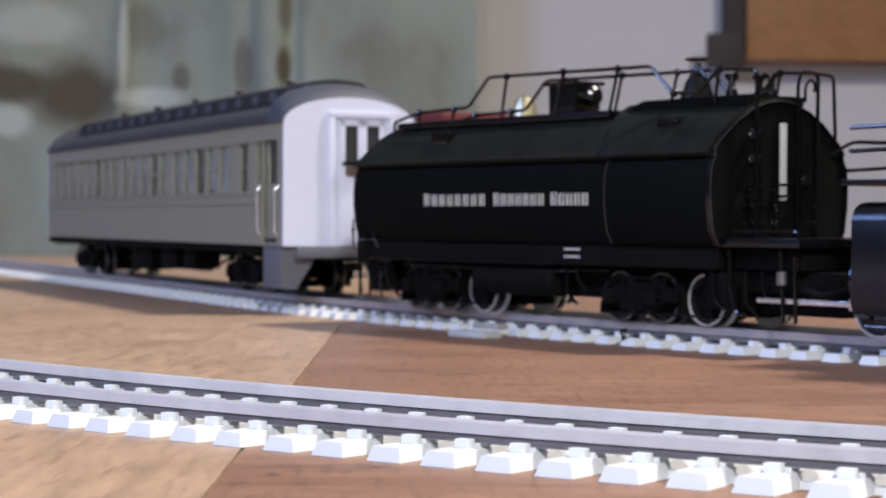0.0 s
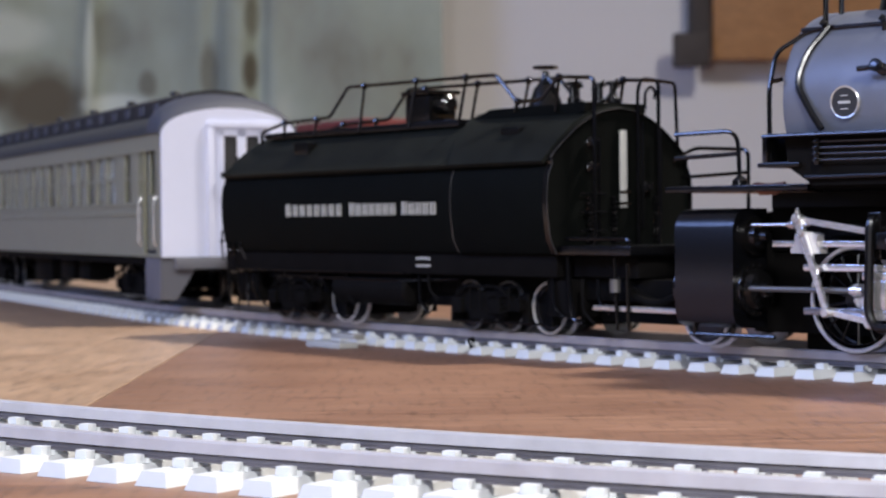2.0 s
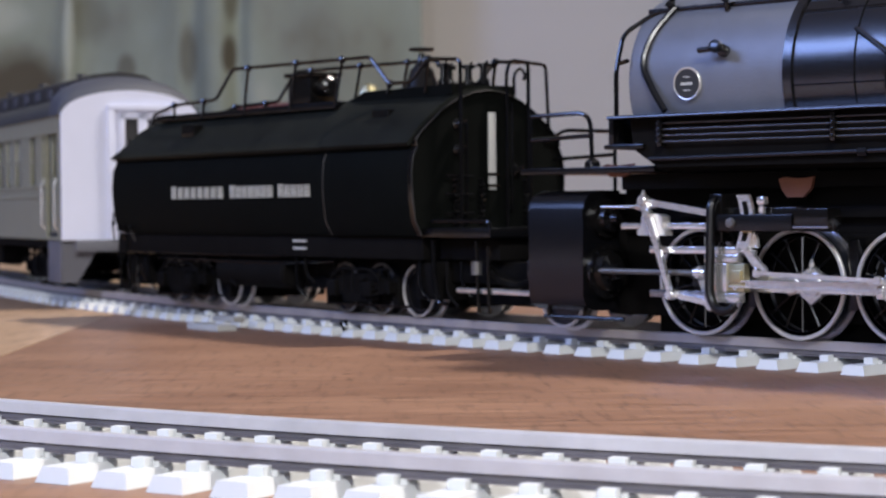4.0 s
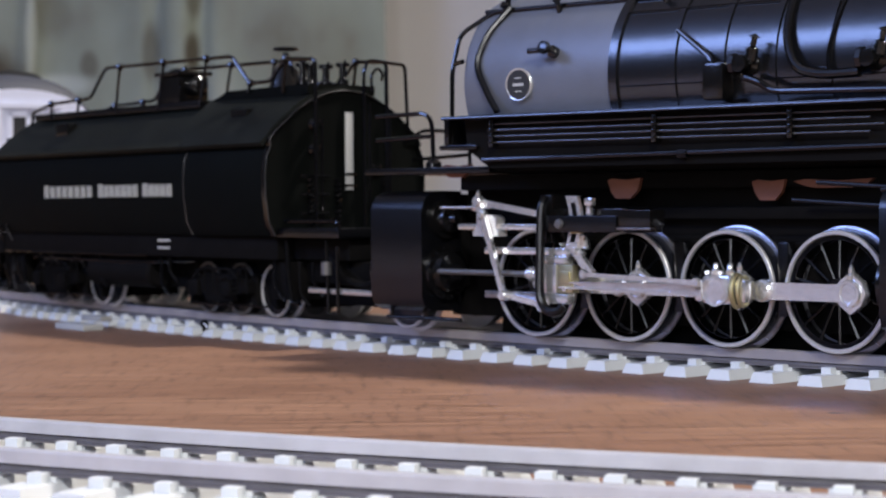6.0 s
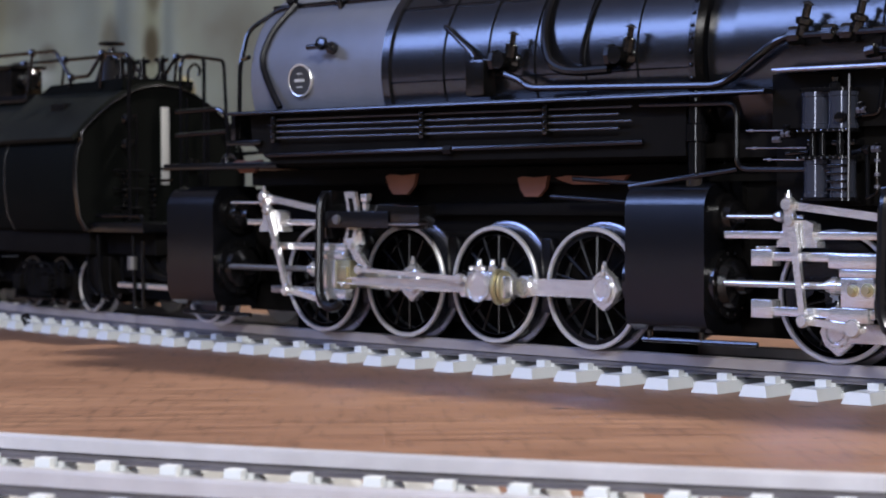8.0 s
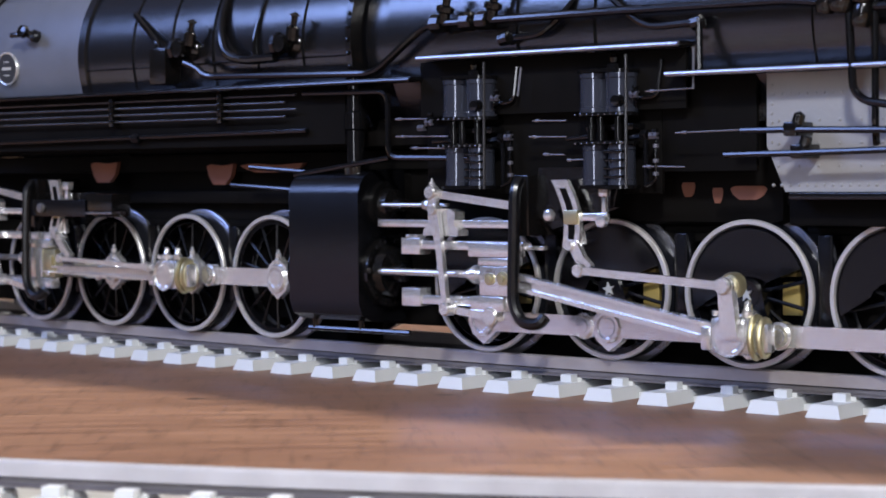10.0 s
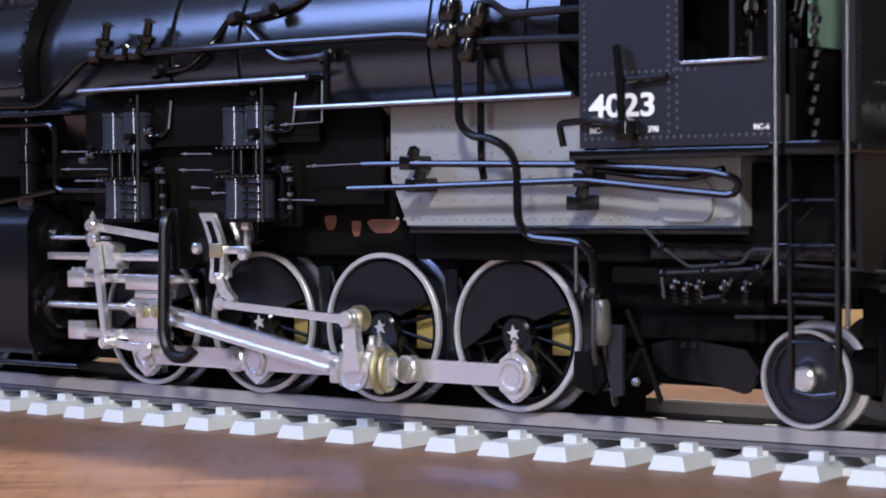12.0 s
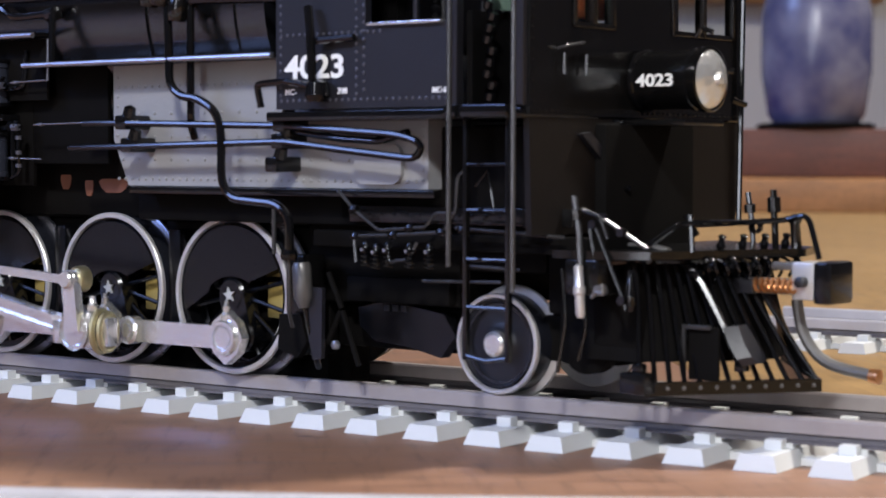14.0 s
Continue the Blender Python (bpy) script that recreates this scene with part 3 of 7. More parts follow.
def rail_joiner(x, y, th):
    t = thing("track_joint", at(x, y, 0.9, 0, 0, -th), "grey plate and dark joiner where two track pieces meet", "track joint")
    part("joint_plate", boxes((-6, 6, -0.5, 4.0, 0.02, 1.2), bevel=0.2), STRIPE, t)
    part("joiner", boxes((-4.2, 4.2, 4.2, 6.8, 1.5, 2.6), bevel=0.25), WEB, t, "dark rail joiner")


rail_joiner(8.6, 391.5, 55.0)


def rail_clip(x, y, turn):
    bm = bmesh.new()
    tube(bm, [(1.0 * math.cos(a), 0.35 * math.sin(3 * a), 0.9 + 0.85 * math.sin(a)) for a in (math.tau * k / 16 for k in range(15))], 0.28, 6)
    ob = new("rail_clip", finish(bm, "rail_clip", UNDER))
    ob.matrix_basis = at(x, y, 2.12, 0, 0, turn)
    return tagged(ob, "tiny dark wire clip lying on a tie", "rail clip", "loose rail clips")


rail_clip(151.2, 246.6, 20)
rail_clip(214.4, 185.4, -35)
rail_clip(-47.2, 240.0, 15)
rail_clip(36.8, 367.3, 60)
track(NEAR, NEAR_TIES + [q for q in NEAR[-22:]], "curved model railway track with white ties, empty", RAIL, 0.90)

# ---- wheels shared by the rolling stock ----
def wheel_disc(r, width=2.6):
    """A small rolled wheel: dished disc with a raised hub, facing -y."""
    return turned([(0.3, 0), (0.3, 1.1), (0.7, 1.5), (0.9, 2.0), (0.9, r - 1.2), (0.2, r - 0.75), (0.2, r - 0.7)], (0, 0, 0), (0, 1, 0), 32)


def tyre_ring(r, width=2.6, rim=0.75):
    """Bright front face of a wheel rim."""
    return turned([(0.3, r - rim), (0.0, r - rim + 0.1), (0.0, r - 0.1), (0.12, r), (0.5, r), (0.5, r - rim)], (0, 0, 0), (0, 1, 0), 56)


def tread_ring(r, width=2.6):
    return turned([(0.5, r - 1.2), (0.5, r - 0.06), (width, r - 0.04), (width, r - 1.2)], (0, 0, 0), (0, 1, 0), 56)


def flange_ring(r, width=2.6):
    return turned([(width, r - 1.2), (width, r + 0.2), (width + 0.15, r + 0.6), (width + 0.4, r + 0.68), (width + 0.62, r + 0.6), (width + 0.7, r - 1.2)], (0, 0, 0), (0, 1, 0), 56)


def spoked(r, weight, down, throw):
    """A driving wheel centre with spokes, hub, crank boss and, if asked, a big counterweight."""
    bm = bmesh.new()
    lathe(bm, [(0.5, r - 0.7), (0.5, r - 1.25), (2.2, r - 1.25), (2.2, r - 0.7)], (0, 0, 0), (0, 1, 0), 48)
    lathe(bm, [(-0.1, 0), (-0.1, 1.5), (0.2, 1.8), (2.2, 1.9), (2.2, 0)], (0, 0, 0), (0, 1, 0), 24)
    a = radians(down)
    px, pz = throw * math.cos(a), throw * math.sin(a)
    lathe(bm, [(-0.15, 0), (-0.15, 1.5), (0.1, 1.7), (2.0, 1.7), (2.0, 0)], (px, 0, pz), (0, 1, 0), 20)
    n = Vector((-math.sin(a), 0, math.cos(a)))
    e = Vector((math.cos(a), 0, math.sin(a)))
    prism(bm, [(v.x, v.z) for v in (n * 1.75, e * throw + n * 1.5, e * throw - n * 1.5, -n * 1.75)], 0.0, 1.8)
    if weight:
        pts = []
        a0, a1 = radians(down + 180 - 86), radians(down + 180 + 86)
        for i in range(25):
            t = a0 + (a1 - a0) * i / 24
            pts.append(((r - 1.0) * math.cos(t), (r - 1.0) * math.sin(t)))
        for i in range(1, 8):
            t = a1 + (a0 - a1) * i / 8
            pts.append((2.1 * math.cos(t) * 1.6 - 0.0, 1.9 * math.sin(t)))
        prism(bm, pts, 0.15, 1.9)
    return bm


def star():
    return [((0.82 if i % 2 == 0 else 0.35) * math.cos(radians(100 + 36 * i)), (0.82 if i % 2 == 0 else 0.35) * math.sin(radians(100 + 36 * i))) for i in range(10)]


SPOKE = finish(tube(bmesh.new(), [(1.4, 1.1, 0), (7.1, 1.2, 0)], 0.25, 6), "spoke", SATIN)
SMALL_DISC = finish(wheel_disc(4.75), "wheel_disc", UNDER)
SMALL_TYRE = finish(tyre_ring(4.75, 2.6, 0.5), "tyre", TYRE)
DULL_TYRE = finish(tyre_ring(4.75, 2.6, 0.5), "tyre", TYRE_DIM)
SMALL_TREAD = finish(tread_ring(4.75), "tread", TREAD)
SMALL_FLANGE = finish(flange_ring(4.75), "flange", TYRE)
DULL_FLANGE = finish(flange_ring(4.75), "flange", TYRE_DIM)
BRIGHT_DISC = finish(wheel_disc(4.75), "wheel_disc", CABP)
AXLE = finish(rod(bmesh.new(), (0, 1, 0), (0, 17, 0), 1.0), "axle", UNDER)


def small_wheel(parent, m, disc=None, name="wheel", tyre=None):
    """A wheel pair on one axle, near face towards -y."""
    w = part(name, disc or SMALL_DISC, None, parent, "", m @ at(0, -9.6, 0))
    part("tyre", tyre or SMALL_TYRE, None, w)
    part("tread", SMALL_TREAD, None, w)
    part("flange", DULL_FLANGE if tyre == DULL_TYRE else SMALL_FLANGE, None, w)
    w2 = part(name, SMALL_DISC, None, parent, "", m @ at(0, 9.6, 0, 0, 0, 180))
    part("tyre", tyre or SMALL_TYRE, None, w2)
    part("tread", SMALL_TREAD, None, w2)
    part("flange", DULL_FLANGE if tyre == DULL_TYRE else SMALL_FLANGE, None, w2)
    part("axle", AXLE, None, parent, "", m @ at(0, -9, 0))
    return w


def truck(parent, x, wheelbase, axles=2, disc=None, bright=False):
    """A bogie: side frames with journal boxes and springs over its wheels."""
    xs = [x + wheelbase * (k / (axles - 1) - 0.5) for k in range(axles)]
    for xx in xs:
        small_wheel(parent, at(xx, 0, 9.75), disc, "wheel", SMALL_TYRE if bright and xx == xs[-1] else DULL_TYRE)
    half = wheelbase / 2
    h2 = half - 7.5 if bright else half
    for s in (-1, 1):
        y = s * 11.4
        bm = bmesh.new()
        prism(bm, [(x - half - 2.4, 9.2), (x - half - 2.4, 11.2), (x - half + 2.5, 12.6), (x + h2 - 2.5, 12.6), (x + h2 + 2.4, 11.2), (x + h2 + 2.4, 9.2), (x + h2 - 2, 9.0), (x + h2 - 3.5, 7.4), (x - half + 3.5, 7.4), (x - half + 2, 9.0)], y - 0.6, y + 0.6)
        part("side_frame", bm, UNDER, parent, "", None)
        for xx in xs[:-1] if bright else xs:
            part("journal_box", boxes((xx - 1.5, xx + 1.5, y + s * 0.6 - 0.9, y + s * 0.6 + 0.9, 8.4, 11.2), bevel=0.25), UNDER, parent)
        bm = bmesh.new()
        for k in range(2):
            cx = x - 1.6 + 3.2 * k
            pts = [(cx + 1.0 * math.cos(a), y + s * 0.7 + 0.4 * math.sin(a), 8.0 + 3.8 * a / (math.tau * 4)) for a in (math.tau * i / 8 for i in range(33))]
            tube(bm, pts, 0.2, 5)
        part("spring", bm, UNDER, parent)
    for e in (-1, 1):
        b0 = x + e * (half + 3.0)
        part("brake_beam", boxes((b0 - 0.45, b0 + 0.45, -11.5, 11.5, 6.6, 8.6), bevel=0.2), UNDER, parent)
        part("brake_hanger", pipe([(b0, -10.8, 7.4), (b0 - e * 0.8, -10.8, 12.0), (b0 - e * 2.2, -10.6, 15.6)], r=0.4, seg=6), UNDER, parent)
    part("equaliser_bar", pipe([(x - half, -12.7, 11.6), (x - half + 3, -12.7, 13.4), (x + h2 - 3, -12.7, 13.4), (x + h2, -12.7, 11.6)], r=0.35, seg=6, bend=1), UNDER, parent)
    part("brake_rod", pipe([(x - half - 2, -12.3, 6.8), (x + half + 2, -12.3, 7.0)], r=0.3, seg=6), GLOSS, parent)
    for k in range(axles - 1):
        c = (xs[k] + xs[k + 1]) / 2
        part("brake_shoe", boxes((c - 1.0, c + 1.0, -10.4, -8.4, 6.8, 12.4), bevel=0.3), UNDER, parent)
        part("spring_hanger", pipe([(c - 1.5, -12.8, 9.0), (c - 1.5, -12.8, 13.6), (c + 1.5, -12.8, 13.6), (c + 1.5, -12.8, 9.0)], r=0.24, seg=6, bend=0.5), UNDER, parent)
    part("bolster", boxes((x - 2.5, x + 2.5, -11, 11, 10.0, 13.5), bevel=0.3), UNDER, parent)


# ---- passenger coach ----
def coach():
    t = thing("passenger_coach", at(-67.09, 604.30, 0, 0, 0, -67.5), "grey model passenger coach with white end wall and dark clerestory roof", "model coach")
    L2, LB = 127.5, 139.5
    # side walls with window openings, built as pillars, sill panel and letterboard
    wins = []
    wins.append((107.2, 110.8))
    wins.append((93.2, 99.8))
    x = 84.5
    while x > -128:
        wins.append((x - 9.6, x - 0.9))
        x -= 11.3
        if len(wins) % 5 == 2:
            x -= 3.2
    wins = sorted(wins)
    for s in (-1, 1):
        y0, y1 = (s * 17, s * 16.2)
        lo, hi = min(y0, y1), max(y0, y1)
        bm = bmesh.new()
        box(bm, -LB, 111.6, lo, hi, 17.4, 30.8)
        box(bm, -LB, 111.6, lo, hi, 42.9, 47.6)
        edge = -LB
        for a, b in wins:
            box(bm, edge, a, lo, hi, 30.8, 42.9)
            edge = b
        box(bm, edge, 111.6, lo, hi, 30.8, 42.9)
        box(bm, 123.4, L2, lo, hi, 17.4, 47.6)
        box(bm, 111.6, 123.4, lo, hi, 43.2, 47.6)
        part("side_wall", bm, COACHG, t, "warm grey side wall")
        o = s * 17.0
        lo2, hi2 = min(o, o + s * 0.35), max(o, o + s * 0.35)
        part("belt_rail", boxes((-LB, 111.6, lo2, hi2, 27.6, 28.3), (-LB, 111.6, lo2, hi2, 30.0, 30.7), (-LB, 111.6, lo2, hi2, 43.0, 43.5), (-LB, L2, lo2, hi2, 17.4, 18.1), bevel=0.08), COACHG, t)
        for a, b in wins:
            part("window_pane", boxes((a, b, s * 16.35 - 0.08, s * 16.35 + 0.08, 30.8, 42.9), bevel=0), PANE, t)
            part("window_sash", boxes((a, a + 0.6, s * 16.6 - 0.2, s * 16.6 + 0.2, 30.8, 42.9), (b - 0.6, b, s * 16.6 - 0.2, s * 16.6 + 0.2, 30.8, 42.9), (a + 0.6, b - 0.6, s * 16.6 - 0.2, s * 16.6 + 0.2, 36.6, 37.2), bevel=0.05), COACHG, t)
            if noise.noise((a * 0.37, s * 3.0, 2.2)) > -0.30 and a < 88:
                part("window_blind", boxes((a + 0.2, b - 0.2, s * 16.08 - 0.06, s * 16.08 + 0.06, 31.0 + 2.0 * max(0, noise.noise((a, 1.0, 5.0))), 42.8), bevel=0), BLIND, t, "grey blind")
        d = s * 15.6
        door = part("vestibule_door", boxes((111.7, 123.3, d - 0.4, d + 0.4, 17.5, 32.5), (111.7, 114.2, d - 0.4, d + 0.4, 32.5, 43.1), (120.8, 123.3, d - 0.4, d + 0.4, 32.5, 43.1), bevel=0.05), COACHG, t)
        part("pane", boxes((114.2, 120.8, d - 0.08, d + 0.08, 32.5, 43.1), bevel=0), PANE, door)
        for gx in (110.4, 124.2):
            part("grab_rail", pipe([(gx, s * 17.05, 20), (gx, s * 17.9, 21), (gx, s * 17.9, 31), (gx, s * 17.05, 32)], r=0.3, bend=0.6), STEEL, t, "bright metal grab rail")
        # steps: two end plates, an outer plate and three treads
        for q in ((112.5, 113.3), (125.6, 126.4)):
            part("step_plate", plate([(s * 6.5, 17.2), (s * 16.3, 17.2), (s * 16.3, 7.2), (s * 13.0, 7.0)], q[0], q[1], "yz"), STEPG, t, "blue-grey step plate")
        part("step_side", boxes((112.5, 126.4, min(s * 16.9, s * 16.35), max(s * 16.9, s * 16.35), 7.1, 17.2), bevel=0.1), STEPG, t)
        for k, zz in enumerate((7.4, 10.6, 13.8)):
            part("step_tread", boxes((113.35, 125.55, min(s * (16.2 - k * 2.2), s * (13.0 - k * 2.2)), max(s * (16.2 - k * 2.2), s * (13.0 - k * 2.2)), zz, zz + 0.6), bevel=0.08), STEPG, t)
    # seats and dark inside
    part("interior_floor", boxes((-LB + 1, L2 - 1, -16.1, 16.1, 18.2, 19.2), bevel=0), DARKIN, t)
    for i in range(14):
        for s in (-1, 1):
            xx = -112 + i * 14.6
            part("seat_row", boxes((xx, xx + 1.4, s * 10 - 4.6, s * 10 + 4.6, 19.4, 34), (xx + 1.4, xx + 6.0, s * 10 - 4.6, s * 10 + 4.6, 23, 26), bevel=0.3), COACHG, t)
    # ends
    for e in (1, -1):
        x0, x1 = (L2 - 0.1, L2 + 0.8) if e > 0 else (-LB - 0.8, -LB + 0.1)
        arch = [(-17, 17.4), (17, 17.4), (17, 47.0)] + [(17 * math.cos(a), 47.0 + 6.4 * math.sin(a)) for a in (radians(10 * k) for k in range(1, 18))] + [(-17, 47.0)]
        part("end_wall", plate(arch, x0, x1, "yz"), COACHE, t, "bluish white end wall")
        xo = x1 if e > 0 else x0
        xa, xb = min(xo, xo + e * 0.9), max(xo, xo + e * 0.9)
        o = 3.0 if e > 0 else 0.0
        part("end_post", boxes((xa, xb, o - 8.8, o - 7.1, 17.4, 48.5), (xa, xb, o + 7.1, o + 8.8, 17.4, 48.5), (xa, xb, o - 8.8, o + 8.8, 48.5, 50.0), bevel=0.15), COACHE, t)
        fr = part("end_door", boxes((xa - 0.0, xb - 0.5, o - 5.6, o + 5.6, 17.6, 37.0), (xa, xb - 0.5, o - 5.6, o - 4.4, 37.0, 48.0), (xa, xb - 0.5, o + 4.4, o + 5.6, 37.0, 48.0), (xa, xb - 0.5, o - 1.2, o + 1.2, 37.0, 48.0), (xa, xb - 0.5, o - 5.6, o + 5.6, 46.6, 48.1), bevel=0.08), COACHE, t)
        part("dark_pane", boxes((xa + 0.05, xa + 0.15, o - 4.4, o - 1.2, 37.0, 46.6), (xa + 0.05, xa + 0.15, o + 1.2, o + 4.4, 37.0, 46.6), bevel=0), DARKIN, fr, "dark door panes")
        part("buffer_sill", boxes((xa - 0.2, xb + 0.6, -14, 14, 14.6, 17.3), bevel=0.3), STEPG, t)
        part("coupler", boxes((xa, xb + 4.5 if e > 0 else xb, -1.4, 1.4, 11.5, 13.6) if e > 0 else (xa - 4.5, xb, -1.4, 1.4, 11.5, 13.6), bevel=0.3), UNDER, t)
        part("marker_lamp", boxes((xa, xb + 0.8, o - 4.4, o - 1.0, 34.6, 37.0), bevel=0.2), LAMPB, t, "brown marker lamp")
        part("lamp_bracket", boxes((xa, xb + 1.2, o - 5.2, o - 0.6, 37.1, 37.8), bevel=0.15), UNDER, t)
    # roof: arched lower deck, clerestory with small vents, smooth hoods at the ends
    def roof_arc(half, z0, rise, n=16):
        return [(half * math.cos(math.pi * k / n), z0 + rise * math.sin(math.pi * k / n)) for k in range(n + 1)]
    part("lower_roof", plate(roof_arc(17.6, 47.3, 6.6), -LB + 14, 117.5, "yz"), ROOFM, t, "mid grey lower roof deck")
    part("clerestory", plate([(-8.2, 52.4), (8.2, 52.4), (8.2, 57.0), (6.4, 57.9), (0, 58.6), (-6.4, 57.9), (-8.2, 57.0)], -LB + 14, 117.5, "yz"), ROOFD, t, "dark clerestory")
    for e in (1, -1):
        secs = []
        for k in range(9):
            u = k / 8
            x = 117.5 + 10.2 * u if e > 0 else -125.5 - 14.2 * u
            f = 1 - u ** 2.4
            top = 53.4 + 4.0 * f
            secs.append([(x, 17.6 * math.cos(math.pi * j / 20), 47.3 + (top - 47.3 - 0.9 * (1 - f)) * math.sin(math.pi * j / 20) ** 0.75) for j in range(21)])
        part("roof_hood", loft(bmesh.new(), secs), ROOFG, t, "smooth blue-grey roof hood")
    for i in range(16):
        xx = 108 - i * 14.6
        part("roof_vent", boxes((xx - 2.6, xx + 2.6, -8.6, -8.25, 53.8, 56.3), bevel=0.2), ROOFG, t)
        if i % 3 == 1:
            part("roof_ventilator", turned([(0, 1.0), (0.8, 1.0), (0.8, 1.5), (1.5, 1.2), (1.7, 0)], (xx, -3.5, 58.0), (0, 0, 1), 14), ROOFD, t)
    # underframe
    part("centre_sill", boxes((-LB + 2, L2 - 2, -6, 6, 13.6, 17.3), bevel=0.4), UNDER, t)
    part("skirt_frame", boxes((-LB, 110, -16.6, -15.6, 15.4, 17.3), (-LB, 110, 15.6, 16.6, 15.4, 17.3), bevel=0.2), UNDER, t)
    for xx, w, z0 in ((-20, 24, 8.6), (12, 16, 9.5), (34, 12, 10.0)):
        part("equipment_box", boxes((xx - w / 2, xx + w / 2, -13.5, -6, z0, 15.3), bevel=0.4), UNDER, t)
    part("truss_rod", pipe([(-70, -9, 14), (-40, -9, 9.5), (40, -9, 9.5), (62, -9, 14)], r=0.45), UNDER, t)
    truck(t, 82, 26, 2)
    truck(t, -99, 26, 2)
    return t


coach()

# ---- tender ----
def tender():
    t = thing("tender", at(27.42, 404.47, 0, 0, 0, -54.5), "black rounded oil and water tender with pale lettering", "model tender")

    def section(x, k=1.0, lift=0.0, slant=0.0):
        half = [(14.6, 19.6), (15.9, 22.0), (16.5, 26.5), (16.6, 30.0), (16.3, 33.0), (15.4, 35.0), (15.5, 35.4), (15.6, 35.8), (15.6, 36.1), (14.6, 37.3), (12.8, 38.9), (10.0, 41.2), (7.0, 43.0), (3.6, 44.3), (0.0, 44.8)]
        half = [(y * k, 20.2 + (z - 20.2) * (1 + (k - 1) * 0.6) + (lift if z > 36 else 0)) for y, z in half]
        back = [x - slant * max(0.0, z - 36.1) for y, z in half]
        return [(b, -y, z) for b, (y, z) in zip(back, half)] + [(b, y, z) for b, (y, z) in zip(back[-2::-1], half[-2::-1])]
    part("water_tank", loft(bmesh.new(), [section(-52.2, 0.93), section(-51.4, 0.97), section(-49.5, 0.99), section(33.2, 0.99)]), TENDER, t, "satin black water tank")
    part("oil_bunker", loft(bmesh.new(), [section(33.3, 1.012, 0.0, 0.9), section(33.5, 1.02, 0.9, 0.9), section(60.4, 1.02, 0.5), section(61.0, 1.0, 0.3)]), TENDER, t, "satin black oil bunker")
    def roof(stations, label):
        secs = []
        for x, k, lift, slant in stations:
            top = [p for p in section(x, k, lift, slant) if p[2] > 36.0]
            top = [(top[0][0], -17.0 * k, 35.5)] + top + [(top[-1][0], 17.0 * k, 35.5)]
            secs.append([(a, b * 1.004, c + 0.25) for a, b, c in top] + [(a, b * 0.97, c - 0.35) for a, b, c in reversed(top)])
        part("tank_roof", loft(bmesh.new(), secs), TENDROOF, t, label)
    roof(((-50.6, 0.985, 0.0, 0.0), (-49.0, 0.99, 0.0, 0.0), (33.0, 0.99, 0.0, 0.9)), "black tank roof lightened as if top lit, with overhanging eaves")
    roof(((33.4, 1.0, 0.5, 0.9), (33.8, 1.02, 1.0, 0.9), (60.3, 1.02, 0.6, 0.0)), "black bunker roof lightened as if top lit, with overhanging eaves")
    part("rim_edge", pipe([(61.5, p[1] * 1.002, p[2]) for p in section(61.4, 1.03)], r=0.12, seg=6), PIPE, t, "thin paler rim edge")
    part("front_rim", loft(bmesh.new(), [section(60.2, 1.03), section(61.4, 1.03)], cap=False), BLACK, t)
    for x in (33.3,):
        bm = bmesh.new()
        pts = [(p[0], p[1] * 1.004, p[2]) for p in section(x, 1.02)[:9]]
        tube(bm, pts, 0.11, 6)
        part("seam_band", bm, PIPE, t)
    # slanted rise from tank to bunker
    bm = bmesh.new()
    prism(bm, [(24, 43.2), (33, 46.2), (60, 46.2), (60, 44.5), (24, 41.5)], -7.2, 7.2)
    part("bunker_top", bm, TENDER, t)
    part("walkway", boxes((-47, 24, -7.6, 7.6, 43.6, 44.9), bevel=0.2), SATIN, t)
    for x, y in ((-25, -11.0), (45, -11.0)):
        part("tool_box", boxes((x - 2.6, x + 2.6, y - 1.3, y + 1.2, 39.6, 42.2), bevel=0.3), BLACK, t)
    # lettering on the side: three groups of plain upright bars
    bm = bmesh.new()
    for x0, x1, n in ((-24.4, -2.9, 8), (-0.7, 15.6, 7), (17.2, 28.6, 5)):
        adv = (x1 - x0) / n
        for k in range(n):
            x, top = x0 + adv * (k + 0.5), 29.25 if k == 0 else 29.0
            box(bm, x - 0.74, x - 0.42, -16.78, -16.3, 26.72, top)
            box(bm, x + 0.42, x + 0.58, -16.78, -16.3, 26.72, top)
            for zz in (26.72, top - 0.14) if k % 3 == 1 else (27.8,):
                box(bm, x - 0.42, x + 0.42, -16.77, -16.3, zz, zz + 0.14)
    part("lettering", bm, STRIPE, t, "pale grey lettering")
    bm = bmesh.new()
    for r in range(2):
        for k in range(6):
            box(bm, 18.2 + k * 0.8, 18.75 + k * 0.8, -13.95, -13.7, 18.2 - r * 1.4, 18.65 - r * 1.4)
    part("small_lettering", bm, STRIPE, t)
    # frame and under parts
    part("side_sill", boxes((-49, 60, -13.8, 13.8, 15.4, 19.5), bevel=0.3), UNDER, t)
    part("sill_edge", pipe([(-48, -13.9, 15.5), (14, -13.9, 15.5)], r=0.3, seg=6), GLOSS, t)
    part("centre_frame", boxes((-50, 62, -7.5, 7.5, 11.5, 15.3), bevel=0.4), UNDER, t)
    for x in (41, -24.6):
        part("truck_frame", boxes((x - 15, x + 15, -6.6, 6.6, 7.6, 11.3), bevel=0.4), UNDER, t)
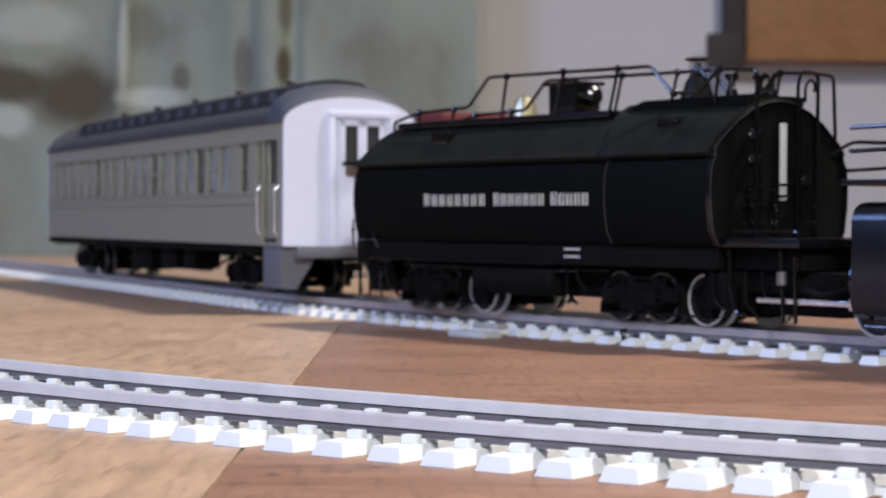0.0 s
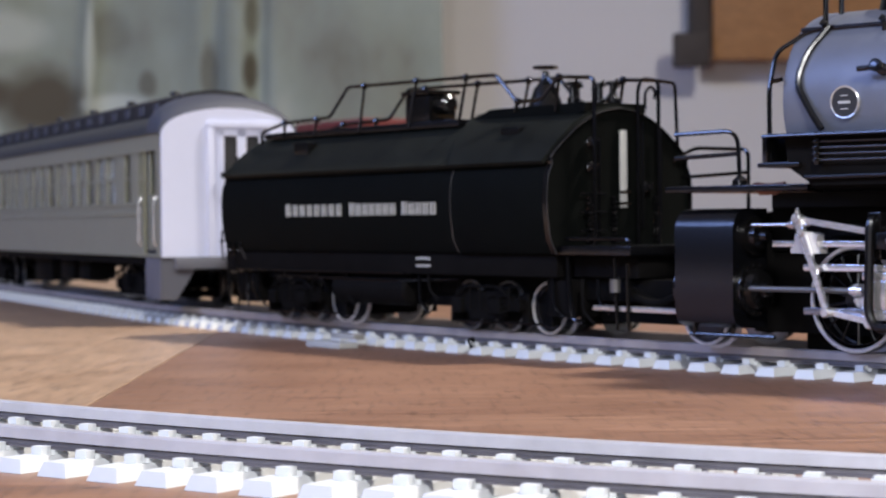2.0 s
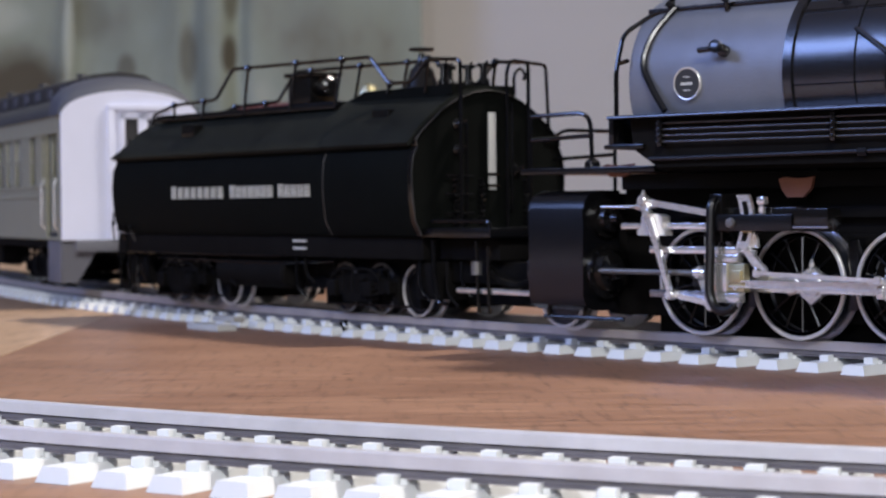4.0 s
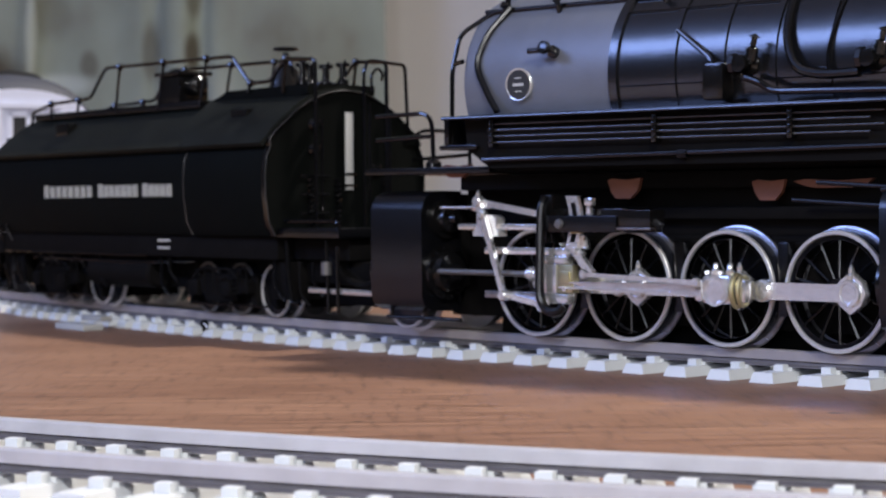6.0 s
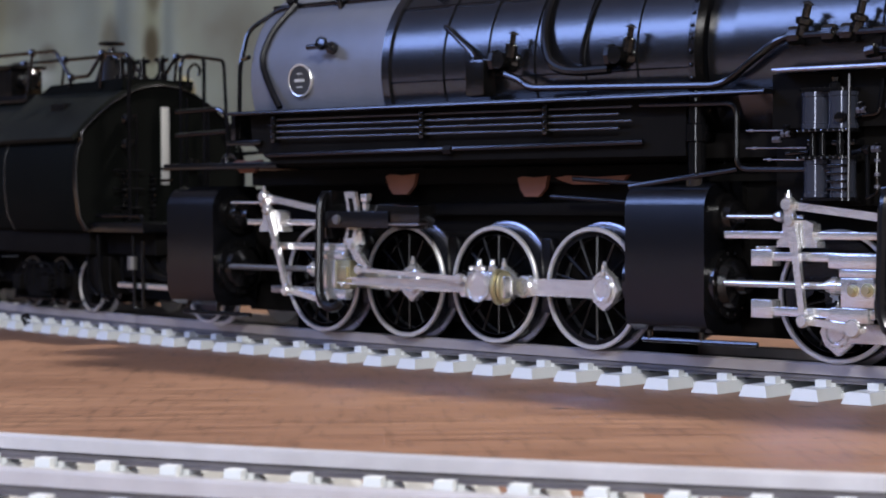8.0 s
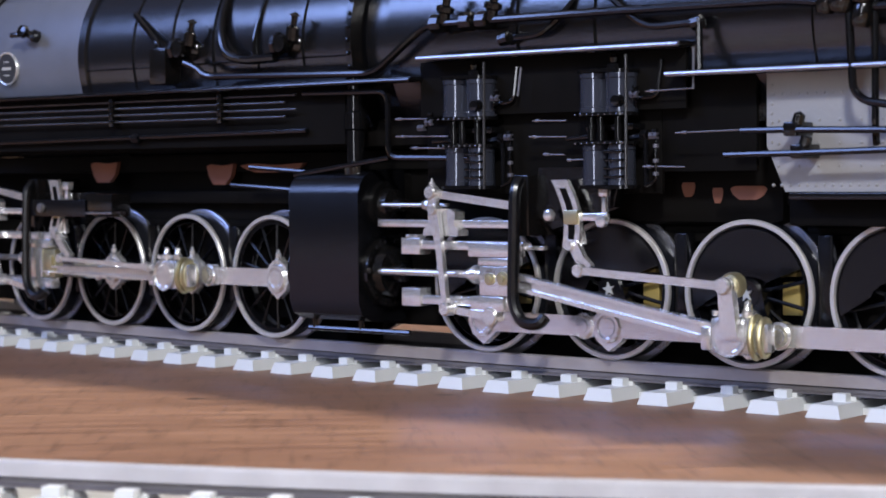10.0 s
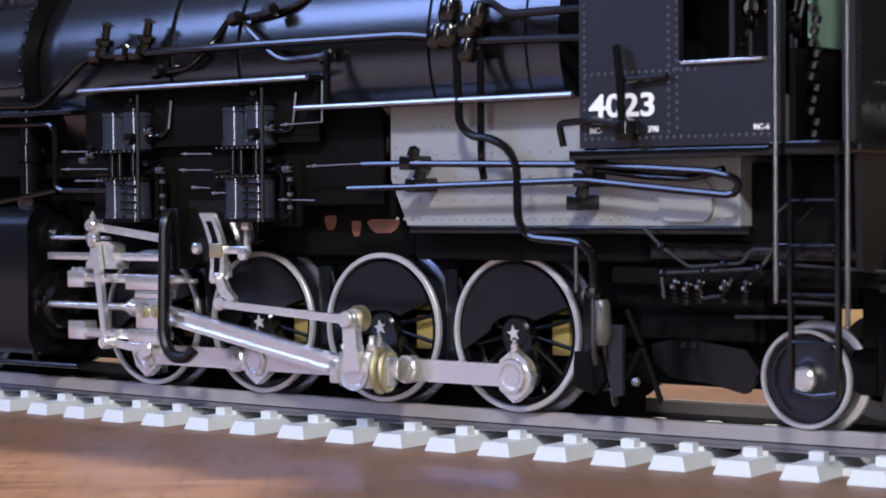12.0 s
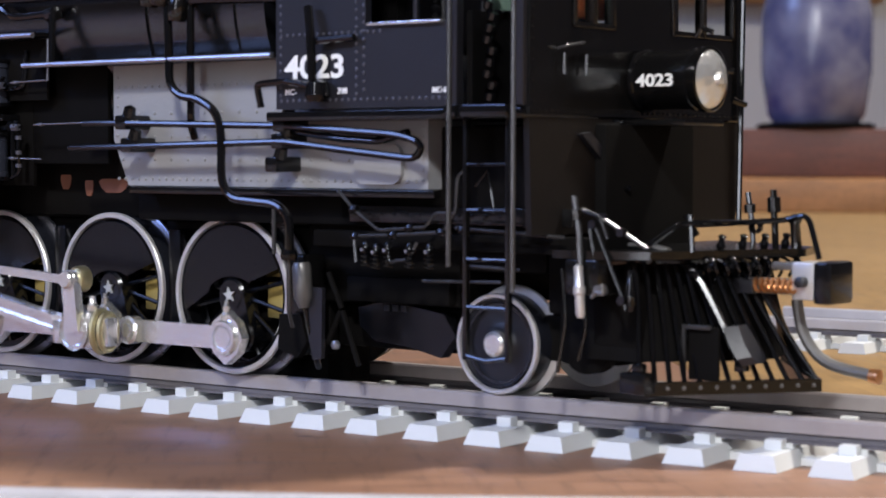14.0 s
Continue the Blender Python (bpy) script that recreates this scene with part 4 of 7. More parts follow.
    for k, (px_, pz) in enumerate(((-46, 9.5), (-41, 7.5), (-7, 9.0), (18, 8.0), (21, 10.5), (58, 8.5), (66, 7.6), (70, 9.5))):
        part("drop_pipe", pipe([(px_, -13.0, 15.3), (px_ + 0.4, -13.2, pz + 2), (px_ + 2.6, -12.6, pz)], r=0.38, seg=6, bend=1.2), GLOSS if k % 2 else UNDER, t)
    part("underside_pipe", pipe([(-36, -13.2, 14.4), (8, -13.2, 14.0), (30, -12.4, 14.6)], r=0.35, seg=6), GLOSS, t)
    part("gear_trough", boxes((-12.4, 28.4, -8.2, 8.2, 9.2, 11.4), bevel=0.4), UNDER, t)
    for x0, x1 in ((-49.0, -37.0), (53.4, 62.0)):
        part("gear_trough", boxes((x0, x1, -8.2, 8.2, 8.4, 11.4), bevel=0.4), UNDER, t)
    part("brake_box", boxes((56, 62, -12.5, -6, 8.4, 15.2), bevel=0.5), UNDER, t)
    part("brake_box", boxes((-50, -43, -12.5, -6, 8.4, 14.8), bevel=0.5), UNDER, t)
    part("step_hanger", pipe([(62.5, -13.4, 19), (63.2, -13.6, 12.2), (64.4, -13.6, 8.0), (66.8, -13.6, 8.0)], r=0.5, bend=1), GLOSS, t)
    part("front_deck", boxes((60.8, 80, -14.6, 14.6, 19.4, 21.0), bevel=0.2), SATIN, t)
    part("drawbar_pocket", boxes((61.5, 84, -9, 9, 11.4, 15.3), bevel=0.4), UNDER, t)
    part("stoker_trough", boxes((62, 82, -5.5, 5.5, 7.6, 11.2), bevel=0.4), UNDER, t)
    for y in (-10.5, -8.6, 8.6):
        part("feed_hose", pipe([(70, y, 18), (76, y - 0.4, 12.5), (83, y, 11.0), (90, y + 0.6, 14.5)], r=0.8, bend=4, seg=8), UNDER, t)
    part("front_sill", boxes((61, 78, -11, 11, 15.5, 19.2), bevel=0.3), UNDER, t)
    part("rear_sill", boxes((-53, -49.2, -14, 14, 15.0, 19.5), bevel=0.3), UNDER, t)
    part("air_tank", turned([(0, 0), (0, 2.6), (0.6, 3.1), (25, 3.1), (25.6, 2.6), (25.6, 0)], (-12, -10.6, 12.2), (1, 0, 0), 20), UNDER, t)
    part("brake_cylinder", turned([(0, 0), (0, 1.8), (9, 1.8), (9.4, 1.0), (9.4, 0)], (8, -6, 12.6), (1, 0, 0), 16), UNDER, t)
    part("brake_rod", pipe([(-9, -9, 10.4), (12, -9, 10.9)], r=0.45), STEEL, t, "bright metal brake rod")
    truck(t, 41, 23.2, 3, None, True)
    truck(t, -24.6, 23.2, 3, None, True)
    # rear steps and coupler
    for s in (-1, 1):
        part("rear_step", pipe([(-52.5, s * 13.5, 19), (-52.5, s * 13.5, 7.5), (-48.5, s * 13.5, 7.5), (-48.5, s * 13.5, 17)], r=0.35), UNDER, t)
        part("rear_ladder", pipe([(-51.9, s * 12.2, 19), (-51.9, s * 11.6, 40)], [(-51.9, s * 9.0, 19), (-51.9, s * 8.4, 41)], *[[(-51.9, s * 12.1, z), (-51.9, s * 8.8, z)] for z in (22, 26, 30, 34, 38)], r=0.28), BLACK, t)
    part("coupler", boxes((-58, -53, -1.4, 1.4, 11.5, 13.6), bevel=0.3), UNDER, t)
    for k, (x, z0, z1) in enumerate(((-52.6, 17.5, 24.0), (-50.2, 18.0, 21.6), (-47.6, 17.6, 22.4), (-44.6, 17.8, 22.0), (-49.4, 8.0, 13.5), (-45.6, 8.4, 14.6), (-41.8, 7.4, 12.6), (-39.6, 9.0, 14.8))):
        part("end_pipe", pipe([(x, -15.2, z1), (x, -15.4, (z0 + z1) / 2), (x + (0.8 if k % 2 else -0.6), -14.6, z0)], r=0.26, seg=6, bend=0.8), GLOSS if k % 3 else PIPE, t)
        part("pipe_nut", turned([(-0.4, 0), (-0.4, 0.45), (0.4, 0.45), (0.4, 0)], (x, -15.3, (z0 + z1) / 2 + 0.8), (0, 0, 1), 6), GLOSS, t)
    part("end_step", boxes((-53.4, -49.6, -14.6, -12.6, 6.6, 7.1), bevel=0.1), TYRE_DIM, t, "worn metal end step")
    # handrails along the top
    for s in (-1, 1):
        y = s * 7.6
        run = [(-48, y, 42.6), (-48, y, 45.2), (-38.7, y, 46.9), (-21, y, 47.3), (-14, y, 53.2), (35.4, y, 52.5), (41.5, y, 47.2), (48.4, y, 47.2), (53.4, y, 51.0), (63, y, 50.3), (63, y, 21.2)]
        part("handrail", pipe(run, r=0.42, bend=1.2), GLOSS, t, "thin black handrail")
        for x0, z0, x1, z1 in ((-38.7, 43.4, -38.7, 46.9), (-27, 43.6, -26, 47.1), (-10, 43.6, -8, 53.0), (7.2, 43.6, 10.0, 52.9), (23.5, 43.6, 26.2, 52.6), (40.8, 45.6, 41.8, 47.2), (52.5, 45.0, 53.6, 50.9)):
            p = part("rail_post", pipe([(x0, y, z0), (x1, y, z1)], r=0.36), GLOSS, t)
            part("rail_knob", turned([(-0.75, 0), (-0.5, 0.6), (0, 0.8), (0.5, 0.6), (0.75, 0)], (x1, y, z1), (1, 0, 0.1), 10), GLOSS, p)
    # filler hatch, valve and fittings on the top
    h = part("filler_hatch", boxes((0.2, 8.4, -3.4, 3.4, 44.9, 50.6), bevel=0.5), BLACK, t)
    part("hatch_lid", boxes((-0.4, 9.0, -4.0, 4.0, 50.7, 51.5), bevel=0.25), BLACK, h)
    part("hatch_knob", turned([(0, 0), (0, 2.0), (2.2, 2.0), (2.8, 1.2), (2.8, 0)], (8.5, 0, 48.6), (1, 0, 0), 16), BLACK, h)
    part("hatch_hinge", boxes((-1.4, -0.5, -2, -0.8, 48.5, 51.2), (-1.4, -0.5, 0.8, 2, 48.5, 51.2), bevel=0.2), BLACK, h)
    v = part("valve_body", turned([(0, 3.2), (0.8, 3.4), (1.6, 3.0), (4.2, 2.2), (5.2, 1.2), (6.0, 0.8), (7.4, 0.6), (7.4, 0)], (35.7, 4, 46.2), (0, 0, 1), 20), BLACK, t)
    bm = bmesh.new()
    pts = [(35.7 + 2.2 * math.cos(a), 4 + 2.2 * math.sin(a), 54.3) for a in (math.tau * k / 20 for k in range(21))]
    tube(bm, pts, 0.3, 6)
    for k in range(4):
        a = math.pi / 4 * (2 * k + 1)
        tube(bm, [(35.7, 4, 54.3), (35.7 + 2.2 * math.cos(a), 4 + 2.2 * math.sin(a), 54.3)], 0.22, 5)
    part("handwheel", bm, GLOSS, v)
    part("valve_yoke", pipe([(33.2, 4, 46.2), (33.4, 4, 51.0), (35.7, 4, 53.0), (38.0, 4, 51.0), (38.2, 4, 46.2)], r=0.35, bend=1), GLOSS, v)
    for x, y, z in ((47, 2, 46.2), (52, -3, 46.2), (56, 3, 46.2), (58, -2, 45.6)):
        c = part("small_valve", turned([(0, 1.1), (1.2, 1.1), (1.5, 0.7), (3.4, 0.6), (3.6, 1.3), (4.2, 1.3), (4.3, 0)], (x, y, z), (0, 0, 1), 12), GLOSS, t)
        part("valve_lever", pipe([(x, y, z + 3.8), (x + 2.6, y - 1.2, z + 4.4)], r=0.25), GLOSS, c)
    # front face: gauge strip, ladder, pipes and deck railings
    part("gauge_strip", boxes((61.4, 61.8, -0.4, 1.2, 27.6, 41.3), bevel=0.1), STRIPE, t, "pale grey level gauge strip")
    for k in range(2):
        part("gauge_clip", boxes((61.8, 62.2, -0.8, 1.6, 28.2 + k * 2.0, 28.6 + k * 2.0), bevel=0.08), BLACK, t)
    part("front_rail_hoop", pipe([(62.6, 3.0, 21), (62.6, 3.0, 48.6), (62.6, 4.0, 50.6), (62.6, 12.0, 50.0), (62.6, 12.6, 38.5)], r=0.38, bend=1.0), GLOSS, t)
    part("hook_rod", pipe([(63.2, 4.2, 45), (63.2, 4.2, 48.0), (63.2, 5.6, 49.3), (63.2, 6.8, 48.2), (63.2, 6.4, 47.0)], r=0.32, bend=0.8), GLOSS, t)
    part("gauge_pipe", pipe([(62.0, 4.6, 24), (62.0, 4.6, 43)], [(62.0, -5.6, 22), (62.0, -5.6, 40)], [(62.0, 9.0, 24), (62.0, 9.0, 42)], r=0.3), GLOSS, t)
    bm = bmesh.new()
    for cy in (-8.4, -2.8, 7.2):
        pts = [(62.6 + 0.55 * math.cos(a), cy + 0.55 * math.sin(a), 21 + 8.5 * a / (math.tau * 9)) for a in (math.tau * i / 8 for i in range(73))]
        tube(bm, pts, 0.2, 5)
    part("spring_hose", bm, GLOSS, t)
    for z in (23.5, 26.8, 30.0):
        part("front_rung", pipe([(62.4, -10.5, z), (62.4, -4.5, z)], r=0.28), GLOSS, t)
    for y, z in ((-7.4, 34.6), (-7.4, 39), (5.5, 31.2)):
        c = part("gauge_cock", turned([(0, 0), (0, 0.9), (0.6, 1.1), (1.2, 0.6), (1.8, 0.5), (1.8, 0)], (61.4, y, z), (1, 0, 0), 10), GLOSS, t)
        part("cock_handle", pipe([(62.8, y - 1.0, z - 0.8), (62.8, y + 1.0, z + 0.8)], r=0.22), GLOSS, c)
    part("deck_rail", pipe([(79, -14, 21), (79, -14, 22.2), (63, -14, 22.2)], [(79.5, 13.5, 21), (79.5, 13.5, 37.5), (66, 13.5, 38.2), (62, 12.0, 36)], [(79.5, 13.5, 33.5), (63, 13.5, 33.0)], r=0.4, bend=1.5), GLOSS, t)
    part("front_step", pipe([(75, -13.6, 19), (75.6, -13.6, 6.8), (78.4, -13.6, 6.8), (78.2, -13.6, 18)], r=0.4), BLACK, t)
    part("step_lamp", turned([(0, 0), (0, 0.9), (2.2, 0.9), (2.2, 0)], (75.5, -14, 13.2), (0, 0, 1), 10), TYRE_DIM, t)
    part("drawbar", boxes((78, 94, -1.6, 1.6, 10.4, 11.9), bevel=0.2), STEEL, t, "bright steel drawbar")
    part("side_link", boxes((69, 90.5, -13.4, -12.4, 10.0, 10.9), (90.0, 91.6, -13.6, -12.2, 9.4, 11.5), bevel=0.2), STEEL, t, "bright steel side link")
    part("hose_connection", pipe([(76, -5, 16), (84, -5.4, 11.5), (92, -5, 13)], [(76, 5, 16), (84, 5.4, 11.5), (92, 5, 13)], r=0.7, bend=4), UNDER, t)
    return t


tender()

# ---- locomotive ----
LOCO = thing("steam_locomotive", at(201.38, 204.57, 0, 0, 0, -43.5), "black articulated cab-forward steam locomotive with bright side rods", "model locomotive")
REAR = at(-88.54, -0.18, 0, 0, 0, -4.3)
HUB = 13.1
R = 8.1
DRIVER_TYRE = finish(tyre_ring(R, 2.8, 0.62), "tyre", TYRE)
DRIVER_TREAD = finish(tread_ring(R, 2.5), "tread", TREAD)
DRIVER_FLANGE = finish(flange_ring(R, 2.5), "flange", EDGE)


def engine(m, wx, crank, cyl, xh, heavy, ymain, link_x, yoke_x):
    """One set of cylinders, driving wheels and valve gear, in its own frame m."""
    def p(name, bm, mat, label="", parent=None):
        return part(name, bm, mat, parent or LOCO, label, m if parent is None else None)
    a = radians(crank)
    throw = 4.4 if heavy else 4.0
    ox, oz = throw * math.cos(a), HUB + throw * math.sin(a)
    centre = finish(spoked(R, heavy, crank, throw), "driving_wheel", SATIN)
    far = finish(spoked(R, False, crank, throw), "driving_wheel", SATIN)
    for x in wx:
        w = part("driving_wheel", centre, None, LOCO, "black spoked driving wheel", m @ at(x, -10.4, HUB))
        part("tyre", DRIVER_TYRE, None, w, "bright steel tyre")
        part("tread", DRIVER_TREAD, None, w, "dark wheel tread")
        part("flange", DRIVER_FLANGE, None, w, "bright wheel flange")
        for k in range(14):
            part("spoke", SPOKE, None, w, "", at(0, 0, 0, 0, 360 * (k + 0.5) / 14, 0))
        if heavy:
            part("star", plate(star(), -0.32, -0.12), STRIPE, w, "white star on the hub")
        w2 = part("driving_wheel", far, None, LOCO, "", m @ at(x, 10.4, HUB, 0, 0, 180))
        part("tyre", DRIVER_TYRE, None, w2)
        part("tread", DRIVER_TREAD, None, w2)
        part("flange", DRIVER_FLANGE, None, w2)
        for k in range(14):
            part("spoke", SPOKE, None, w2, "", at(0, 0, 0, 0, 360 * (k + 0.5) / 14, 0))
        part("axle", rod(bmesh.new(), (x, -9, HUB), (x, 9, HUB), 1.5), UNDER, LOCO, "", m)
    # frames, springs and brake gear between the wheels
    p("main_frame", boxes((wx[0] - 22, wx[-1] + 10, -6.4, -5.2, 7.4, 20.0), (wx[0] - 22, wx[-1] + 10, 5.2, 6.4, 7.4, 20.0), (wx[0] - 20, wx[-1] + 8, -5.2, 5.2, 15.5, 19.5), bevel=0.2), UNDER)
    p("frame_casting", boxes((wx[0] - 18, wx[-1] + 12, -6.9, 6.9, 20.2, 27.4), (wx[0] - 6, wx[-1] + 6, -8.6, -6.9, 22.6, 24.4), bevel=0.4), UNDER)
    for x0, x1 in zip(wx, wx[1:]):
        c = (x0 + x1) / 2
        p("brake_hanger", boxes((c - 0.9, c + 0.9, -9.6, -7.8, 9.5, 19.6), bevel=0.3), SATIN)
        p("spring_pack", boxes((c - 4.5, c + 4.5, -7.4, -6.6, 18.6, 19.6), (c - 3.4, c + 3.4, -7.4, -6.6, 19.6, 20.3), bevel=0.1), UNDER)
        if heavy:
            p("brass_block", boxes((x0 + 3.0, x0 + 5.2, -8.1, -6.5, 10.8, 14.4), (x0 + 3.2, x0 + 4.8, -8.1, -6.5, 15.0, 17.2), bevel=0.2), OCHRE, "unpainted brass axle guide")
    if heavy:
        p("brass_block", boxes((wx[-1] + 3.0, wx[-1] + 5.2, -8.1, -6.5, 10.8, 14.4), (wx[-1] + 3.2, wx[-1] + 4.8, -8.1, -6.5, 15.0, 17.2), bevel=0.2), OCHRE, "unpainted brass axle guide")
    p("gear_case", boxes((wx[0] - (5 if heavy else 14), wx[-1] + 7, -3.4, 3.4, 3.8, 15.4), bevel=0.4), UNDER)
    # cylinder with its flat-sided jacket
    x0, x1 = cyl
    jk = [(-17.6, 10.8), (-17.0, 9.2), (-15.4, 8.4), (-9, 8.2), (-9, 27), (-14.0, 27), (-15.4, 26.7), (-16.5, 26.1), (-17.2, 25.2), (-17.6, 24.0)]
    p("cylinder_jacket", plate(jk, x0, x1, "yz"), SATIN, "satin black cylinder jacket")
    p("cylinder_cover", turned([(0, 0), (0, 4.3), (0.9, 4.3), (0.9, 3.3), (1.9, 2.9), (2.2, 1.4), (3.4, 1.2), (3.4, 0)], (x1, -12.8, 14.4), (1, 0, 0), 28), BLACK)
    p("valve_cover", turned([(0, 0), (0, 3.0), (0.8, 3.0), (0.8, 2.2), (1.8, 2.0), (2.2, 1.0), (3.2, 0.8), (3.2, 0)], (x1, -12.8, 22.6), (1, 0, 0), 24), BLACK)
    p("cylinder_head", turned([(0, 4.4), (-0.8, 4.4), (-1.2, 3.4), (-1.6, 0)], (x0, -12.8, 14.4), (1, 0, 0), 28), BLACK)
    p("valve_head", turned([(0, 3.0), (-0.8, 3.0), (-1.2, 2.2), (-1.4, 0)], (x0, -12.8, 22.6), (1, 0, 0), 24), BLACK)
    p("cover_bolt", rivets([(x1 + 0.9, -12.8 + 3.8 * math.cos(k * math.tau / 14), 14.4 + 3.8 * math.sin(k * math.tau / 14)) for k in range(14)], 0.28, (1, 0, 0)), BLACK)
    p("drain_cock", pipe([(x0 + 2, -15, 8.4), (x0 + 2, -15, 6.9)], [(x1 - 2, -15, 8.4), (x1 - 2, -15, 6.9)], [(x0 + 1, -15, 7.2), (x1 + 6, -15, 7.2)], r=0.4), BLACK)
    p("saddle", boxes((x0 + 0.6, x1 - 0.6, -9.2, 9.2, 12, 26.5), bevel=0.4), UNDER)
    far_jk = [(-y, z) for y, z in jk]
    p("cylinder_jacket", plate(far_jk, x0, x1, "yz"), SATIN)
    # slide bars, piston rod and crosshead
    yc = -15.4
    e = xh + 5.2
    up = 0.0 if heavy else 1.0
    b0 = xh - (13.2 if heavy else 11.6)
    top_bar = [(b0, e, yc - 0.8, yc + 0.8, 17.45, 18.5), (e, xh + 7.8, yc - 0.4, yc + 0.4, 17.6, 18.1)]
    low_bar = [(b0, e - 2, yc - 0.8, yc + 0.8, 10.9, 12.0)]
    if heavy:
        top_bar += [(b0 - 0.1, b0 + 2.9, yc - 1.0, yc + 1.0, 16.8, 18.8), (b0 + 0.5, b0 + 1.1, yc - 0.9, yc + 0.9, 18.8, 19.2), (b0 + 1.8, b0 + 2.4, yc - 0.9, yc + 0.9, 18.8, 19.2)]
        low_bar += [(b0 - 0.1, b0 + 2.9, yc - 1.0, yc + 1.0, 10.6, 12.8)]
    p("slide_bar", boxes(*top_bar, bevel=0.15), STEEL, "bright steel slide bar")
    p("slide_bar", boxes(*low_bar, bevel=0.15), STEEL if heavy else EDGE, "steel slide bar")
    p("valve_guide", boxes((xh - 17.4, e, yc - 0.6, yc + 0.6, 20.05 + up, 20.95 + up), bevel=0.12), STEEL, "bright steel valve guide")
    p("piston_rod", rod(bmesh.new(), (x1, yc, 14.6), (xh, yc, 14.6), 0.44), STEEL if heavy else TYRE_DIM, "polished piston rod")
    p("piston_gland", turned([(0, 0), (0, 0.75), (0.8, 0.75), (0.8, 1.15), (1.5, 1.15), (1.5, 0.85), (2.2, 0.85), (2.2, 0)], (xh - 3.4, yc, 14.6), (1, 0, 0), 14), STEEL)
    if heavy:
        cr = p("crosshead", boxes((xh - 2.6, xh + 4.6, yc - 1.4, yc + 0.4, 16.7, 18.4), (xh - 1.3, xh + 4.2, yc - 1.2, yc + 0.4, 15.7, 16.7), (xh - 1.0, xh + 3.4, yc - 1.3, yc + 0.4, 12.2, 15.7), (xh - 2.4, xh + 2.6, yc - 1.3, yc + 0.4, 10.4, 12.2), (xh - 0.7, xh + 1.5, yc - 1.5, yc + 0.4, 9.2, 10.4), bevel=0.25), STEEL, "bright steel crosshead")
        part("crosshead_pin", turned([(0, 0), (0, 0.7), (0.2, 0.7), (0.25, 0.4), (0.5, 0.35), (0.5, 0)], (xh + 0.7, yc - 1.3, 14.2), (0, -1, 0), 16), BRASS, cr, "brass crosshead pin")
        part("crosshead_pin", turned([(0, 0), (0, 0.8), (0.2, 0.8), (0.25, 0.45), (0.5, 0.4), (0.5, 0)], (xh + 2.6, yc - 1.3, 14.3), (0, -1, 0), 16), BRASS, cr, "brass crosshead pin")
    else:
        cr = p("crosshead", boxes((xh - 0.8, xh + 5.4, yc - 1.2, yc + 0.4, 16.2, 17.4), (xh - 0.4, xh + 3.4, yc - 1.2, yc + 0.4, 11.9, 16.2), (xh - 0.9, xh + 5.6, yc - 1.2, yc + 0.4, 10.4, 11.9), bevel=0.25), STEEL, "bright steel crosshead")
        part("crosshead_plate", boxes((xh + 3.5, xh + 6.4, yc - 1.0, yc + 0.4, 12.0, 16.1), (xh + 4.0, xh + 6.0, yc - 1.4, yc - 1.0, 13.4, 15.2), bevel=0.2), BRASS, cr, "brass bearing plate")
        for q in (12.6, 16.6):
            part("crosshead_bolt", turned([(0, 0), (0, 0.4), (0.4, 0.35), (0.4, 0)], (xh + 5.0, yc - 1.0, q), (0, -1, 0), 8), STEEL, cr)
    # combination lever, union link, radius rod, valve spindle
    yl = -17.2
    if heavy:
        ct, cm, cb = Vector((-57.0, 0, 24.2)), Vector((-56.0, 0, 18.6)), Vector((-54.9, 0, 10.5))
    else:
        ct, cm, cb = Vector((-60.6, 0, 25.3)), Vector((-58.3, 0, 19.5)), Vector((-55.4, 0, 11.4))
    bm = bmesh.new()
    for q0, q1, w0, w1 in ((ct, cm, 0.62, 0.55), (cm, cb, 0.46, 0.40)):
        d = (q1 - q0).normalized()
        u = Vector((-d.z, 0, d.x))
        prism(bm, [(v.x, v.z) for v in (q0 + u * w0, q0 - u * w0, q1 - u * w1, q1 + u * w1)], yl - 0.35, yl + 0.35)
    for q, r in ((ct, 0.85), (cm.lerp(ct, 0.65), 0.7), (cb, 0.8)):
        lathe(bm, [(-0.7, 0), (-0.7, r * 0.8), (-0.5, r), (0.5, r), (0.5, 0)], (q.x, yl, q.z), (0, 1, 0), 14)
    lever = p("combination_lever", bm, STEEL, "bright steel combination lever")
    part("oil_cup", turned([(0, 0.4), (0.5, 0.4), (0.6, 0.2), (0.9, 0.15), (0.9, 0)], (ct.x, yl, ct.z + 0.75), (0, 0, 1), 8), STEEL, lever)
    c = ct.x + (0.8 if heavy else 1.0)
    zb = 19.1 + up
    p("valve_crosshead", plate([(c - 2.7, zb), (c + 2.7, zb), (c + 2.7, zb + 0.7), (c + 2.1, zb + 1.2), (c + 2.2, zb + 2.8), (c + 1.2, zb + 3.2), (c - 1.0, zb + 3.2), (c - 1.9, zb + 2.8), (c - 2.0, zb + 1.2), (c - 2.7, zb + 0.7)], -16.7, -14.8), STEEL if heavy else TYRE, "bright steel valve crosshead")
    zs = 22.7 if heavy else 24.4
    p("valve_spindle", rod(bmesh.new(), (x1 + 2, yc, zs), (ct.x + 1, yc, zs), 0.26), STEEL)
    p("spindle_nut", turned([(0, 0), (0, 0.55), (0.5, 0.7), (1.0, 0.7), (1.3, 0.4), (1.3, 0)], (ct.x - 2.9, yc, zs), (1, 0, 0), 8), STEEL)

    def bar(name, pa, pb, y0, y1, wa, wb, ra, rb, mat=STEEL, label="", flute=False):
        """A forged rod between two eyes."""
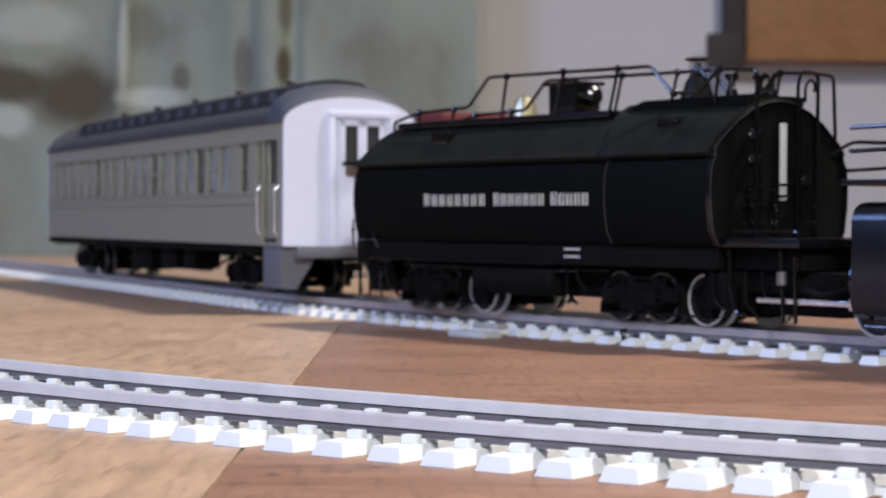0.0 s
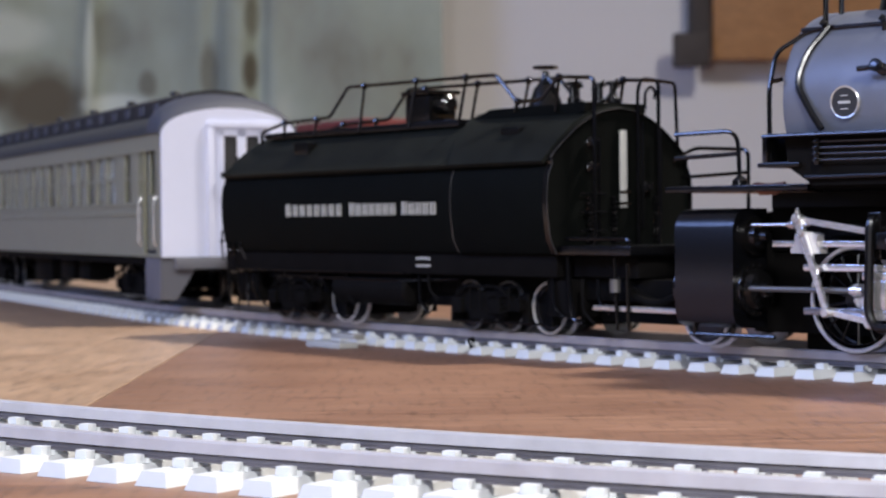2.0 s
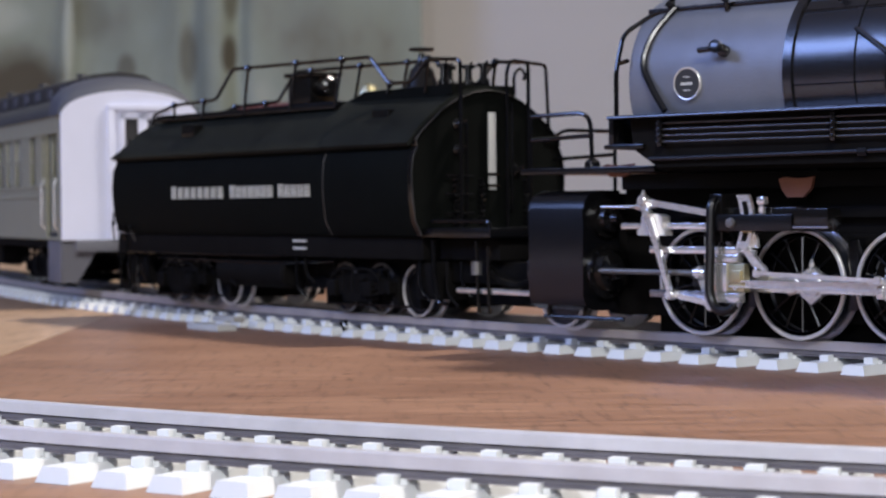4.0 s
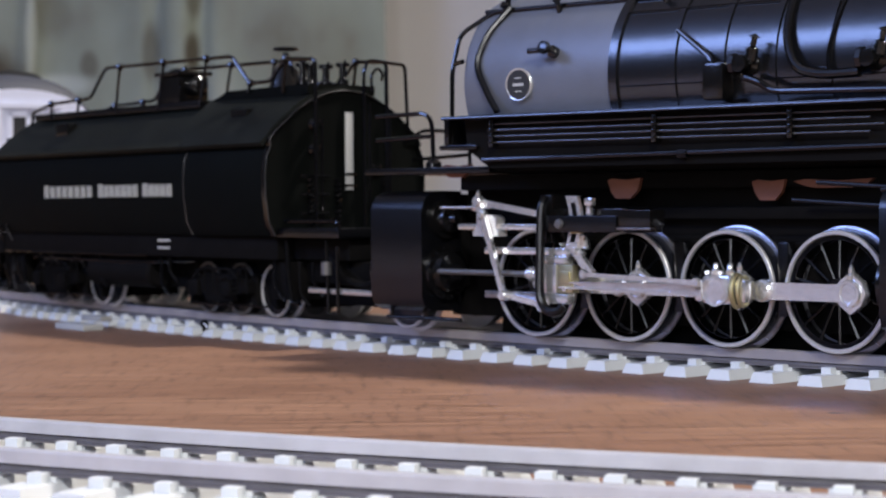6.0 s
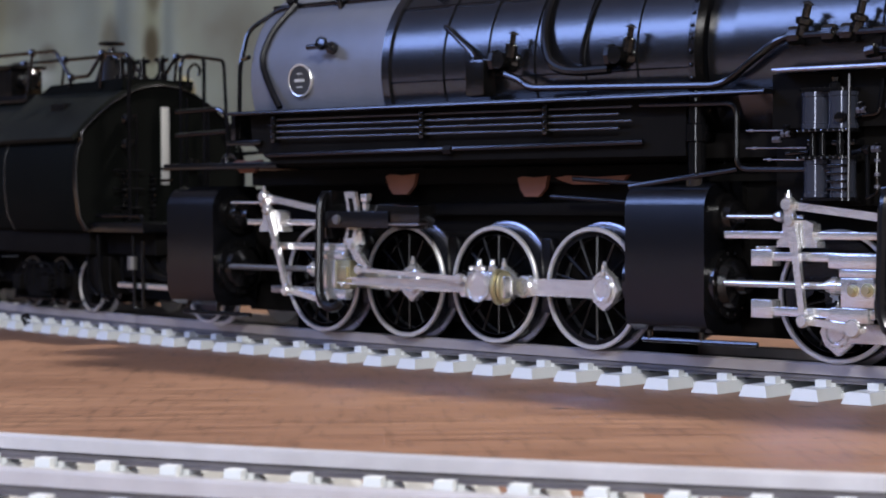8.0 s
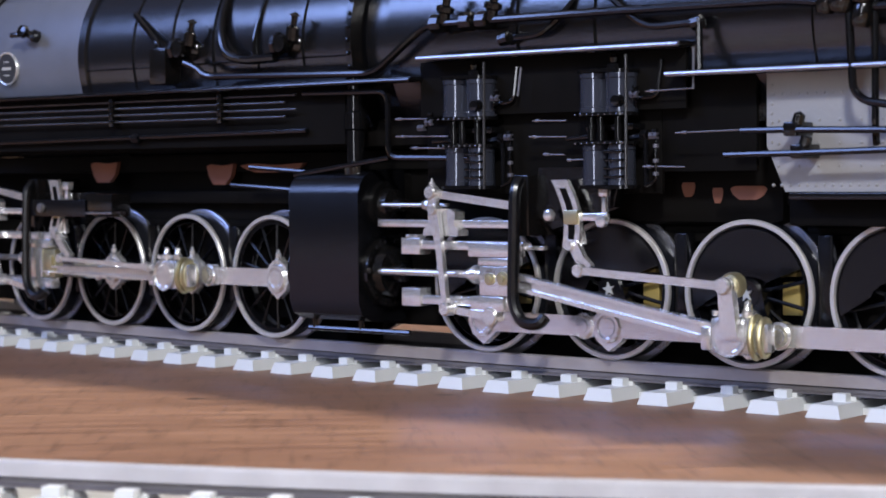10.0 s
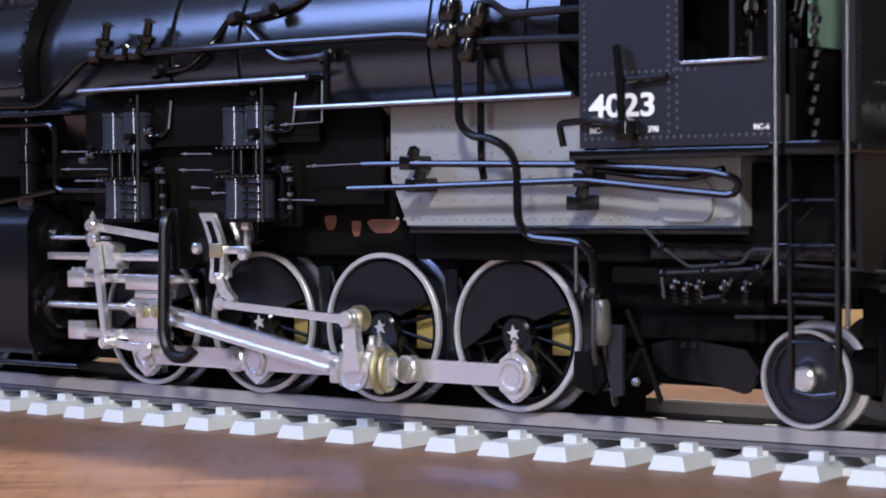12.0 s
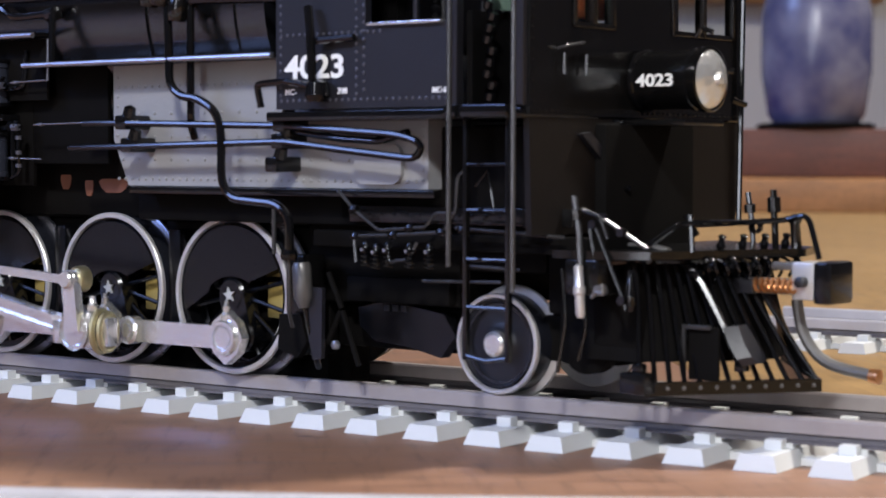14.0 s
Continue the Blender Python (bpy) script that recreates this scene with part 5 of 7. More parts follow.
        va, vb = Vector((pa[0], 0, pa[1])), Vector((pb[0], 0, pb[1]))
        dd = (vb - va).normalized()
        uu = Vector((-dd.z, 0, dd.x))
        b2 = bmesh.new()
        prism(b2, [(v.x, v.z) for v in (va + uu * wa, va - uu * wa, vb - uu * wb, vb + uu * wb)], y0, y1)
        for q, r in ((va, ra), (vb, rb)):
            if r > 0:
                lathe(b2, [(-0.1, 0), (-0.1, r * 0.82), (0.1, r), (y1 - y0 - 0.1, r), (y1 - y0 + 0.1, r * 0.9), (y1 - y0 + 0.1, 0)], (q.x, y0, q.z), (0, 1, 0), 20)
        if flute:
            for s in (-1, 1):
                s1, s2 = va + dd * 3.2 + uu * s * wa * 0.5, vb - dd * 3.4 + uu * s * wb * 0.5
                t1, t2 = va + dd * 3.2 + uu * s * wa * 0.98, vb - dd * 3.4 + uu * s * wb * 0.98
                prism(b2, [(v.x, v.z) for v in (s1, s2, t2, t1)], y0 - 0.5, y0)
        return p(name, b2, mat, label)
    bar("union_link", (cb.x, cb.z), (xh + 0.6, 9.8 if heavy else 10.2), -16.9, -16.2, 0.42, 0.42, 0.8, 1.1, label="bright steel union link")
    bar("radius_rod", (ct.x + 0.6, ct.z - 0.2), (yoke_x - 0.3, ct.z - (1.6 if heavy else 2.0)), -17.0, -16.3, 0.46, 0.48, 0.6, 0, label="bright steel radius rod")
    bar("radius_rod", (yoke_x + 0.6, ct.z - 1.7), (link_x + 1.2, ct.z - 2.1), -15.2, -14.5, 0.4, 0.4, 0, 0.8, BLACK)
    # guide yoke, hooked below the bars
    yk = [(yoke_x, -16.6, 25.6), (yoke_x, -17.6, 24.6), (yoke_x - 0.2, -17.8, 11.5), (yoke_x + 1.0, -17.8, 9.4), (yoke_x + 3.2, -17.6, 9.2), (yoke_x + 4.0, -17.2, 10.2)]
    p("guide_yoke", pipe(yk, r=0.82, seg=10, bend=1.6), SATIN, "black guide yoke")
    p("yoke_plate", boxes((yoke_x - 1.2, yoke_x + 1.2, -16.6, -9, 19.2, 26.2), bevel=0.3), BLACK)
    # expansion link and lifting arm
    l0, l1 = (Vector((link_x - 1.1, 0, 25.6)), Vector((link_x + 0.4, 0, 18.0))) if heavy else (Vector((link_x - 0.3, 0, 26.0)), Vector((link_x - 0.5, 0, 18.4)))
    pts = []
    for k in range(9):
        s = k / 8
        q = l0 * (1 - s) + l1 * s + Vector((0.9 * math.sin(math.pi * s), 0, 0))
        pts.append((q.x - 1.1, q.z))
    for k in range(8, -1, -1):
        s = k / 8
        q = l0 * (1 - s) + l1 * s + Vector((0.9 * math.sin(math.pi * s), 0, 0))
        pts.append((q.x + 1.1, q.z))
    lk = p("expansion_link", plate(pts, -16.3, -15.7), STEEL, "bright slotted expansion link")
    # A dark plate on the link paints the shade inside its slot.
    slot = []
    for k in (*range(1, 8), *range(7, 0, -1)):
        q = l0 * (1 - k / 8) + l1 * k / 8
        slot.append((q.x + 0.9 * math.sin(math.pi * k / 8) + (-0.42 if len(slot) < 7 else 0.42), q.z))
    part("slot_shade_plate", plate(slot, -16.36, -15.9), UNDER, lk, "dark plate for the slot's shade")
    part("link_die", boxes((link_x - 0.3, link_x + 1.6, -16.6, -15.6, 20.6, 22.2), bevel=0.15), BRASS, lk, "brass die block")
    tx, tz = (link_x + 3.0, 15.6) if heavy else (link_x + 3.4, 14.9)
    part("link_tail", plate([(l1.x - 0.7, 19.0), (l1.x + 1.0, 18.8), (tx - 0.6, tz + 1.4), (tx + 0.5, tz + 0.5), (tx - 0.5, tz - 0.5), (tx - 1.7, tz + 0.8)], -16.5, -15.7), STEEL, lk)
    part("link_bolt", turned([(0, 0), (0, 0.55), (0.4, 0.5), (0.4, 0)], (link_x + 0.5, -16.5, 18.2), (0, -1, 0), 10), STEEL, lk)
    part("link_cheek", plate([(link_x - 1.0, 20.6), (link_x + 1.5, 20.4), (link_x + 1.9, 18.4), (link_x + 0.2, 18.4)], -15.6, -15.1), STEEL, lk)
    part("link_pin", turned([(0, 0), (0, 0.7), (0.6, 0.6), (0.8, 0)], (link_x - 2.4, -16.2, 21.6), (0, -1, 0), 14), STEEL, lk)
    if heavy:
        p("lifting_arm", boxes((link_x + 4.5, link_x + 5.1, -16.0, -15.4, 20.8, 24.2), (link_x + 4.2, link_x + 5.4, -16.1, -15.3, 23.7, 24.6), (link_x + 0.8, link_x + 5.4, -16.1, -15.5, 21.0, 21.9), bevel=0.2), STEEL, "bright steel lifting arm")
        p("arm_pin", turned([(0, 0), (0, 0.75), (0.5, 0.65), (0.6, 0)], (link_x + 4.8, -16.1, 21.0), (0, -1, 0), 12), STEEL)
        p("link_bracket", plate([(link_x - 5, 27.0), (link_x + 6.5, 27.0), (link_x + 5.5, 22.5), (link_x - 3, 20.0), (link_x - 6, 22)], -14.9, -13.6), BLACK)
    else:
        p("lifting_arm", boxes((link_x + 2.6, link_x + 3.4, -16.4, -15.7, 23.2, 25.6), (link_x + 2.4, link_x + 3.8, -16.6, -15.6, 24.6, 25.7), bevel=0.2), STEEL, "bright steel lifting arm")
        g = p("link_girder", boxes((link_x - 4.6, link_x + 9.2, -17.5, -16.7, 20.8, 23.2), bevel=0.2), SATIN, "black link girder")
        part("girder_bolt", turned([(0, 0), (0, 0.75), (0.4, 0.65), (0.5, 0)], (link_x - 1.5, -17.5, 22.0), (0, -1, 0), 12), TYRE_DIM, g)
        part("girder_box", boxes((link_x + 9.4, link_x + 15.2, -17.3, -14.0, 21.6, 24.0), bevel=0.2), BLACK, g)
        part("box_edge", boxes((link_x + 9.3, link_x + 15.3, -17.5, -17.2, 21.2, 21.55), bevel=0.05), EDGE, g, "pale lower edge")
    # rods
    mp = (wx[2] + ox, oz)
    yr = -12.9
    for i in range(3):
        bar("coupling_rod", (wx[i] + ox, oz), (wx[i + 1] + ox, oz), yr, yr + 1.1, 1.15, 1.15, 0, 0, label="bright steel coupling rod")
    for i, x in enumerate(wx):
        p("rod_eye", plate([(x + ox + 2.35 * math.cos(q), oz + (2.75 if abs(math.sin(q)) > 0.95 else 2.2) * math.sin(q)) for q in (math.pi / 4 * k for k in range(8))], yr + 0.1, yr + 1.2), STEEL, "bright pointed rod eye")
        b = p("rod_bearing", turned([(0.1, 0), (0.1, 1.0), (0.3, 1.1), (0.3, 1.25), (0.0, 1.35), (0.0, 1.65), (0.2, 1.8), (1.5, 1.8), (1.5, 0)], (x + ox, yr - 0.35, oz), (0, 1, 0), 24), STEEL, "round rod bearing")
        part("oil_cup", turned([(0, 0.6), (0.6, 0.6), (0.9, 0.4), (1.5, 0.4), (1.6, 0.25), (2.0, 0.2), (2.0, 0)], (x + ox, yr + 0.4, oz + 1.7), (0, 0, 1), 10), STEEL, b)
    for i in (1, 2):
        kx = wx[i] + ox + (-3.4 if i == 1 else 3.9)
        p("knuckle_pin", turned([(0, 0), (0, 0.7), (0.2, 0.8), (0.2, 1.2), (0.4, 1.5), (1.6, 1.5), (1.6, 0)], (kx, yr - 0.4, oz), (0, 1, 0), 20), STEEL)
    bar("main_rod", (xh + 0.6, 14.6 if heavy else 13.2), mp, ymain, ymain + 1.1, 0.92 if heavy else 0.5, 0.95 if heavy else 0.8, 1.0 if heavy else 0, 0, label="bright fluted main rod", flute=True)
    bx = mp[0] + (1.2 if heavy else 0.0)
    big = p("rod_big_end", boxes((bx - 3.4, bx + 1.6, ymain - 0.3, ymain + 1.5, oz - 1.9, oz + 2.1), bevel=0.7), STEEL, "bright steel big end")
    part("big_end_cap", turned([(0, 0), (0, 1.5), (0.35, 1.7), (0.35, 1.9), (0.0, 2.1)], (bx - 0.8, ymain - 0.7, oz), (0, 1, 0), 24), STEEL, big)
    for q, r in ((1.75, 2.15), (2.75, 1.9)):
        ring = [(bx + q, ymain + 0.9 + r * 0.62 * math.cos(a), oz + r * math.sin(a)) for a in (math.tau * k / 20 for k in range(21))]
        part("brass_strap", pipe(ring, r=0.4, seg=8), BRASS, big, "brass bearing strap")
    part("strap_core", boxes((bx + 1.5, bx + 3.6, ymain + 0.1, ymain + 1.7, oz - 1.6, oz + 1.6), bevel=0.5), STEEL, big)
    for k in range(3):
        part("cotter_nut", turned([(0, 0), (0, 0.42), (0.5, 0.42), (0.6, 0.25), (0.6, 0)], (bx - 3.0 + 1.1 * k, ymain + 0.5, oz + 2.15), (0, 0, 1), 6), STEEL, big)
    part("rod_wedge", boxes((bx - 4.4, bx - 3.3, ymain - 0.5, ymain + 1.3, oz - 1.5, oz + 1.0), bevel=0.3), STEEL, big)
    part("oil_cup", turned([(0, 0.6), (0.6, 0.6), (0.9, 0.4), (1.6, 0.35), (1.6, 0)], (bx - 1.6, ymain + 0.6, oz + 2.1), (0, 0, 1), 10), STEEL, big)
    part("oil_cup", turned([(0, 0.6), (0.6, 0.6), (0.9, 0.4), (1.6, 0.35), (1.6, 0)], (bx + 0.8, ymain + 0.6, oz + 2.1), (0, 0, 1), 10), STEEL, big)
    # eccentric crank and rod
    if heavy:
        ec = (mp[0] + 0.4, 14.4)
        bar("eccentric_crank", (mp[0] + 0.9, oz), ec, ymain - 1.4, ymain - 0.4, 1.05, 0.85, 0, 1.0, label="bright eccentric crank")
        p("eccentric_bearing", turned([(0, 0), (0, 1.2), (0.4, 1.4), (1.2, 1.4), (1.2, 0)], (ec[0], ymain - 0.4, ec[1]), (0, 1, 0), 18), BRASS)
    else:
        ec = (mp[0] - 3.2, 14.2)
    bar("eccentric_rod", (tx, tz), ec, ymain - 1.9, ymain - 1.3, 0.42 if heavy else 0.28, 0.45 if heavy else 0.3, 0.8 if heavy else 0.7, 0.95 if heavy else 0.7, label="bright steel eccentric rod")


engine(at(0, 0, 0), (-54.5, -36.3, -18.1, 0.0), 290, (-80.4, -68.6), -49.4, True, -16.6, -37.9, -44.3)
engine(REAR, (-55.3, -37.4, -19.5, -1.6), 0, (-84.2, -72.6), -48.8, False, -16.2, -42.4, -47.4)

# ---- locomotive: boiler, cab and fittings ----
def lp(name, bm, mat, label="", parent=None):
    return part(name, bm, mat, parent or LOCO, label)


ZB = 43.0
lp("smokebox", turned([(0, 0), (0, 12.6), (0.5, 13.7), (1.4, 14.0), (27.6, 14.0)], (-152.6, 0, ZB), (1, 0, 0), 64), GRAPHITE, "graphite grey smokebox")
lp("boiler_barrel", turned([(0, 14.0), (0.2, 14.5), (1.6, 14.5), (1.8, 14.1), (53.5, 14.1), (53.5, 0)], (-125, 0, ZB), (1, 0, 0), 64), BOILER, "satin black boiler barrel")
lp("boiler_rear", turned([(0, 0), (0, 13.2), (4.6, 13.2), (4.8, 14.7), (80, 14.9), (80, 0)], (-71, 0, ZB), (1, 0, 0), 64), BOILER, "satin black rear boiler barrel")
lp("boiler_flange", turned([(0, 14.2), (0, 15.6), (0.9, 15.6), (0.9, 13.4)], (-72.3, 0, ZB), (1, 0, 0), 64), BLACK)
lp("flange_bolt", rivets([(-71.85, 15.6 * math.cos(a), ZB + 15.6 * math.sin(a)) for a in (math.tau * k / 60 for k in range(60))], 0.34, (0, -1, 0.2)), GLOSS)
for x in (-114.5, -106.5, -98.5, -90.2, -82.0):
    lp("boiler_band", turned([(0, 14.1), (0.1, 14.35), (1.0, 14.35), (1.1, 14.1)], (x, 0, ZB), (1, 0, 0), 64), BOILER)
for x in (-47, -36, -8.5, 4):
    lp("boiler_band", turned([(0, 14.8), (0.1, 15.1), (1.0, 15.1), (1.1, 14.8)], (x, 0, ZB), (1, 0, 0), 64), BOILER)
lp("boiler_seam", pipe([(-124, -14.2, 41.2), (-73, -14.2, 41.2)], [(-123.4, -11.3, 51.8), (-73, -11.3, 51.8)], r=0.12, seg=5), SATIN)
lp("belly", boxes((-150, -62, -11, 11, 29.6, 33.4), bevel=1.6), UNDER)
lp("rear_belly", boxes((-62, -14, -9.5, 9.5, 20.5, 34), bevel=1.5), UNDER)
lp("frame_bed", boxes((-158, -62, -8, 8, 27.0, 29.4), bevel=0.3), UNDER)
bd = lp("badge", turned([(0, 2.45), (0.3, 2.45), (0.4, 2.35), (0.36, 2.2), (0.30, 2.15), (0.30, 0)], (0, 0, 0), (0, -1, 0), 32), LENS, "round builder's plate")
bd.matrix_basis = at(-141.2, -13.95, 42.3, 2)
part("plate_disc", turned([(0.34, 0), (0.36, 2.12), (0.30, 2.14)], (0, 0, 0), (0, -1, 0), 28), DARKIN, bd)
part("plate_marks", boxes((-1.0, 1.0, -0.42, -0.35, -0.2, 0.2), (-0.6, 0.6, -0.42, -0.35, 0.9, 1.05), (-0.6, 0.6, -0.42, -0.35, -1.05, -0.9), bevel=0), STRIPE, bd)
ck = lp("boiler_cock", turned([(0, 0.9), (1.0, 0.9), (1.3, 0.5), (2.4, 0.5), (2.6, 1.0), (3.2, 0.9), (3.4, 0)], (-135.0, -13.3, 46.6), (0, -1, 0.25), 12), BLACK)
part("cock_pipe", pipe([(-138.2, -15.6, 46.9), (-135, -15.6, 47.0), (-133.4, -15.2, 46.2)], r=0.5), BLACK, ck)
# smokebox end rails
lp("corner_pipe", pipe([(-146.6, -9.5, 54.0), (-148.6, -12.6, 50.0), (-149.5, -14.2, 45.5), (-146.6, -14.8, 41.0), (-144.6, -15, 38.4)], r=0.6, bend=2.0), SATIN)
lp("end_handrail", pipe([(-146, -9, 54), (-150, -9.6, 53.6), (-154.4, -12, 50.5), (-154.6, -13.6, 45), (-154, -14.4, 34)], [(-154.6, -13.2, 46), (-152, -14.2, 46.2)], r=0.42, bend=1.5), GLOSS)
lp("top_handrail", pipe([(-151.5, -9.2, 53.8), (-120, -9.2, 53.9), (-78, -9.4, 54.0)], r=0.45), GLOSS)
for x in (-147, -137, -118, -98, -82):
    lp("handrail_stanchion", turned([(0, 0.55), (1.4, 0.35), (2.0, 0.7), (2.6, 0)], (x, -9.6, 52.8), (0, -0.5, 1), 10), GLOSS)
lp("lamp_bracket", pipe([(-147.8, -8.5, 53.8), (-147.8, -8.5, 62)], [(-147.8, -4, 54), (-147.8, -4, 62)], r=0.5), GLOSS)
lp("smokebox_door", turned([(0, 0), (-0.8, 4), (-1.4, 8), (-0.8, 10.5), (0, 11)], (-152.6, 0, ZB), (1, 0, 0), 40), GRAPHITE)
for k, x in enumerate((-138, -112, -92)):
    lp("boiler_dome", turned([(0, 5), (2, 4.6), (5, 4.2), (7, 3.0), (7.8, 0)], (x, 0, ZB + 13.4), (0, 0, 1), 28), SATIN)
# rear end plate under the smokebox
lp("end_plate", boxes((-155.4, -148, -15.8, 15.8, 33.0, 33.7), (-154.8, -153.8, -15.4, -8, 33.7, 38.0), bevel=0.2), BLACK)

# running boards
for x0, x1, z, y1 in ((-153.4, -60.2, 37.7, -11.5), (-59.0, -22.2, 40.1, -13.0), (-23.8, 12.4, 36.9, -13.5)):
    lp("running_board", boxes((x0, x1, -17.2, y1, z - 0.25, z + 0.25), bevel=0.12), BLACK, "thin black running board")
    # The two front boards get pale edge metal as a painted glint.
    lp("board_edge", pipe([(x0, -17.4, z - 0.1), (x1, -17.4, z - 0.1)], r=0.36 if x0 > -100 else 0.3, seg=10), EDGE if x0 > -100 else GLOSS, "rounded front edge of the board")
# Dark sheet added to keep table reflections off the barrel behind the pipes.
lp("pipe_shade_sheet", plate([(-151.0, 37.4), (-73.0, 37.4), (-73.0, 30.2), (-146.0, 30.2), (-150.4, 33.0)], -15.0, -14.5), UNDER, "added dark sheet behind the cooling pipes")
# Dark panels added behind the pumps for the shade under the barrel.
lp("pump_shade_panel", boxes((-61.0, -27.0, -13.4, -12.8, 24.0, 37.0), (-27.0, -15.0, -13.4, -12.8, 26.4, 37.0), bevel=0.2), UNDER)
# cooling pipes hung under the running board
for i, z in enumerate((36.6, 35.7, 34.8, 33.9)):
    lp("cooling_pipe", pipe([(-145.5, -16.0, z), (-80.5 - 2.0 * (i % 2), -16.0, z - 0.1)], r=0.2), PIPE, "thin cooling pipe")
for x in (-144.6, -115.5, -94.0):
    c = lp("pipe_clamp", boxes((x - 0.4, x + 0.4, -16.6, -15.2, 33.2, 37.2), bevel=0.15), BLACK)
    part("clamp_nut", rivets([(x, -16.6, 33.9 + 0.9 * k) for k in range(4)], 0.3), GLOSS, c)
lp("train_pipe", pipe([(-147, -15.6, 31.4), (-79, -15.6, 32.0)], r=0.42), GLOSS, "long black train pipe")
lp("union_nut", turned([(0, 0), (0, 0.65), (1.4, 0.65), (1.4, 0)], (-112, -15.6, 31.6), (1, 0, 0), 6), GLOSS)
lp("loop_pipe", pipe([(-79, -16.2, 36.6), (-64.8, -16.2, 36.4), (-64.8, -16.2, 28.4), (-52, -16.2, 28.2)], [(-81, -15.8, 26.4), (-64.8, -16.0, 28.4)], r=0.42, bend=1.6), GLOSS)

# feed pipe with clack valves on the rear-most barrel
def clack(x, z):
    v = lp("clack_valve", turned([(0, 1.3), (0.7, 1.6), (1.6, 1.5), (2.2, 0.9), (3.4, 0.8), (3.6, 1.2), (4.2, 1.1), (4.3, 0)], (x, -12.9, z), (0, -1, 0), 14), BLACK)
    part("valve_flange", turned([(0, 0), (0, 1.5), (0.7, 1.5), (0.7, 0)], (x - 1.6, -15.8, z), (1, 0, 0), 8), BLACK, v)
    part("valve_bonnet", turned([(0, 0.8), (1.6, 0.8), (1.9, 0.4), (3.0, 0.4), (3.1, 0.8), (3.6, 0)], (x + 1.2, -15.8, z + 0.4), (0.2, 0, 1), 10), BLACK, v)
    return v


clack(-82.5, 43.0)
clack(-101.5, 43.2)
lp("sand_trap", boxes((-107.6, -104.2, -16.6, -13.6, 38.6, 43.6), bevel=0.6), BLACK)
lp("sand_trap_pipe", pipe([(-113.5, -13.6, 48.6), (-106.8, -15.4, 44.2), (-105.8, -15.6, 40)], r=0.45, bend=1), GLOSS)
lp("feed_curve_pipe", pipe([(-96.4, -9.4, 54.0), (-96.2, -12.4, 50.4), (-95.6, -14.6, 46.0), (-93.6, -15.8, 42.2), (-90, -16, 41.2), (-84, -16, 41.3)], r=0.75, bend=2.6, seg=10), GLOSS, "curved feed pipe")
lp("barrel_hoop_pipe", pipe([(-88.2, -9.8, 53.6), (-88.8, -13.0, 49.0), (-89.4, -14.6, 44.0), (-89.0, -14.7, 41.5)], r=0.4, bend=2), GLOSS)
lp("side_pipe", pipe([(-101, -16, 41.4), (-98.6, -16, 40.6), (-97, -16, 39.4), (-66.6, -16.6, 38.6), (-58.6, -16.4, 44.0), (-30, -16.4, 44.0), (-9, -16.6, 43.8), (-4.5, -17.0, 43.2)], r=0.56, bend=2.0, seg=10), GLOSS, "long polished black side pipe")
for x in (-57.2, -52.6, -50.2):
    lp("pipe_union", turned([(0, 0), (0, 1.15), (1.3, 1.15), (1.5, 0.9), (1.5, 0)], (x, -16.4, 44.0), (1, 0, 0), 10), BLACK)
for x in (-55.8, -48.6):
    v = lp("pipe_valve", turned([(0, 0.7), (1.2, 0.7), (1.4, 1.1), (2.0, 1.1), (2.2, 0.5), (3.6, 0.5), (3.7, 0.9), (4.2, 0)], (x, -16.4, 44.0), (0.25, 0, 1), 10), BLACK)
lp("steam_pipe", turned([(0, 1.5), (1.2, 1.6), (1.4, 1.15), (5.4, 1.15), (5.6, 1.45), (7.6, 1.45), (7.8, 1.1), (12, 1.1)], (-71.6, -14.6, 26.4), (0, 0, 1), 18), GLOSS, "upright polished steam pipe")
lp("branch_pipe", pipe([(-46.6, -15.6, 41.8), (-41.6, -16, 42.0), (-38.6, -15.4, 44.4), (-36.8, -13.6, 48)], [(-34.2, -15.2, 47.0), (-28, -16.2, 42.6), (-26, -16.4, 42.0), (-21, -16.4, 42.2)], [(-34, -15, 47.2), (-26.8, -14.4, 48.0), (-22.8, -12.6, 50.6), (-20, -10.8, 53)], [(-20.2, -16.4, 42.6), (-20.0, -16.6, 36.8)], r=0.45, bend=1.4), GLOSS)
for x, z in ((-46.8, 41.8), (-28.8, 47.6), (-20.6, 42.2), (-34.2, 47.1)):
    lp("elbow_fitting", turned([(-0.8, 0), (-0.6, 0.8), (0.6, 0.8), (0.8, 0)], (x, -16.0, z), (1, 0, 0.2), 10), BLACK)
lp("feed_pipe", pipe([(-2.2, -17, 43.6), (-1.6, -17.3, 36.6), (-1.4, -17.5, 34.3), (0.2, -17.5, 33.1), (2.6, -17.5, 32.9), (4.9, -17.5, 31.7), (5.8, -17.5, 29.8), (5.8, -17.5, 24.6), (7.2, -17.5, 23.1), (13.2, -17.5, 22.7), (14.8, -17.5, 21.4), (14.8, -17.5, 17.8)], r=0.50, bend=1.2, seg=10), GLOSS, "bent polished feed pipe")
lp("drain_pipe", pipe([(14.7, -17.5, 18.2), (14.6, -17.4, 12.6), (14.2, -16.4, 11.0)], [(12.7, -17.4, 22.3), (12.7, -17.4, 17.9)], r=0.26, bend=0.6), PIPE)
lp("pipe_coupling", turned([(0, 0), (0, 0.7), (0.5, 0.85), (1.0, 0.7), (1.0, 0)], (14.75, -17.5, 17.4), (0, 0, 1), 8), GLOSS)
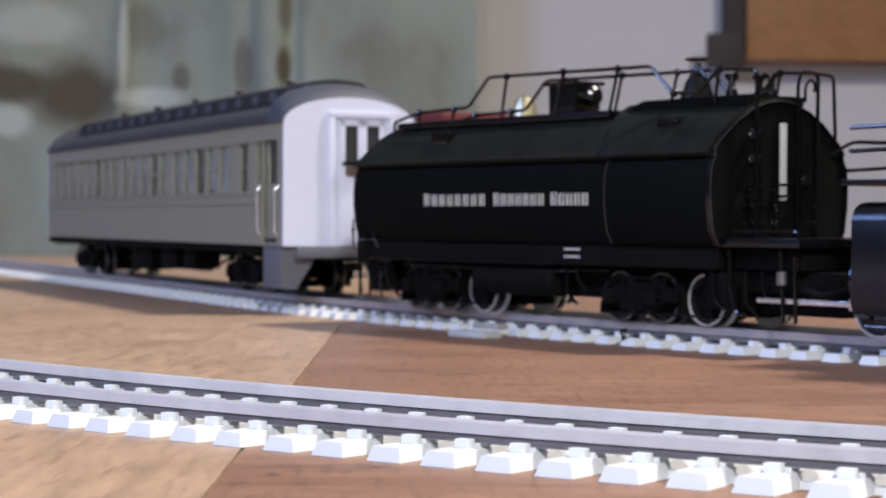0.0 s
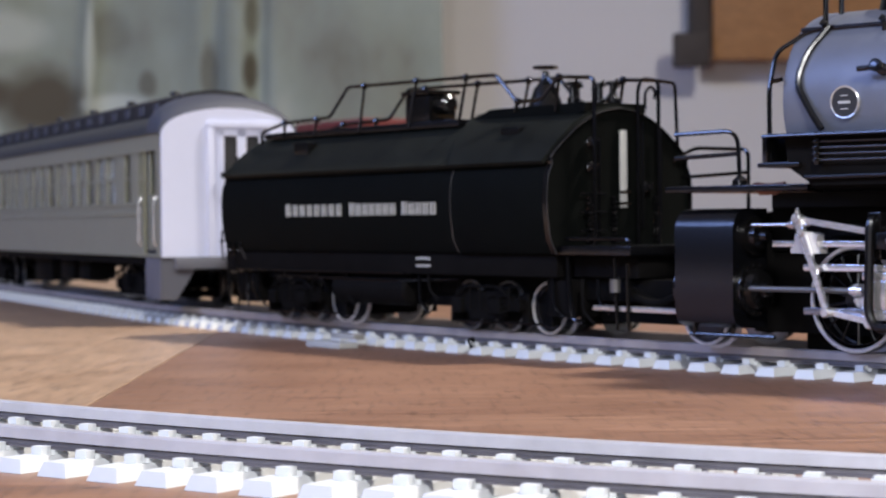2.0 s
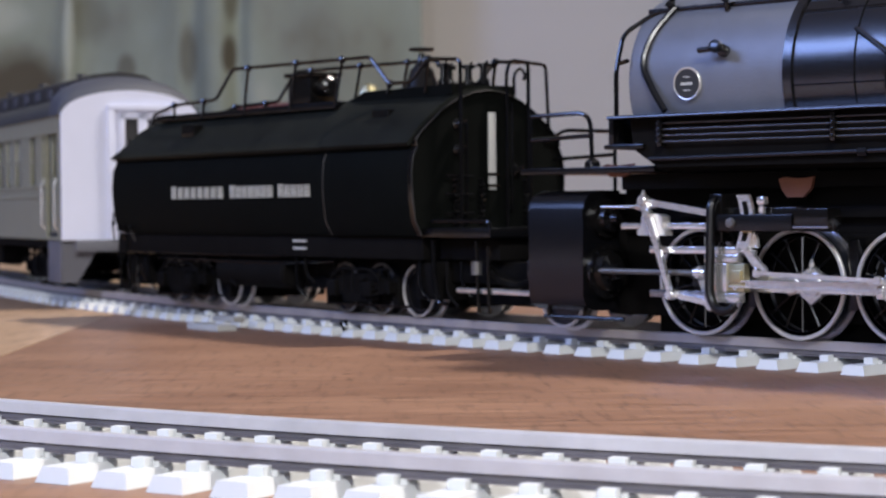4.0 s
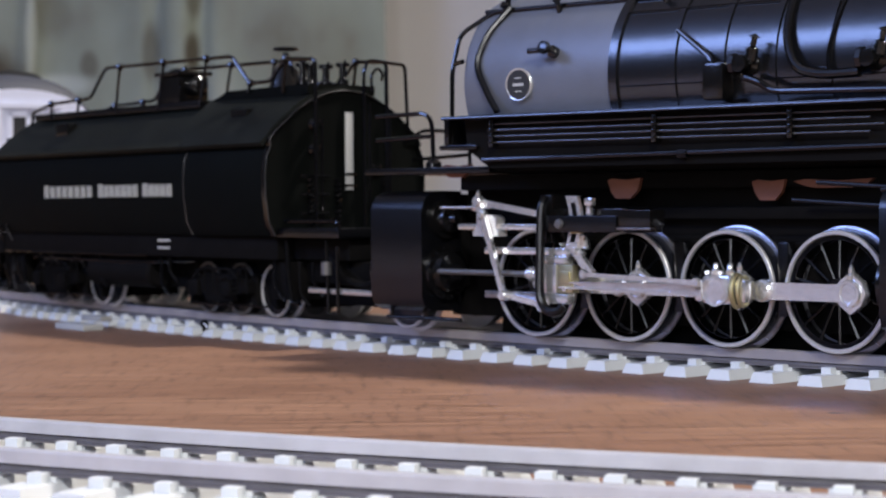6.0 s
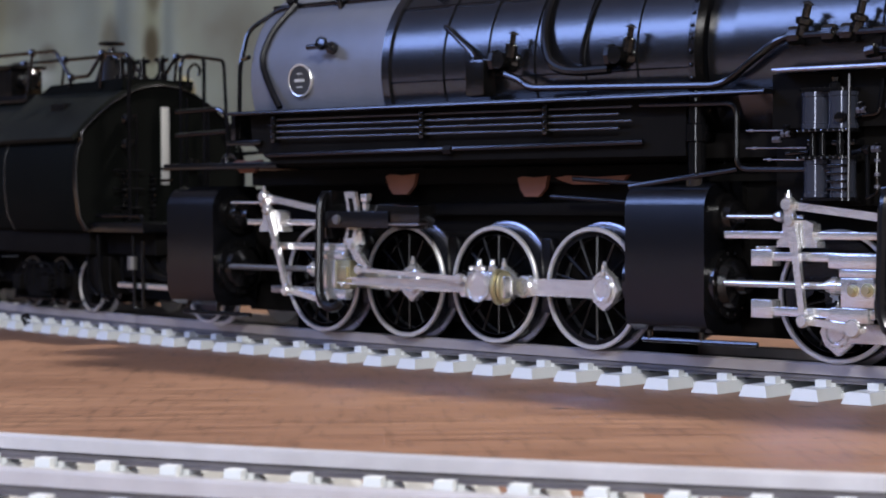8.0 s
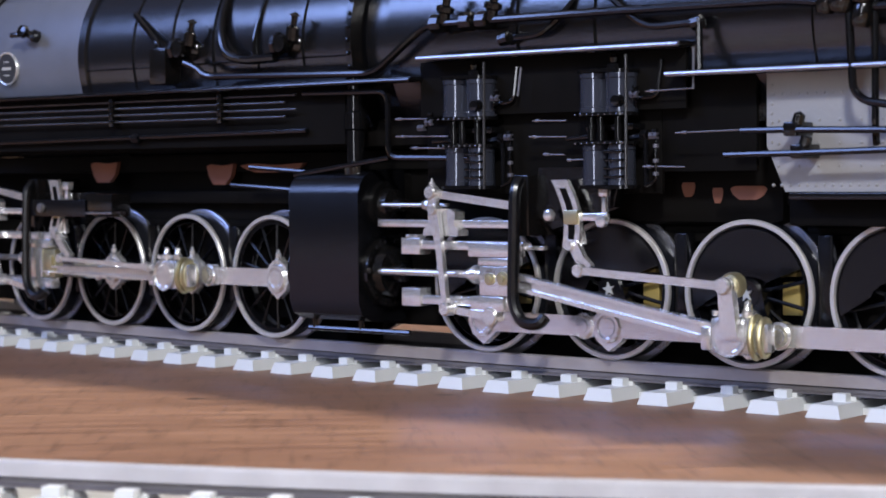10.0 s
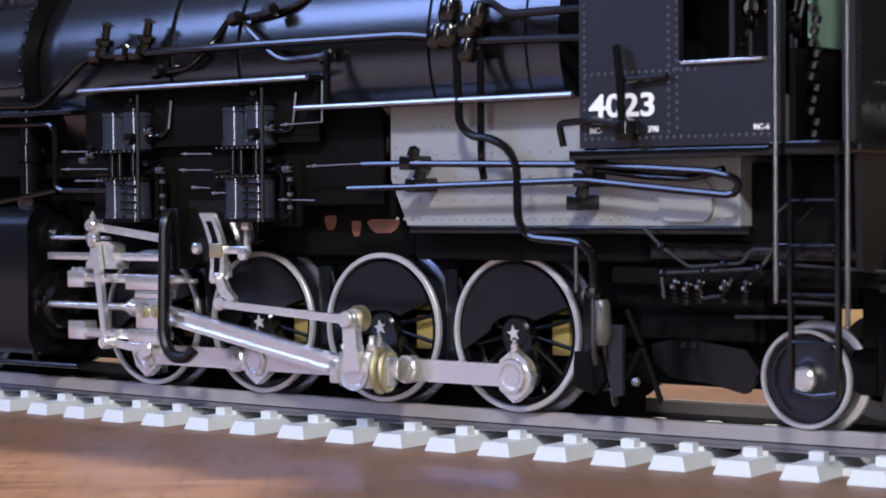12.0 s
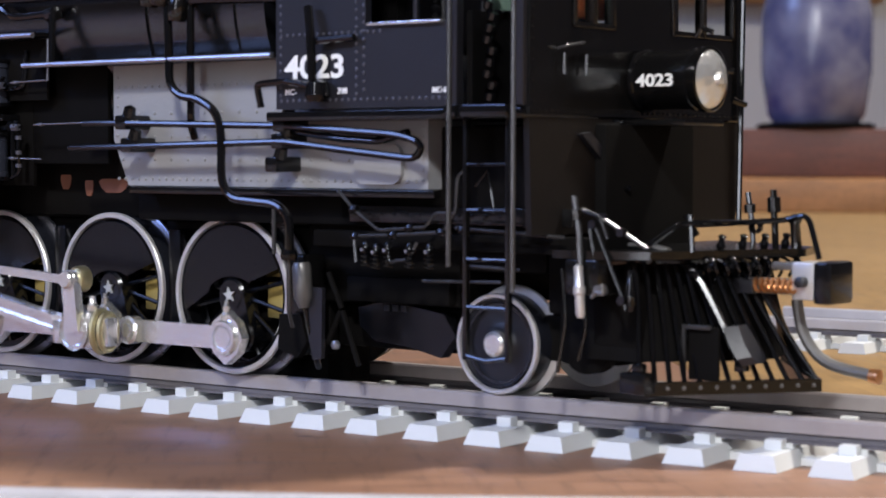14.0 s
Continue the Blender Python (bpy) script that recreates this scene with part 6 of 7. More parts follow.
lp("upright_pipe", pipe([(0.5, -16.4, 44), (0.5, -16.4, 30.4), (0.2, -15.6, 29.0)], r=0.45, bend=1.2, seg=10), GLOSS)
for x, z, r in ((-2.8, 43.4, 1.5), (-0.4, 44.2, 1.4), (-2.8, 45.8, 1.2), (0.9, 45.2, 1.0), (-0.6, 41.8, 1.1), (-4.6, 43.4, 1.1)):
    lp("check_valve", turned([(-1.2, 0), (-1.2, r * 0.8), (-0.6, r), (0.6, r), (1.2, r * 0.8), (1.2, 0)], (x, -17, z), (0.2, 0, 1), 12), BLACK)
lp("delivery_pipe", pipe([(0.4, -16.8, 46.2), (2.2, -16.8, 46.4), (4.2, -16.8, 45.0), (13.4, -17, 45.0)], [(0.6, -16.8, 42.6), (13.4, -17, 42.2)], r=0.5, bend=1.0), GLOSS)

# two cross-compound air pumps
def pump(x):
    """Upper steam and lower air cylinders in pairs, joined by flanged columns."""
    p = lp("air_pump", boxes((x - 3.2, x + 3.2, -15.8, -12.6, 31.0, 31.8), bevel=0.25), GLOSS, "black air pump with cylinders above and below")
    for z0, z1, r in ((33.0, 37.3, 1.85), (25.0, 29.4, 1.60)):
        for sx in (-1.75, 1.75):
            part("pump_cylinder", turned([(0, 0), (0, r), (0.5, r), (0.6, r * 0.94), (z1 - z0 - 0.6, r * 0.94), (z1 - z0 - 0.5, r), (z1 - z0, r), (z1 - z0, 0)], (x + sx, -15.8, z0), (0, 0, 1), 28), PUMP, p)
        for z in (z0 - 0.4, z1 + 0.05):
            part("pump_flange", plate(rounded(x - 3.7, x + 3.7, -17.75, -13.8, 1.7), z, z + 0.35, "xy"), GLOSS, p)
        part("head_bolt", rivets([(x - 3.1 + 0.69 * k, -17.2 - 0.5 * math.sin(math.pi * k / 9), z1 + 0.4) for k in range(10)], 0.14, (0, 0, 1)), GLOSS, p)
    for sx in (-1.9, -0.6, 1.7):
        part("pump_column", turned([(0, 0), (0, 0.45), (2.6, 0.45), (2.6, 0)], (x + sx, -16.4, 29.9), (0, 0, 1), 12), GLOSS, p)
    part("stay_rod", pipe([(x + 3.3, -17.3, 24.6), (x + 3.3, -17.2, 39.2)], r=0.2), PIPE, p)
    for k in range(4):
        part("cooling_fin", boxes((x + 0.5, x + 2.9, -17.55, -16.6, 25.8 + k * 0.9, 26.1 + k * 0.9), bevel=0.06), GLOSS, p)
    part("pump_bolt", rivets([(x - 3.2 + 0.8 * k, -17.75, z) for k in range(9) for z in (29.6, 32.75)], 0.12), EDGE, p)
    part("top_valve", turned([(0, 0.8), (0.5, 0.8), (0.7, 0.4), (1.2, 0.5), (1.6, 0.2), (1.6, 0)], (x + 0.6, -15.6, 37.8), (0, 0, 1), 10), GLOSS, p)
    part("side_valve", turned([(0, 0), (0, 0.7), (0.9, 0.6), (1.0, 0)], (x + 2.4, -17.2, 34.2), (0, -1, 0), 10), GLOSS, p)
    for run in ([(x + 2.6, -15.6, 30.2), (x + 4.9, -15.8, 30.5), (x + 5.0, -15.8, 25.0)], [(x + 2.9, -15.6, 34.4), (x + 6.2, -15.4, 34.6), (x + 6.6, -15.2, 38.6)], [(x - 3.0, -15.4, 30.4), (x - 6.2, -15.2, 30.2)]):
        part("pump_pipe", pipe(run, r=0.33, bend=0.8), GLOSS, p)
    part("pipe_nut", turned([(0, 0), (0, 0.6), (0.8, 0.6), (0.8, 0)], (x + 4.4, -15.8, 30.45), (1, 0, 0), 6), GLOSS, p)


pump(-52.3)
pump(-32.4)
for x0, z0, x1, z1 in ((-63.3, 33.0, -58.1, 32.9), (-63.3, 30.9, -55.1, 30.8), (-60.9, 29.5, -55.3, 29.4), (-43.0, 30.5, -37.7, 30.4), (-42.5, 32.3, -37.7, 32.2), (-41.0, 28.5, -38.0, 28.4), (-37.7, 27.8, -35.0, 27.85), (-23.2, 30.55, -15.2, 30.7), (-27.0, 35.1, -21.0, 35.25), (-27.4, 27.0, -22.0, 26.9)):
    lp("air_line", pipe([(x0, -16.5, z0), (x1, -16.5, z1)], r=0.11, seg=6), EDGE, "thin air line painted pale for its glint")
    lp("line_union", turned([(-0.25, 0), (-0.25, 0.2), (0.25, 0.2), (0.25, 0)], (x0 * 0.85 + x1 * 0.15, -16.5, z0 * 0.85 + z1 * 0.15), (1, 0, 0), 6), EDGE)
lp("riser_pipe", pipe([(-20.9, -16.5, 35.2), (-20.9, -16.4, 39.6)], [(-44.6, -16.5, 35.2), (-44.2, -16.4, 38.4)], r=0.17, seg=6), RIVET)
for x, z, h in ((-57.6, 32.0, 1.6), (-45.7, 30.2, 1.0), (-25.7, 30.0, 1.0), (-47.6, 34.6, 1.4), (-28.2, 34.4, 1.4), (-58.8, 31.6, 0.8)):
    v = lp("line_valve", turned([(0, 0.35), (0.25 * h, 0.6), (0.55 * h, 0.5), (0.7 * h, 0.25), (0.85 * h, 0.45), (h, 0.35), (h, 0)], (x, -16.7, z), (0, 0, 1), 10), GLOSS)
    part("valve_nut", turned([(-0.5, 0), (-0.5, 0.4), (0.5, 0.4), (0.5, 0)], (x, -16.9, z + 0.3 * h), (1, 0, 0), 6), RIVET, v)
for x in (-45.75, -25.7):
    lp("drain_pipe", pipe([(x, -16.4, 30.4), (x, -16.6, 28.0), (x + 0.1, -16.4, 25.5), (x - 1.6, -16.2, 24.9)], r=0.22, bend=0.7, seg=8), GLOSS)
    for z in (26.2, 27.6, 29.2):
        lp("pipe_collar", turned([(-0.2, 0), (-0.2, 0.34), (0.2, 0.34), (0.2, 0)], (x, -16.5, z), (0, 0, 1), 8), RIVET)
# Dark sheet added to hide the barrel's reflections below the board.
lp("shade_plate", boxes((-60.6, -22.8, -15.0, -14.6, 33.2, 39.7), bevel=0.1), UNDER, "added dark shade plate below the running board")
# red-brown plates stand in for background seen through gaps under the barrel
for x0, x1, z0, z1, mat in ((-161, -155, 29.0, 31.0, GAPBROWN), (-129.0, -123.2, 25.6, 28.5, GAPBROWN), (-104.6, -99.4, 25.2, 28.0, GAPBROWN), (-98, -86, 26.8, 28.0, GAPBROWN)):
    w = x1 - x0
    lp("gap_plate", plate([(x0, z1 - 0.3), (x0 + w * 0.15, z1), (x0 + w * 0.55, z1 - 0.25), (x1, z1), (x1 - w * 0.08, z0 + (z1 - z0) * 0.4), (x1 - w * 0.3, z0), (x0 + w * 0.25, z0), (x0 + w * 0.1, z0 + (z1 - z0) * 0.35)], -9.0, -8.3), mat, "red-brown plate for background seen through a gap")
for x0, x1, z0, z1 in ((-27.0, -25.2, 23.6, 25.2), (-23.0, -21.6, 22.9, 24.6), (-20.7, -16.0, 23.3, 24.8)):
    w, h = x1 - x0, z1 - z0
    lp("front_gap_plate", plate([(x0, z1 - h * 0.2), (x0 + w * 0.12, z1), (x1 - w * 0.1, z1), (x1, z1 - h * 0.25), (x1 - w * 0.12, z0 + h * 0.25), (x1 - w * 0.3, z0), (x0 + w * 0.25, z0), (x0 + w * 0.08, z0 + h * 0.35)], -9.6, -9.0), GAPBROWN, "red-brown plate for background seen through a front gap")
lp("reach_rod", pipe([(-92, -13, 27.5), (-70, -13, 26.0)], [(-96, -12.5, 25.2), (-76, -12.6, 24.0)], r=0.35), GLOSS)

# firebox with riveted lagging
fire = [(-13.4, 36.6), (-13.4, 29.0), (-11.2, 24.2), (28.8, 24.2), (28.8, 36.6)]
fb = lp("firebox", plate(fire, -14.0, 14.0), LAGGING, "pale grey riveted firebox side")
part("firebox_rivet", rivets([(-12.6 + 1.0 * k, -14.0, z) for k in range(41) for z in (24.9, 34.4)] + [(-12.8, -14.0, 29.4 + k) for k in range(7)] + [(28.2, -14, 25 + k) for k in range(8)] + [(-12 + 2.4 * k, -14, z) for k in range(17) for z in (26.9, 29.2, 31.6)], 0.2), LAGGING, fb)
part("washout_door", plate(rounded(20.2, 26.0, 24.6, 28.4, 1.2), -14.5, -13.9), LAGGING, fb)
lp("ash_pan", boxes((-12, 29, -12, 12, 20.6, 24.0), bevel=0.4), UNDER)
lp("firebox_bar", boxes((-10.5, 30, -14.6, -13.6, 23.4, 24.1), bevel=0.15), BLACK)
lp("brake_pipe", pipe([(-14.5, -17.2, 30.6), (-9.6, -17.2, 30.6), (13.7, -17.2, 30.1), (27.6, -17.2, 29.2), (29.9, -17.2, 28.7), (30.7, -17.2, 28.0), (29.9, -17.2, 27.0), (23.6, -17.3, 27.6), (13.7, -17.3, 28.6), (-7.5, -17.3, 28.2), (-16.5, -17.3, 28.1)], [(14.6, -16.4, 29.6), (20, -16.4, 28.9), (25, -16.4, 28.6), (28.6, -16.6, 29.4)], r=0.42, bend=0.9, seg=10), GLOSS, "pair of black brake pipes")
for x, z in ((-8.6, 30.6), (-7.8, 28.3), (13.2, 28.6), (13.4, 30.2), (12.4, 26.4)):
    b = lp("pipe_bracket", boxes((x - 0.8, x + 0.8, -17.6, -14.0, z - 0.7, z + 0.8), bevel=0.3), BLACK)
    part("bracket_cap", turned([(0, 0), (0, 0.7), (1.0, 0.6), (1.3, 0)], (x + 0.5, -16.8, z + 0.6), (0.3, 0, 1), 10), BLACK, b)

# cab
cab = lp("cab_side", boxes((13.8, 24.3, -18.2, -17.4, 31.6, 58), bevel=0.0), CABP, "black riveted cab side panel")
for q in ((24.3, 34.6, -18.2, -17.4, 31.6, 39.2), (24.3, 24.9, -18.2, -17.4, 39.2, 49), (34.2, 34.6, -18.2, -17.4, 39.2, 49), (24.3, 34.6, -18.2, -17.4, 49, 58)):
    part("side_panel", boxes(q, bevel=0.0), CABP, cab)
row = [14.5 + 0.76 * k for k in range(27)]
column = [32.9 + 0.76 * k for k in range(33)]
part("cab_rivet", rivets([(x, -18.2, 32.4) for x in row] + [(x, -18.2, 38.5) for x in row[:17]] + [(x, -18.2, z) for z in column for x in (14.4, 23.8)] + [(24.7, -18.2, z + 0.38) for z in column], 0.19), RIVET, cab, "rivet heads paled as highlight dots")
part("window_ledge", boxes((25.4, 33.8, -18.7, -18.0, 39.0, 39.25), bevel=0.05), STEEL, cab, "bright window ledge")
part("window_stile", boxes((29.6, 30.1, -17.2, -16.8, 39.2, 49), bevel=0.1), CABP, cab)
letters("4023", 18.7, -18.24, 34.5, 2.12, cab, WHITE, "white running number", 0, 1.26, 0.035)
letters("MC-", 15.7, -18.24, 32.95, 0.55, cab, WHITE, "small white lettering", 0, 1.05, 0.03)
letters("398", 22.1, -18.24, 32.95, 0.55, cab, WHITE, "small white lettering", 0, 1.05, 0.03)
letters("MC-6", 33.5, -18.24, 32.85, 0.5, cab, WHITE, "small white lettering", 0, 1.0, 0.03)
lp("cab_lever", pipe([(18.6, -19.0, 41.0), (19.2, -19.4, 38.6), (19.3, -19.2, 34.2)], r=0.5, bend=0.5, seg=10), GLOSS, "black lever with a hanging link")
lp("lever_link", pipe([(19.2, -19.0, 37.8), (24, -18.8, 38.0)], [(19.6, -19.2, 33.6), (16, -19.2, 34.2), (11.8, -18.8, 34.0), (12.2, -18.6, 31.8)], r=0.4, bend=0.6), GLOSS)
lp("lever_weight", turned([(0, 0), (0, 0.9), (0.6, 1.2), (1.8, 1.0), (2.2, 0)], (19.8, -19.1, 32.2), (0, 0, 1), 12), GLOSS)
lp("cab_floor", boxes((12.6, 42.6, -18.4, 18.4, 30.5, 31.4), bevel=0.2), GLOSS, "black cab floor plate")
lp("cab_roof", plate([(-18.6, 56.5), (18.6, 56.5), (14, 60), (0, 62), (-14, 60)], 12.6, 44.0, "yz"), SATIN)
lp("cab_far_side", boxes((13.8, 42.4, 17.4, 18.2, 31.6, 38.6), (13.8, 42.4, 17.4, 18.2, 52, 58), (13.8, 24.3, 17.4, 18.2, 38.6, 52), (34.0, 35.4, 17.4, 18.2, 38.6, 52), (41.4, 42.4, 17.4, 18.2, 38.6, 52), bevel=0), SATIN)
lp("cab_back", boxes((14.4, 15.0, -17.2, 17.2, 31.6, 57), bevel=0), DARKIN)
lp("backhead", boxes((15.2, 21, -9, 9, 31.6, 50), bevel=1.5), BLACK)
for x, y, z0, z1 in ((26.6, -10, 33, 46), (28.2, -11, 38, 52), (31.6, -9.4, 34, 50), (33.2, -11.5, 36, 47)):
    lp("cab_pipe", pipe([(x, y, z0), (x, y, (z0 + z1) / 2), (x + 0.8, y + 1.2, z1)], r=0.24, seg=6, bend=1.0), PIPE)
    lp("cab_valve", turned([(0, 0.3), (0.4, 0.55), (1.0, 0.55), (1.3, 0.25), (1.8, 0.5), (2.0, 0)], (x, y, 40.0 + (x * 7) % 3), (0.2, -0.3, 1), 10), GLOSS)
for x, z in ((27.6, 44.6), (30.8, 46.2)):
    g = lp("cab_gauge", turned([(0, 0), (0, 1.2), (0.6, 1.3), (0.9, 1.1), (0.8, 0)], (x, -9.0, z), (0, -1, 0), 18), GLOSS)
    part("gauge_face", turned([(0.85, 0), (0.85, 1.0), (0.95, 0)], (x, -9.0, z), (0, -1, 0), 16), STRIPE, g)
# door opening with tall grab rails and a ladder below
lp("door_post", boxes((34.8, 35.4, -18.2, -17.2, 31.6, 58), (41.4, 42.6, -18.2, -16.8, 31.6, 58), bevel=0.1), CABP)
lp("door_step", boxes((34.6, 41.6, -19.2, -16.8, 30.6, 31.7), bevel=0.2), GLOSS)
lp("cab_partition", boxes((35.6, 36.2, -17.0, 17.0, 31.6, 40), bevel=0), BLACK)
for x, z in ((35.8, 17.6), (42.75, 15.6)):
    lp("grab_rail", pipe([(x, -19.7, 58), (x - 0.1, -19.7, z)], r=0.28), PIPE, "tall polished grab rail")
lad = lp("ladder", boxes((35.75, 36.2, -17.8, -17.2, 9.3, 30.6), (40.4, 40.85, -17.8, -17.2, 9.3, 30.6), bevel=0.1), BLACK, "black cab ladder")
for z in (9.7, 14.0, 18.2, 22.5, 26.5):
    part("rung", pipe([(36.0, -17.6, z), (38.3, -17.65, z - (0.35 if z < 10 else 0)), (40.6, -17.6, z)], r=0.22), GLOSS, lad)
lp("hanging_wire", pipe([(36.6, -17, 24.6), (38.0, -17, 26.0), (38.3, -17, 24.4), (38.6, -17, 22.8), (37.6, -17, 22.6)], r=0.16), GLOSS)
bm = bmesh.new()
for k in range(14):
    z = 32.4 + 1.0 * k
    lathe(bm, [(-0.45, 0), (-0.3, 0.45), (0.3, 0.45), (0.45, 0)], (37.9 + 0.3 * math.sin(k * 2.1), -16.6, z), (0.3, 0, 1), 8)
lp("chain", bm, GLOSS, "tarnished chain in the doorway")
# cab front
fr = lp("cab_front", boxes((42.2, 42.9, -17.6, 18.0, 30.8, 38.6), bevel=0), BLACK, "black cab front with two windows")
for q in ((42.2, 42.9, -17.6, -11.2, 38.6, 52), (42.2, 42.9, -4.6, 5.0, 38.6, 52), (42.2, 42.9, 16.6, 18.0, 38.6, 52), (42.2, 42.9, -17.6, 18.0, 52, 57)):
    part("front_panel", boxes(q, bevel=0), BLACK, fr)
lp("front_apron", plate([(-17.6, 30.6), (18.0, 30.6), (17.2, 20.4), (-17.2, 20.4)], 42.2, 42.8, "yz"), APRON, "dull brown-black apron")
lp("apron_web", boxes((42.8, 43.4, -4.8, -3.8, 25.0, 30.6), bevel=0.1), SATIN)
lp("apron_strut", plate([(-3.4, 25.6), (-2.0, 25.8), (4.9, 29.6), (3.4, 29.9)], 42.9, 43.5, "yz"), CABP)
lp("apron_strut", plate([(-10.6, 29.2), (-9.2, 29.4), (-4.2, 26.0), (-5.2, 25.4)], 42.9, 43.5, "yz"), CABP)
lp("apron_hook", pipe([(43.0, -4.4, 25.2), (43.6, -4.4, 24.2), (44.4, -4.4, 24.4)], r=0.3), GLOSS)
for y in (2.6, 3.5, 4.3):
    lp("apron_valve", turned([(0, 0.24), (0.5, 0.32), (1.6, 0.32), (1.8, 0.2), (2.4, 0.3), (2.6, 0)], (43.2, y, 25.6), (0, 0, 1), 8), GLOSS)
lp("front_handle", pipe([(43.0, -13.6, 36.6), (43.8, -13.6, 36.8), (43.8, -10.6, 37.2), (43.0, -10.6, 37.2)], [(43.4, -13.2, 36.2), (43.4, -13.2, 34.4)], [(43.4, -9.8, 36.2), (43.4, -9.8, 34.4)], r=0.18, bend=0.3), PIPE)
lp("front_rivet", rivets([(42.95, -17.0 + 0.9 * k, 31.2) for k in range(39)] + [(42.95, -17.2, 32 + 0.9 * k) for k in range(22)], 0.14, (1, 0, 0)), BLACK)
for y0, y1 in ((-11.2, -4.6), (5.0, 16.6)):
    part("window_frame", boxes((42.0, 43.1, y0, y0 + 0.5, 38.6, 52), (42.0, 43.1, y1 - 0.5, y1, 38.6, 52), (42.0, 43.1, (y0 + y1) / 2 - 0.3, (y0 + y1) / 2 + 0.3, 38.6, 52), (42.0, 43.1, y0, y1, 38.6, 39.1), bevel=0.08), BLACK, fr)
    part("pane", boxes((42.5, 42.6, y0 + 0.5, y1 - 0.5, 39.1, 52), bevel=0), PANE, fr)
lp("cab_bulkhead", boxes((36.4, 36.8, -15, 3, 40.2, 56), bevel=0), GREENP, "green cab interior")
lp("cab_seat", boxes((37.2, 40.0, -4.0, 2.4, 40.0, 44.6), bevel=0.6), ORANGEP, "orange cab seat")
hl = lp("headlamp", turned([(0, 0), (0, 2.5), (0.4, 2.7), (6.4, 2.7), (6.6, 3.0), (7.2, 3.0), (7.3, 2.8)], (43.0, 0, 34.2), (1, 0, 0), 32), BLACK, "black cylindrical headlamp")
part("lens", turned([(0, 2.75), (0.35, 2.4), (0.8, 1.5), (1.0, 0)], (50.1, 0, 34.2), (1, 0, 0), 32), LENS, hl, "bright silvered lens")
part("lamp_band", turned([(0, 2.72), (0.1, 2.86), (0.5, 2.86), (0.6, 2.72)], (43.0, 0, 34.2), (1, 0, 0), 32), GLOSS, hl)
part("lamp_band", turned([(0, 2.72), (0.1, 2.86), (0.5, 2.86), (0.6, 2.72)], (48.6, 0, 34.2), (1, 0, 0), 32), GLOSS, hl)
part("lens_bulb", turned([(0, 0.7), (0.4, 0.5), (0.6, 0)], (51.0, 0, 34.2), (1, 0, 0), 12), LENS, hl)
letters("4023", 46.0, -2.76, 33.6, 1.10, hl, WHITE, "white number on the lamp", 0, 1.3, 0.04)
part("lamp_handle", pipe([(48.6, 0, 38.0), (49.2, 0, 38.9), (50.4, 0, 38.4)], [(50.4, 3.4, 32.4), (50.8, 5.2, 32.0)], [(47, 3.6, 35), (49, 6, 35.2)], r=0.3), GLOSS, hl)
lp("lamp_shelf", boxes((42.9, 49.6, -3.4, 3.4, 30.0, 30.6), bevel=0.15), BLACK)
lp("front_grab_rail", pipe([(43.2, 17.2, 20.6), (43.4, 17.4, 44)], r=0.35), GLOSS)

# leading truck, pilot and coupler
small_wheel(LOCO, at(31.8, 2.0, 9.75), BRIGHT_DISC, "leading_wheel")
lp("hub_cap", turned([(0, 0), (0, 1.3), (0.5, 1.2), (0.7, 0.9), (0.7, 0)], (31.8, -7.5, 9.75), (0, -1, 0), 18), STEEL, "silver hub cap")
lp("leading_truck_frame", boxes((10, 44, -5.2, 7.2, 8.2, 12.6), (14, 27, -8.6, -6.8, 13.0, 15.6), bevel=0.5), UNDER)
lp("truck_casting", plate([(14.8, 12.4), (18.4, 13.2), (25.6, 12.2), (27.0, 10.2), (25.2, 8.0), (21.4, 8.8), (17.0, 9.2), (15.0, 10.6)], -7.6, -6.2), SATIN)
lp("truck_slots", boxes((18.2, 18.9, -7.75, -7.5, 12.2, 12.8), (19.3, 20.0, -7.75, -7.5, 12.2, 12.8), (20.4, 21.0, -7.75, -7.5, 12.2, 12.8), bevel=0.05), CABP)
for block in ((8, 27.5, -7.5, 7.5, 12.8, 30.2), (27.6, 37.5, -7.5, 7.5, 16.4, 30.2), (37.6, 44, -7.5, 7.5, 12.8, 30.2), (16, 42, -12.0, -7.7, 20.8, 30.0)):
    lp("underfloor_box", boxes(block, bevel=0.5), UNDER)
lp("equaliser", boxes((14, 46, -13.4, -12.2, 18.6, 20.2), bevel=0.3), UNDER)
lp("floor_channel", boxes((18, 44, -12.6, -12.0, 21.0, 22.6), bevel=0.15), BLACK)
lp("channel_bolt", rivets([(18.9 + 1.55 * k, -12.6, 21.8) for k in range(16)], 0.2), GLOSS)
lp("sand_pipe", pipe([(13.6, -13.6, 15.4), (13.2, -13.6, 13.0), (13.9, -13.4, 9.6), (13.0, -11.4, 6.6)], r=0.36, bend=1.5), GLOSS)
lp("sand_box", turned([(0, 0), (0, 0.75), (0.4, 0.95), (3.4, 0.95), (3.9, 0.7), (4.4, 0.5), (4.4, 0)], (13.0, -13.9, 17.0), (0.08, 0, -1), 20), TYRE_DIM, "bright rounded sand box")
lp("sand_flap", plate([(13.7, 14.6), (15.4, 14.6), (15.3, 7.8), (14.2, 7.6), (13.5, 10.4)], -13.6, -13.1), CABP)
lp("sand_flap", plate([(9.4, 11.8), (12.2, 11.9), (13.0, 9.2), (11.8, 7.6), (9.2, 8.4)], -13.2, -12.4), UNDER)
lp("brake_shoe", boxes((9.2, 11.2, -11.6, -8.2, 7.6, 17.6), bevel=0.5), BLACK)
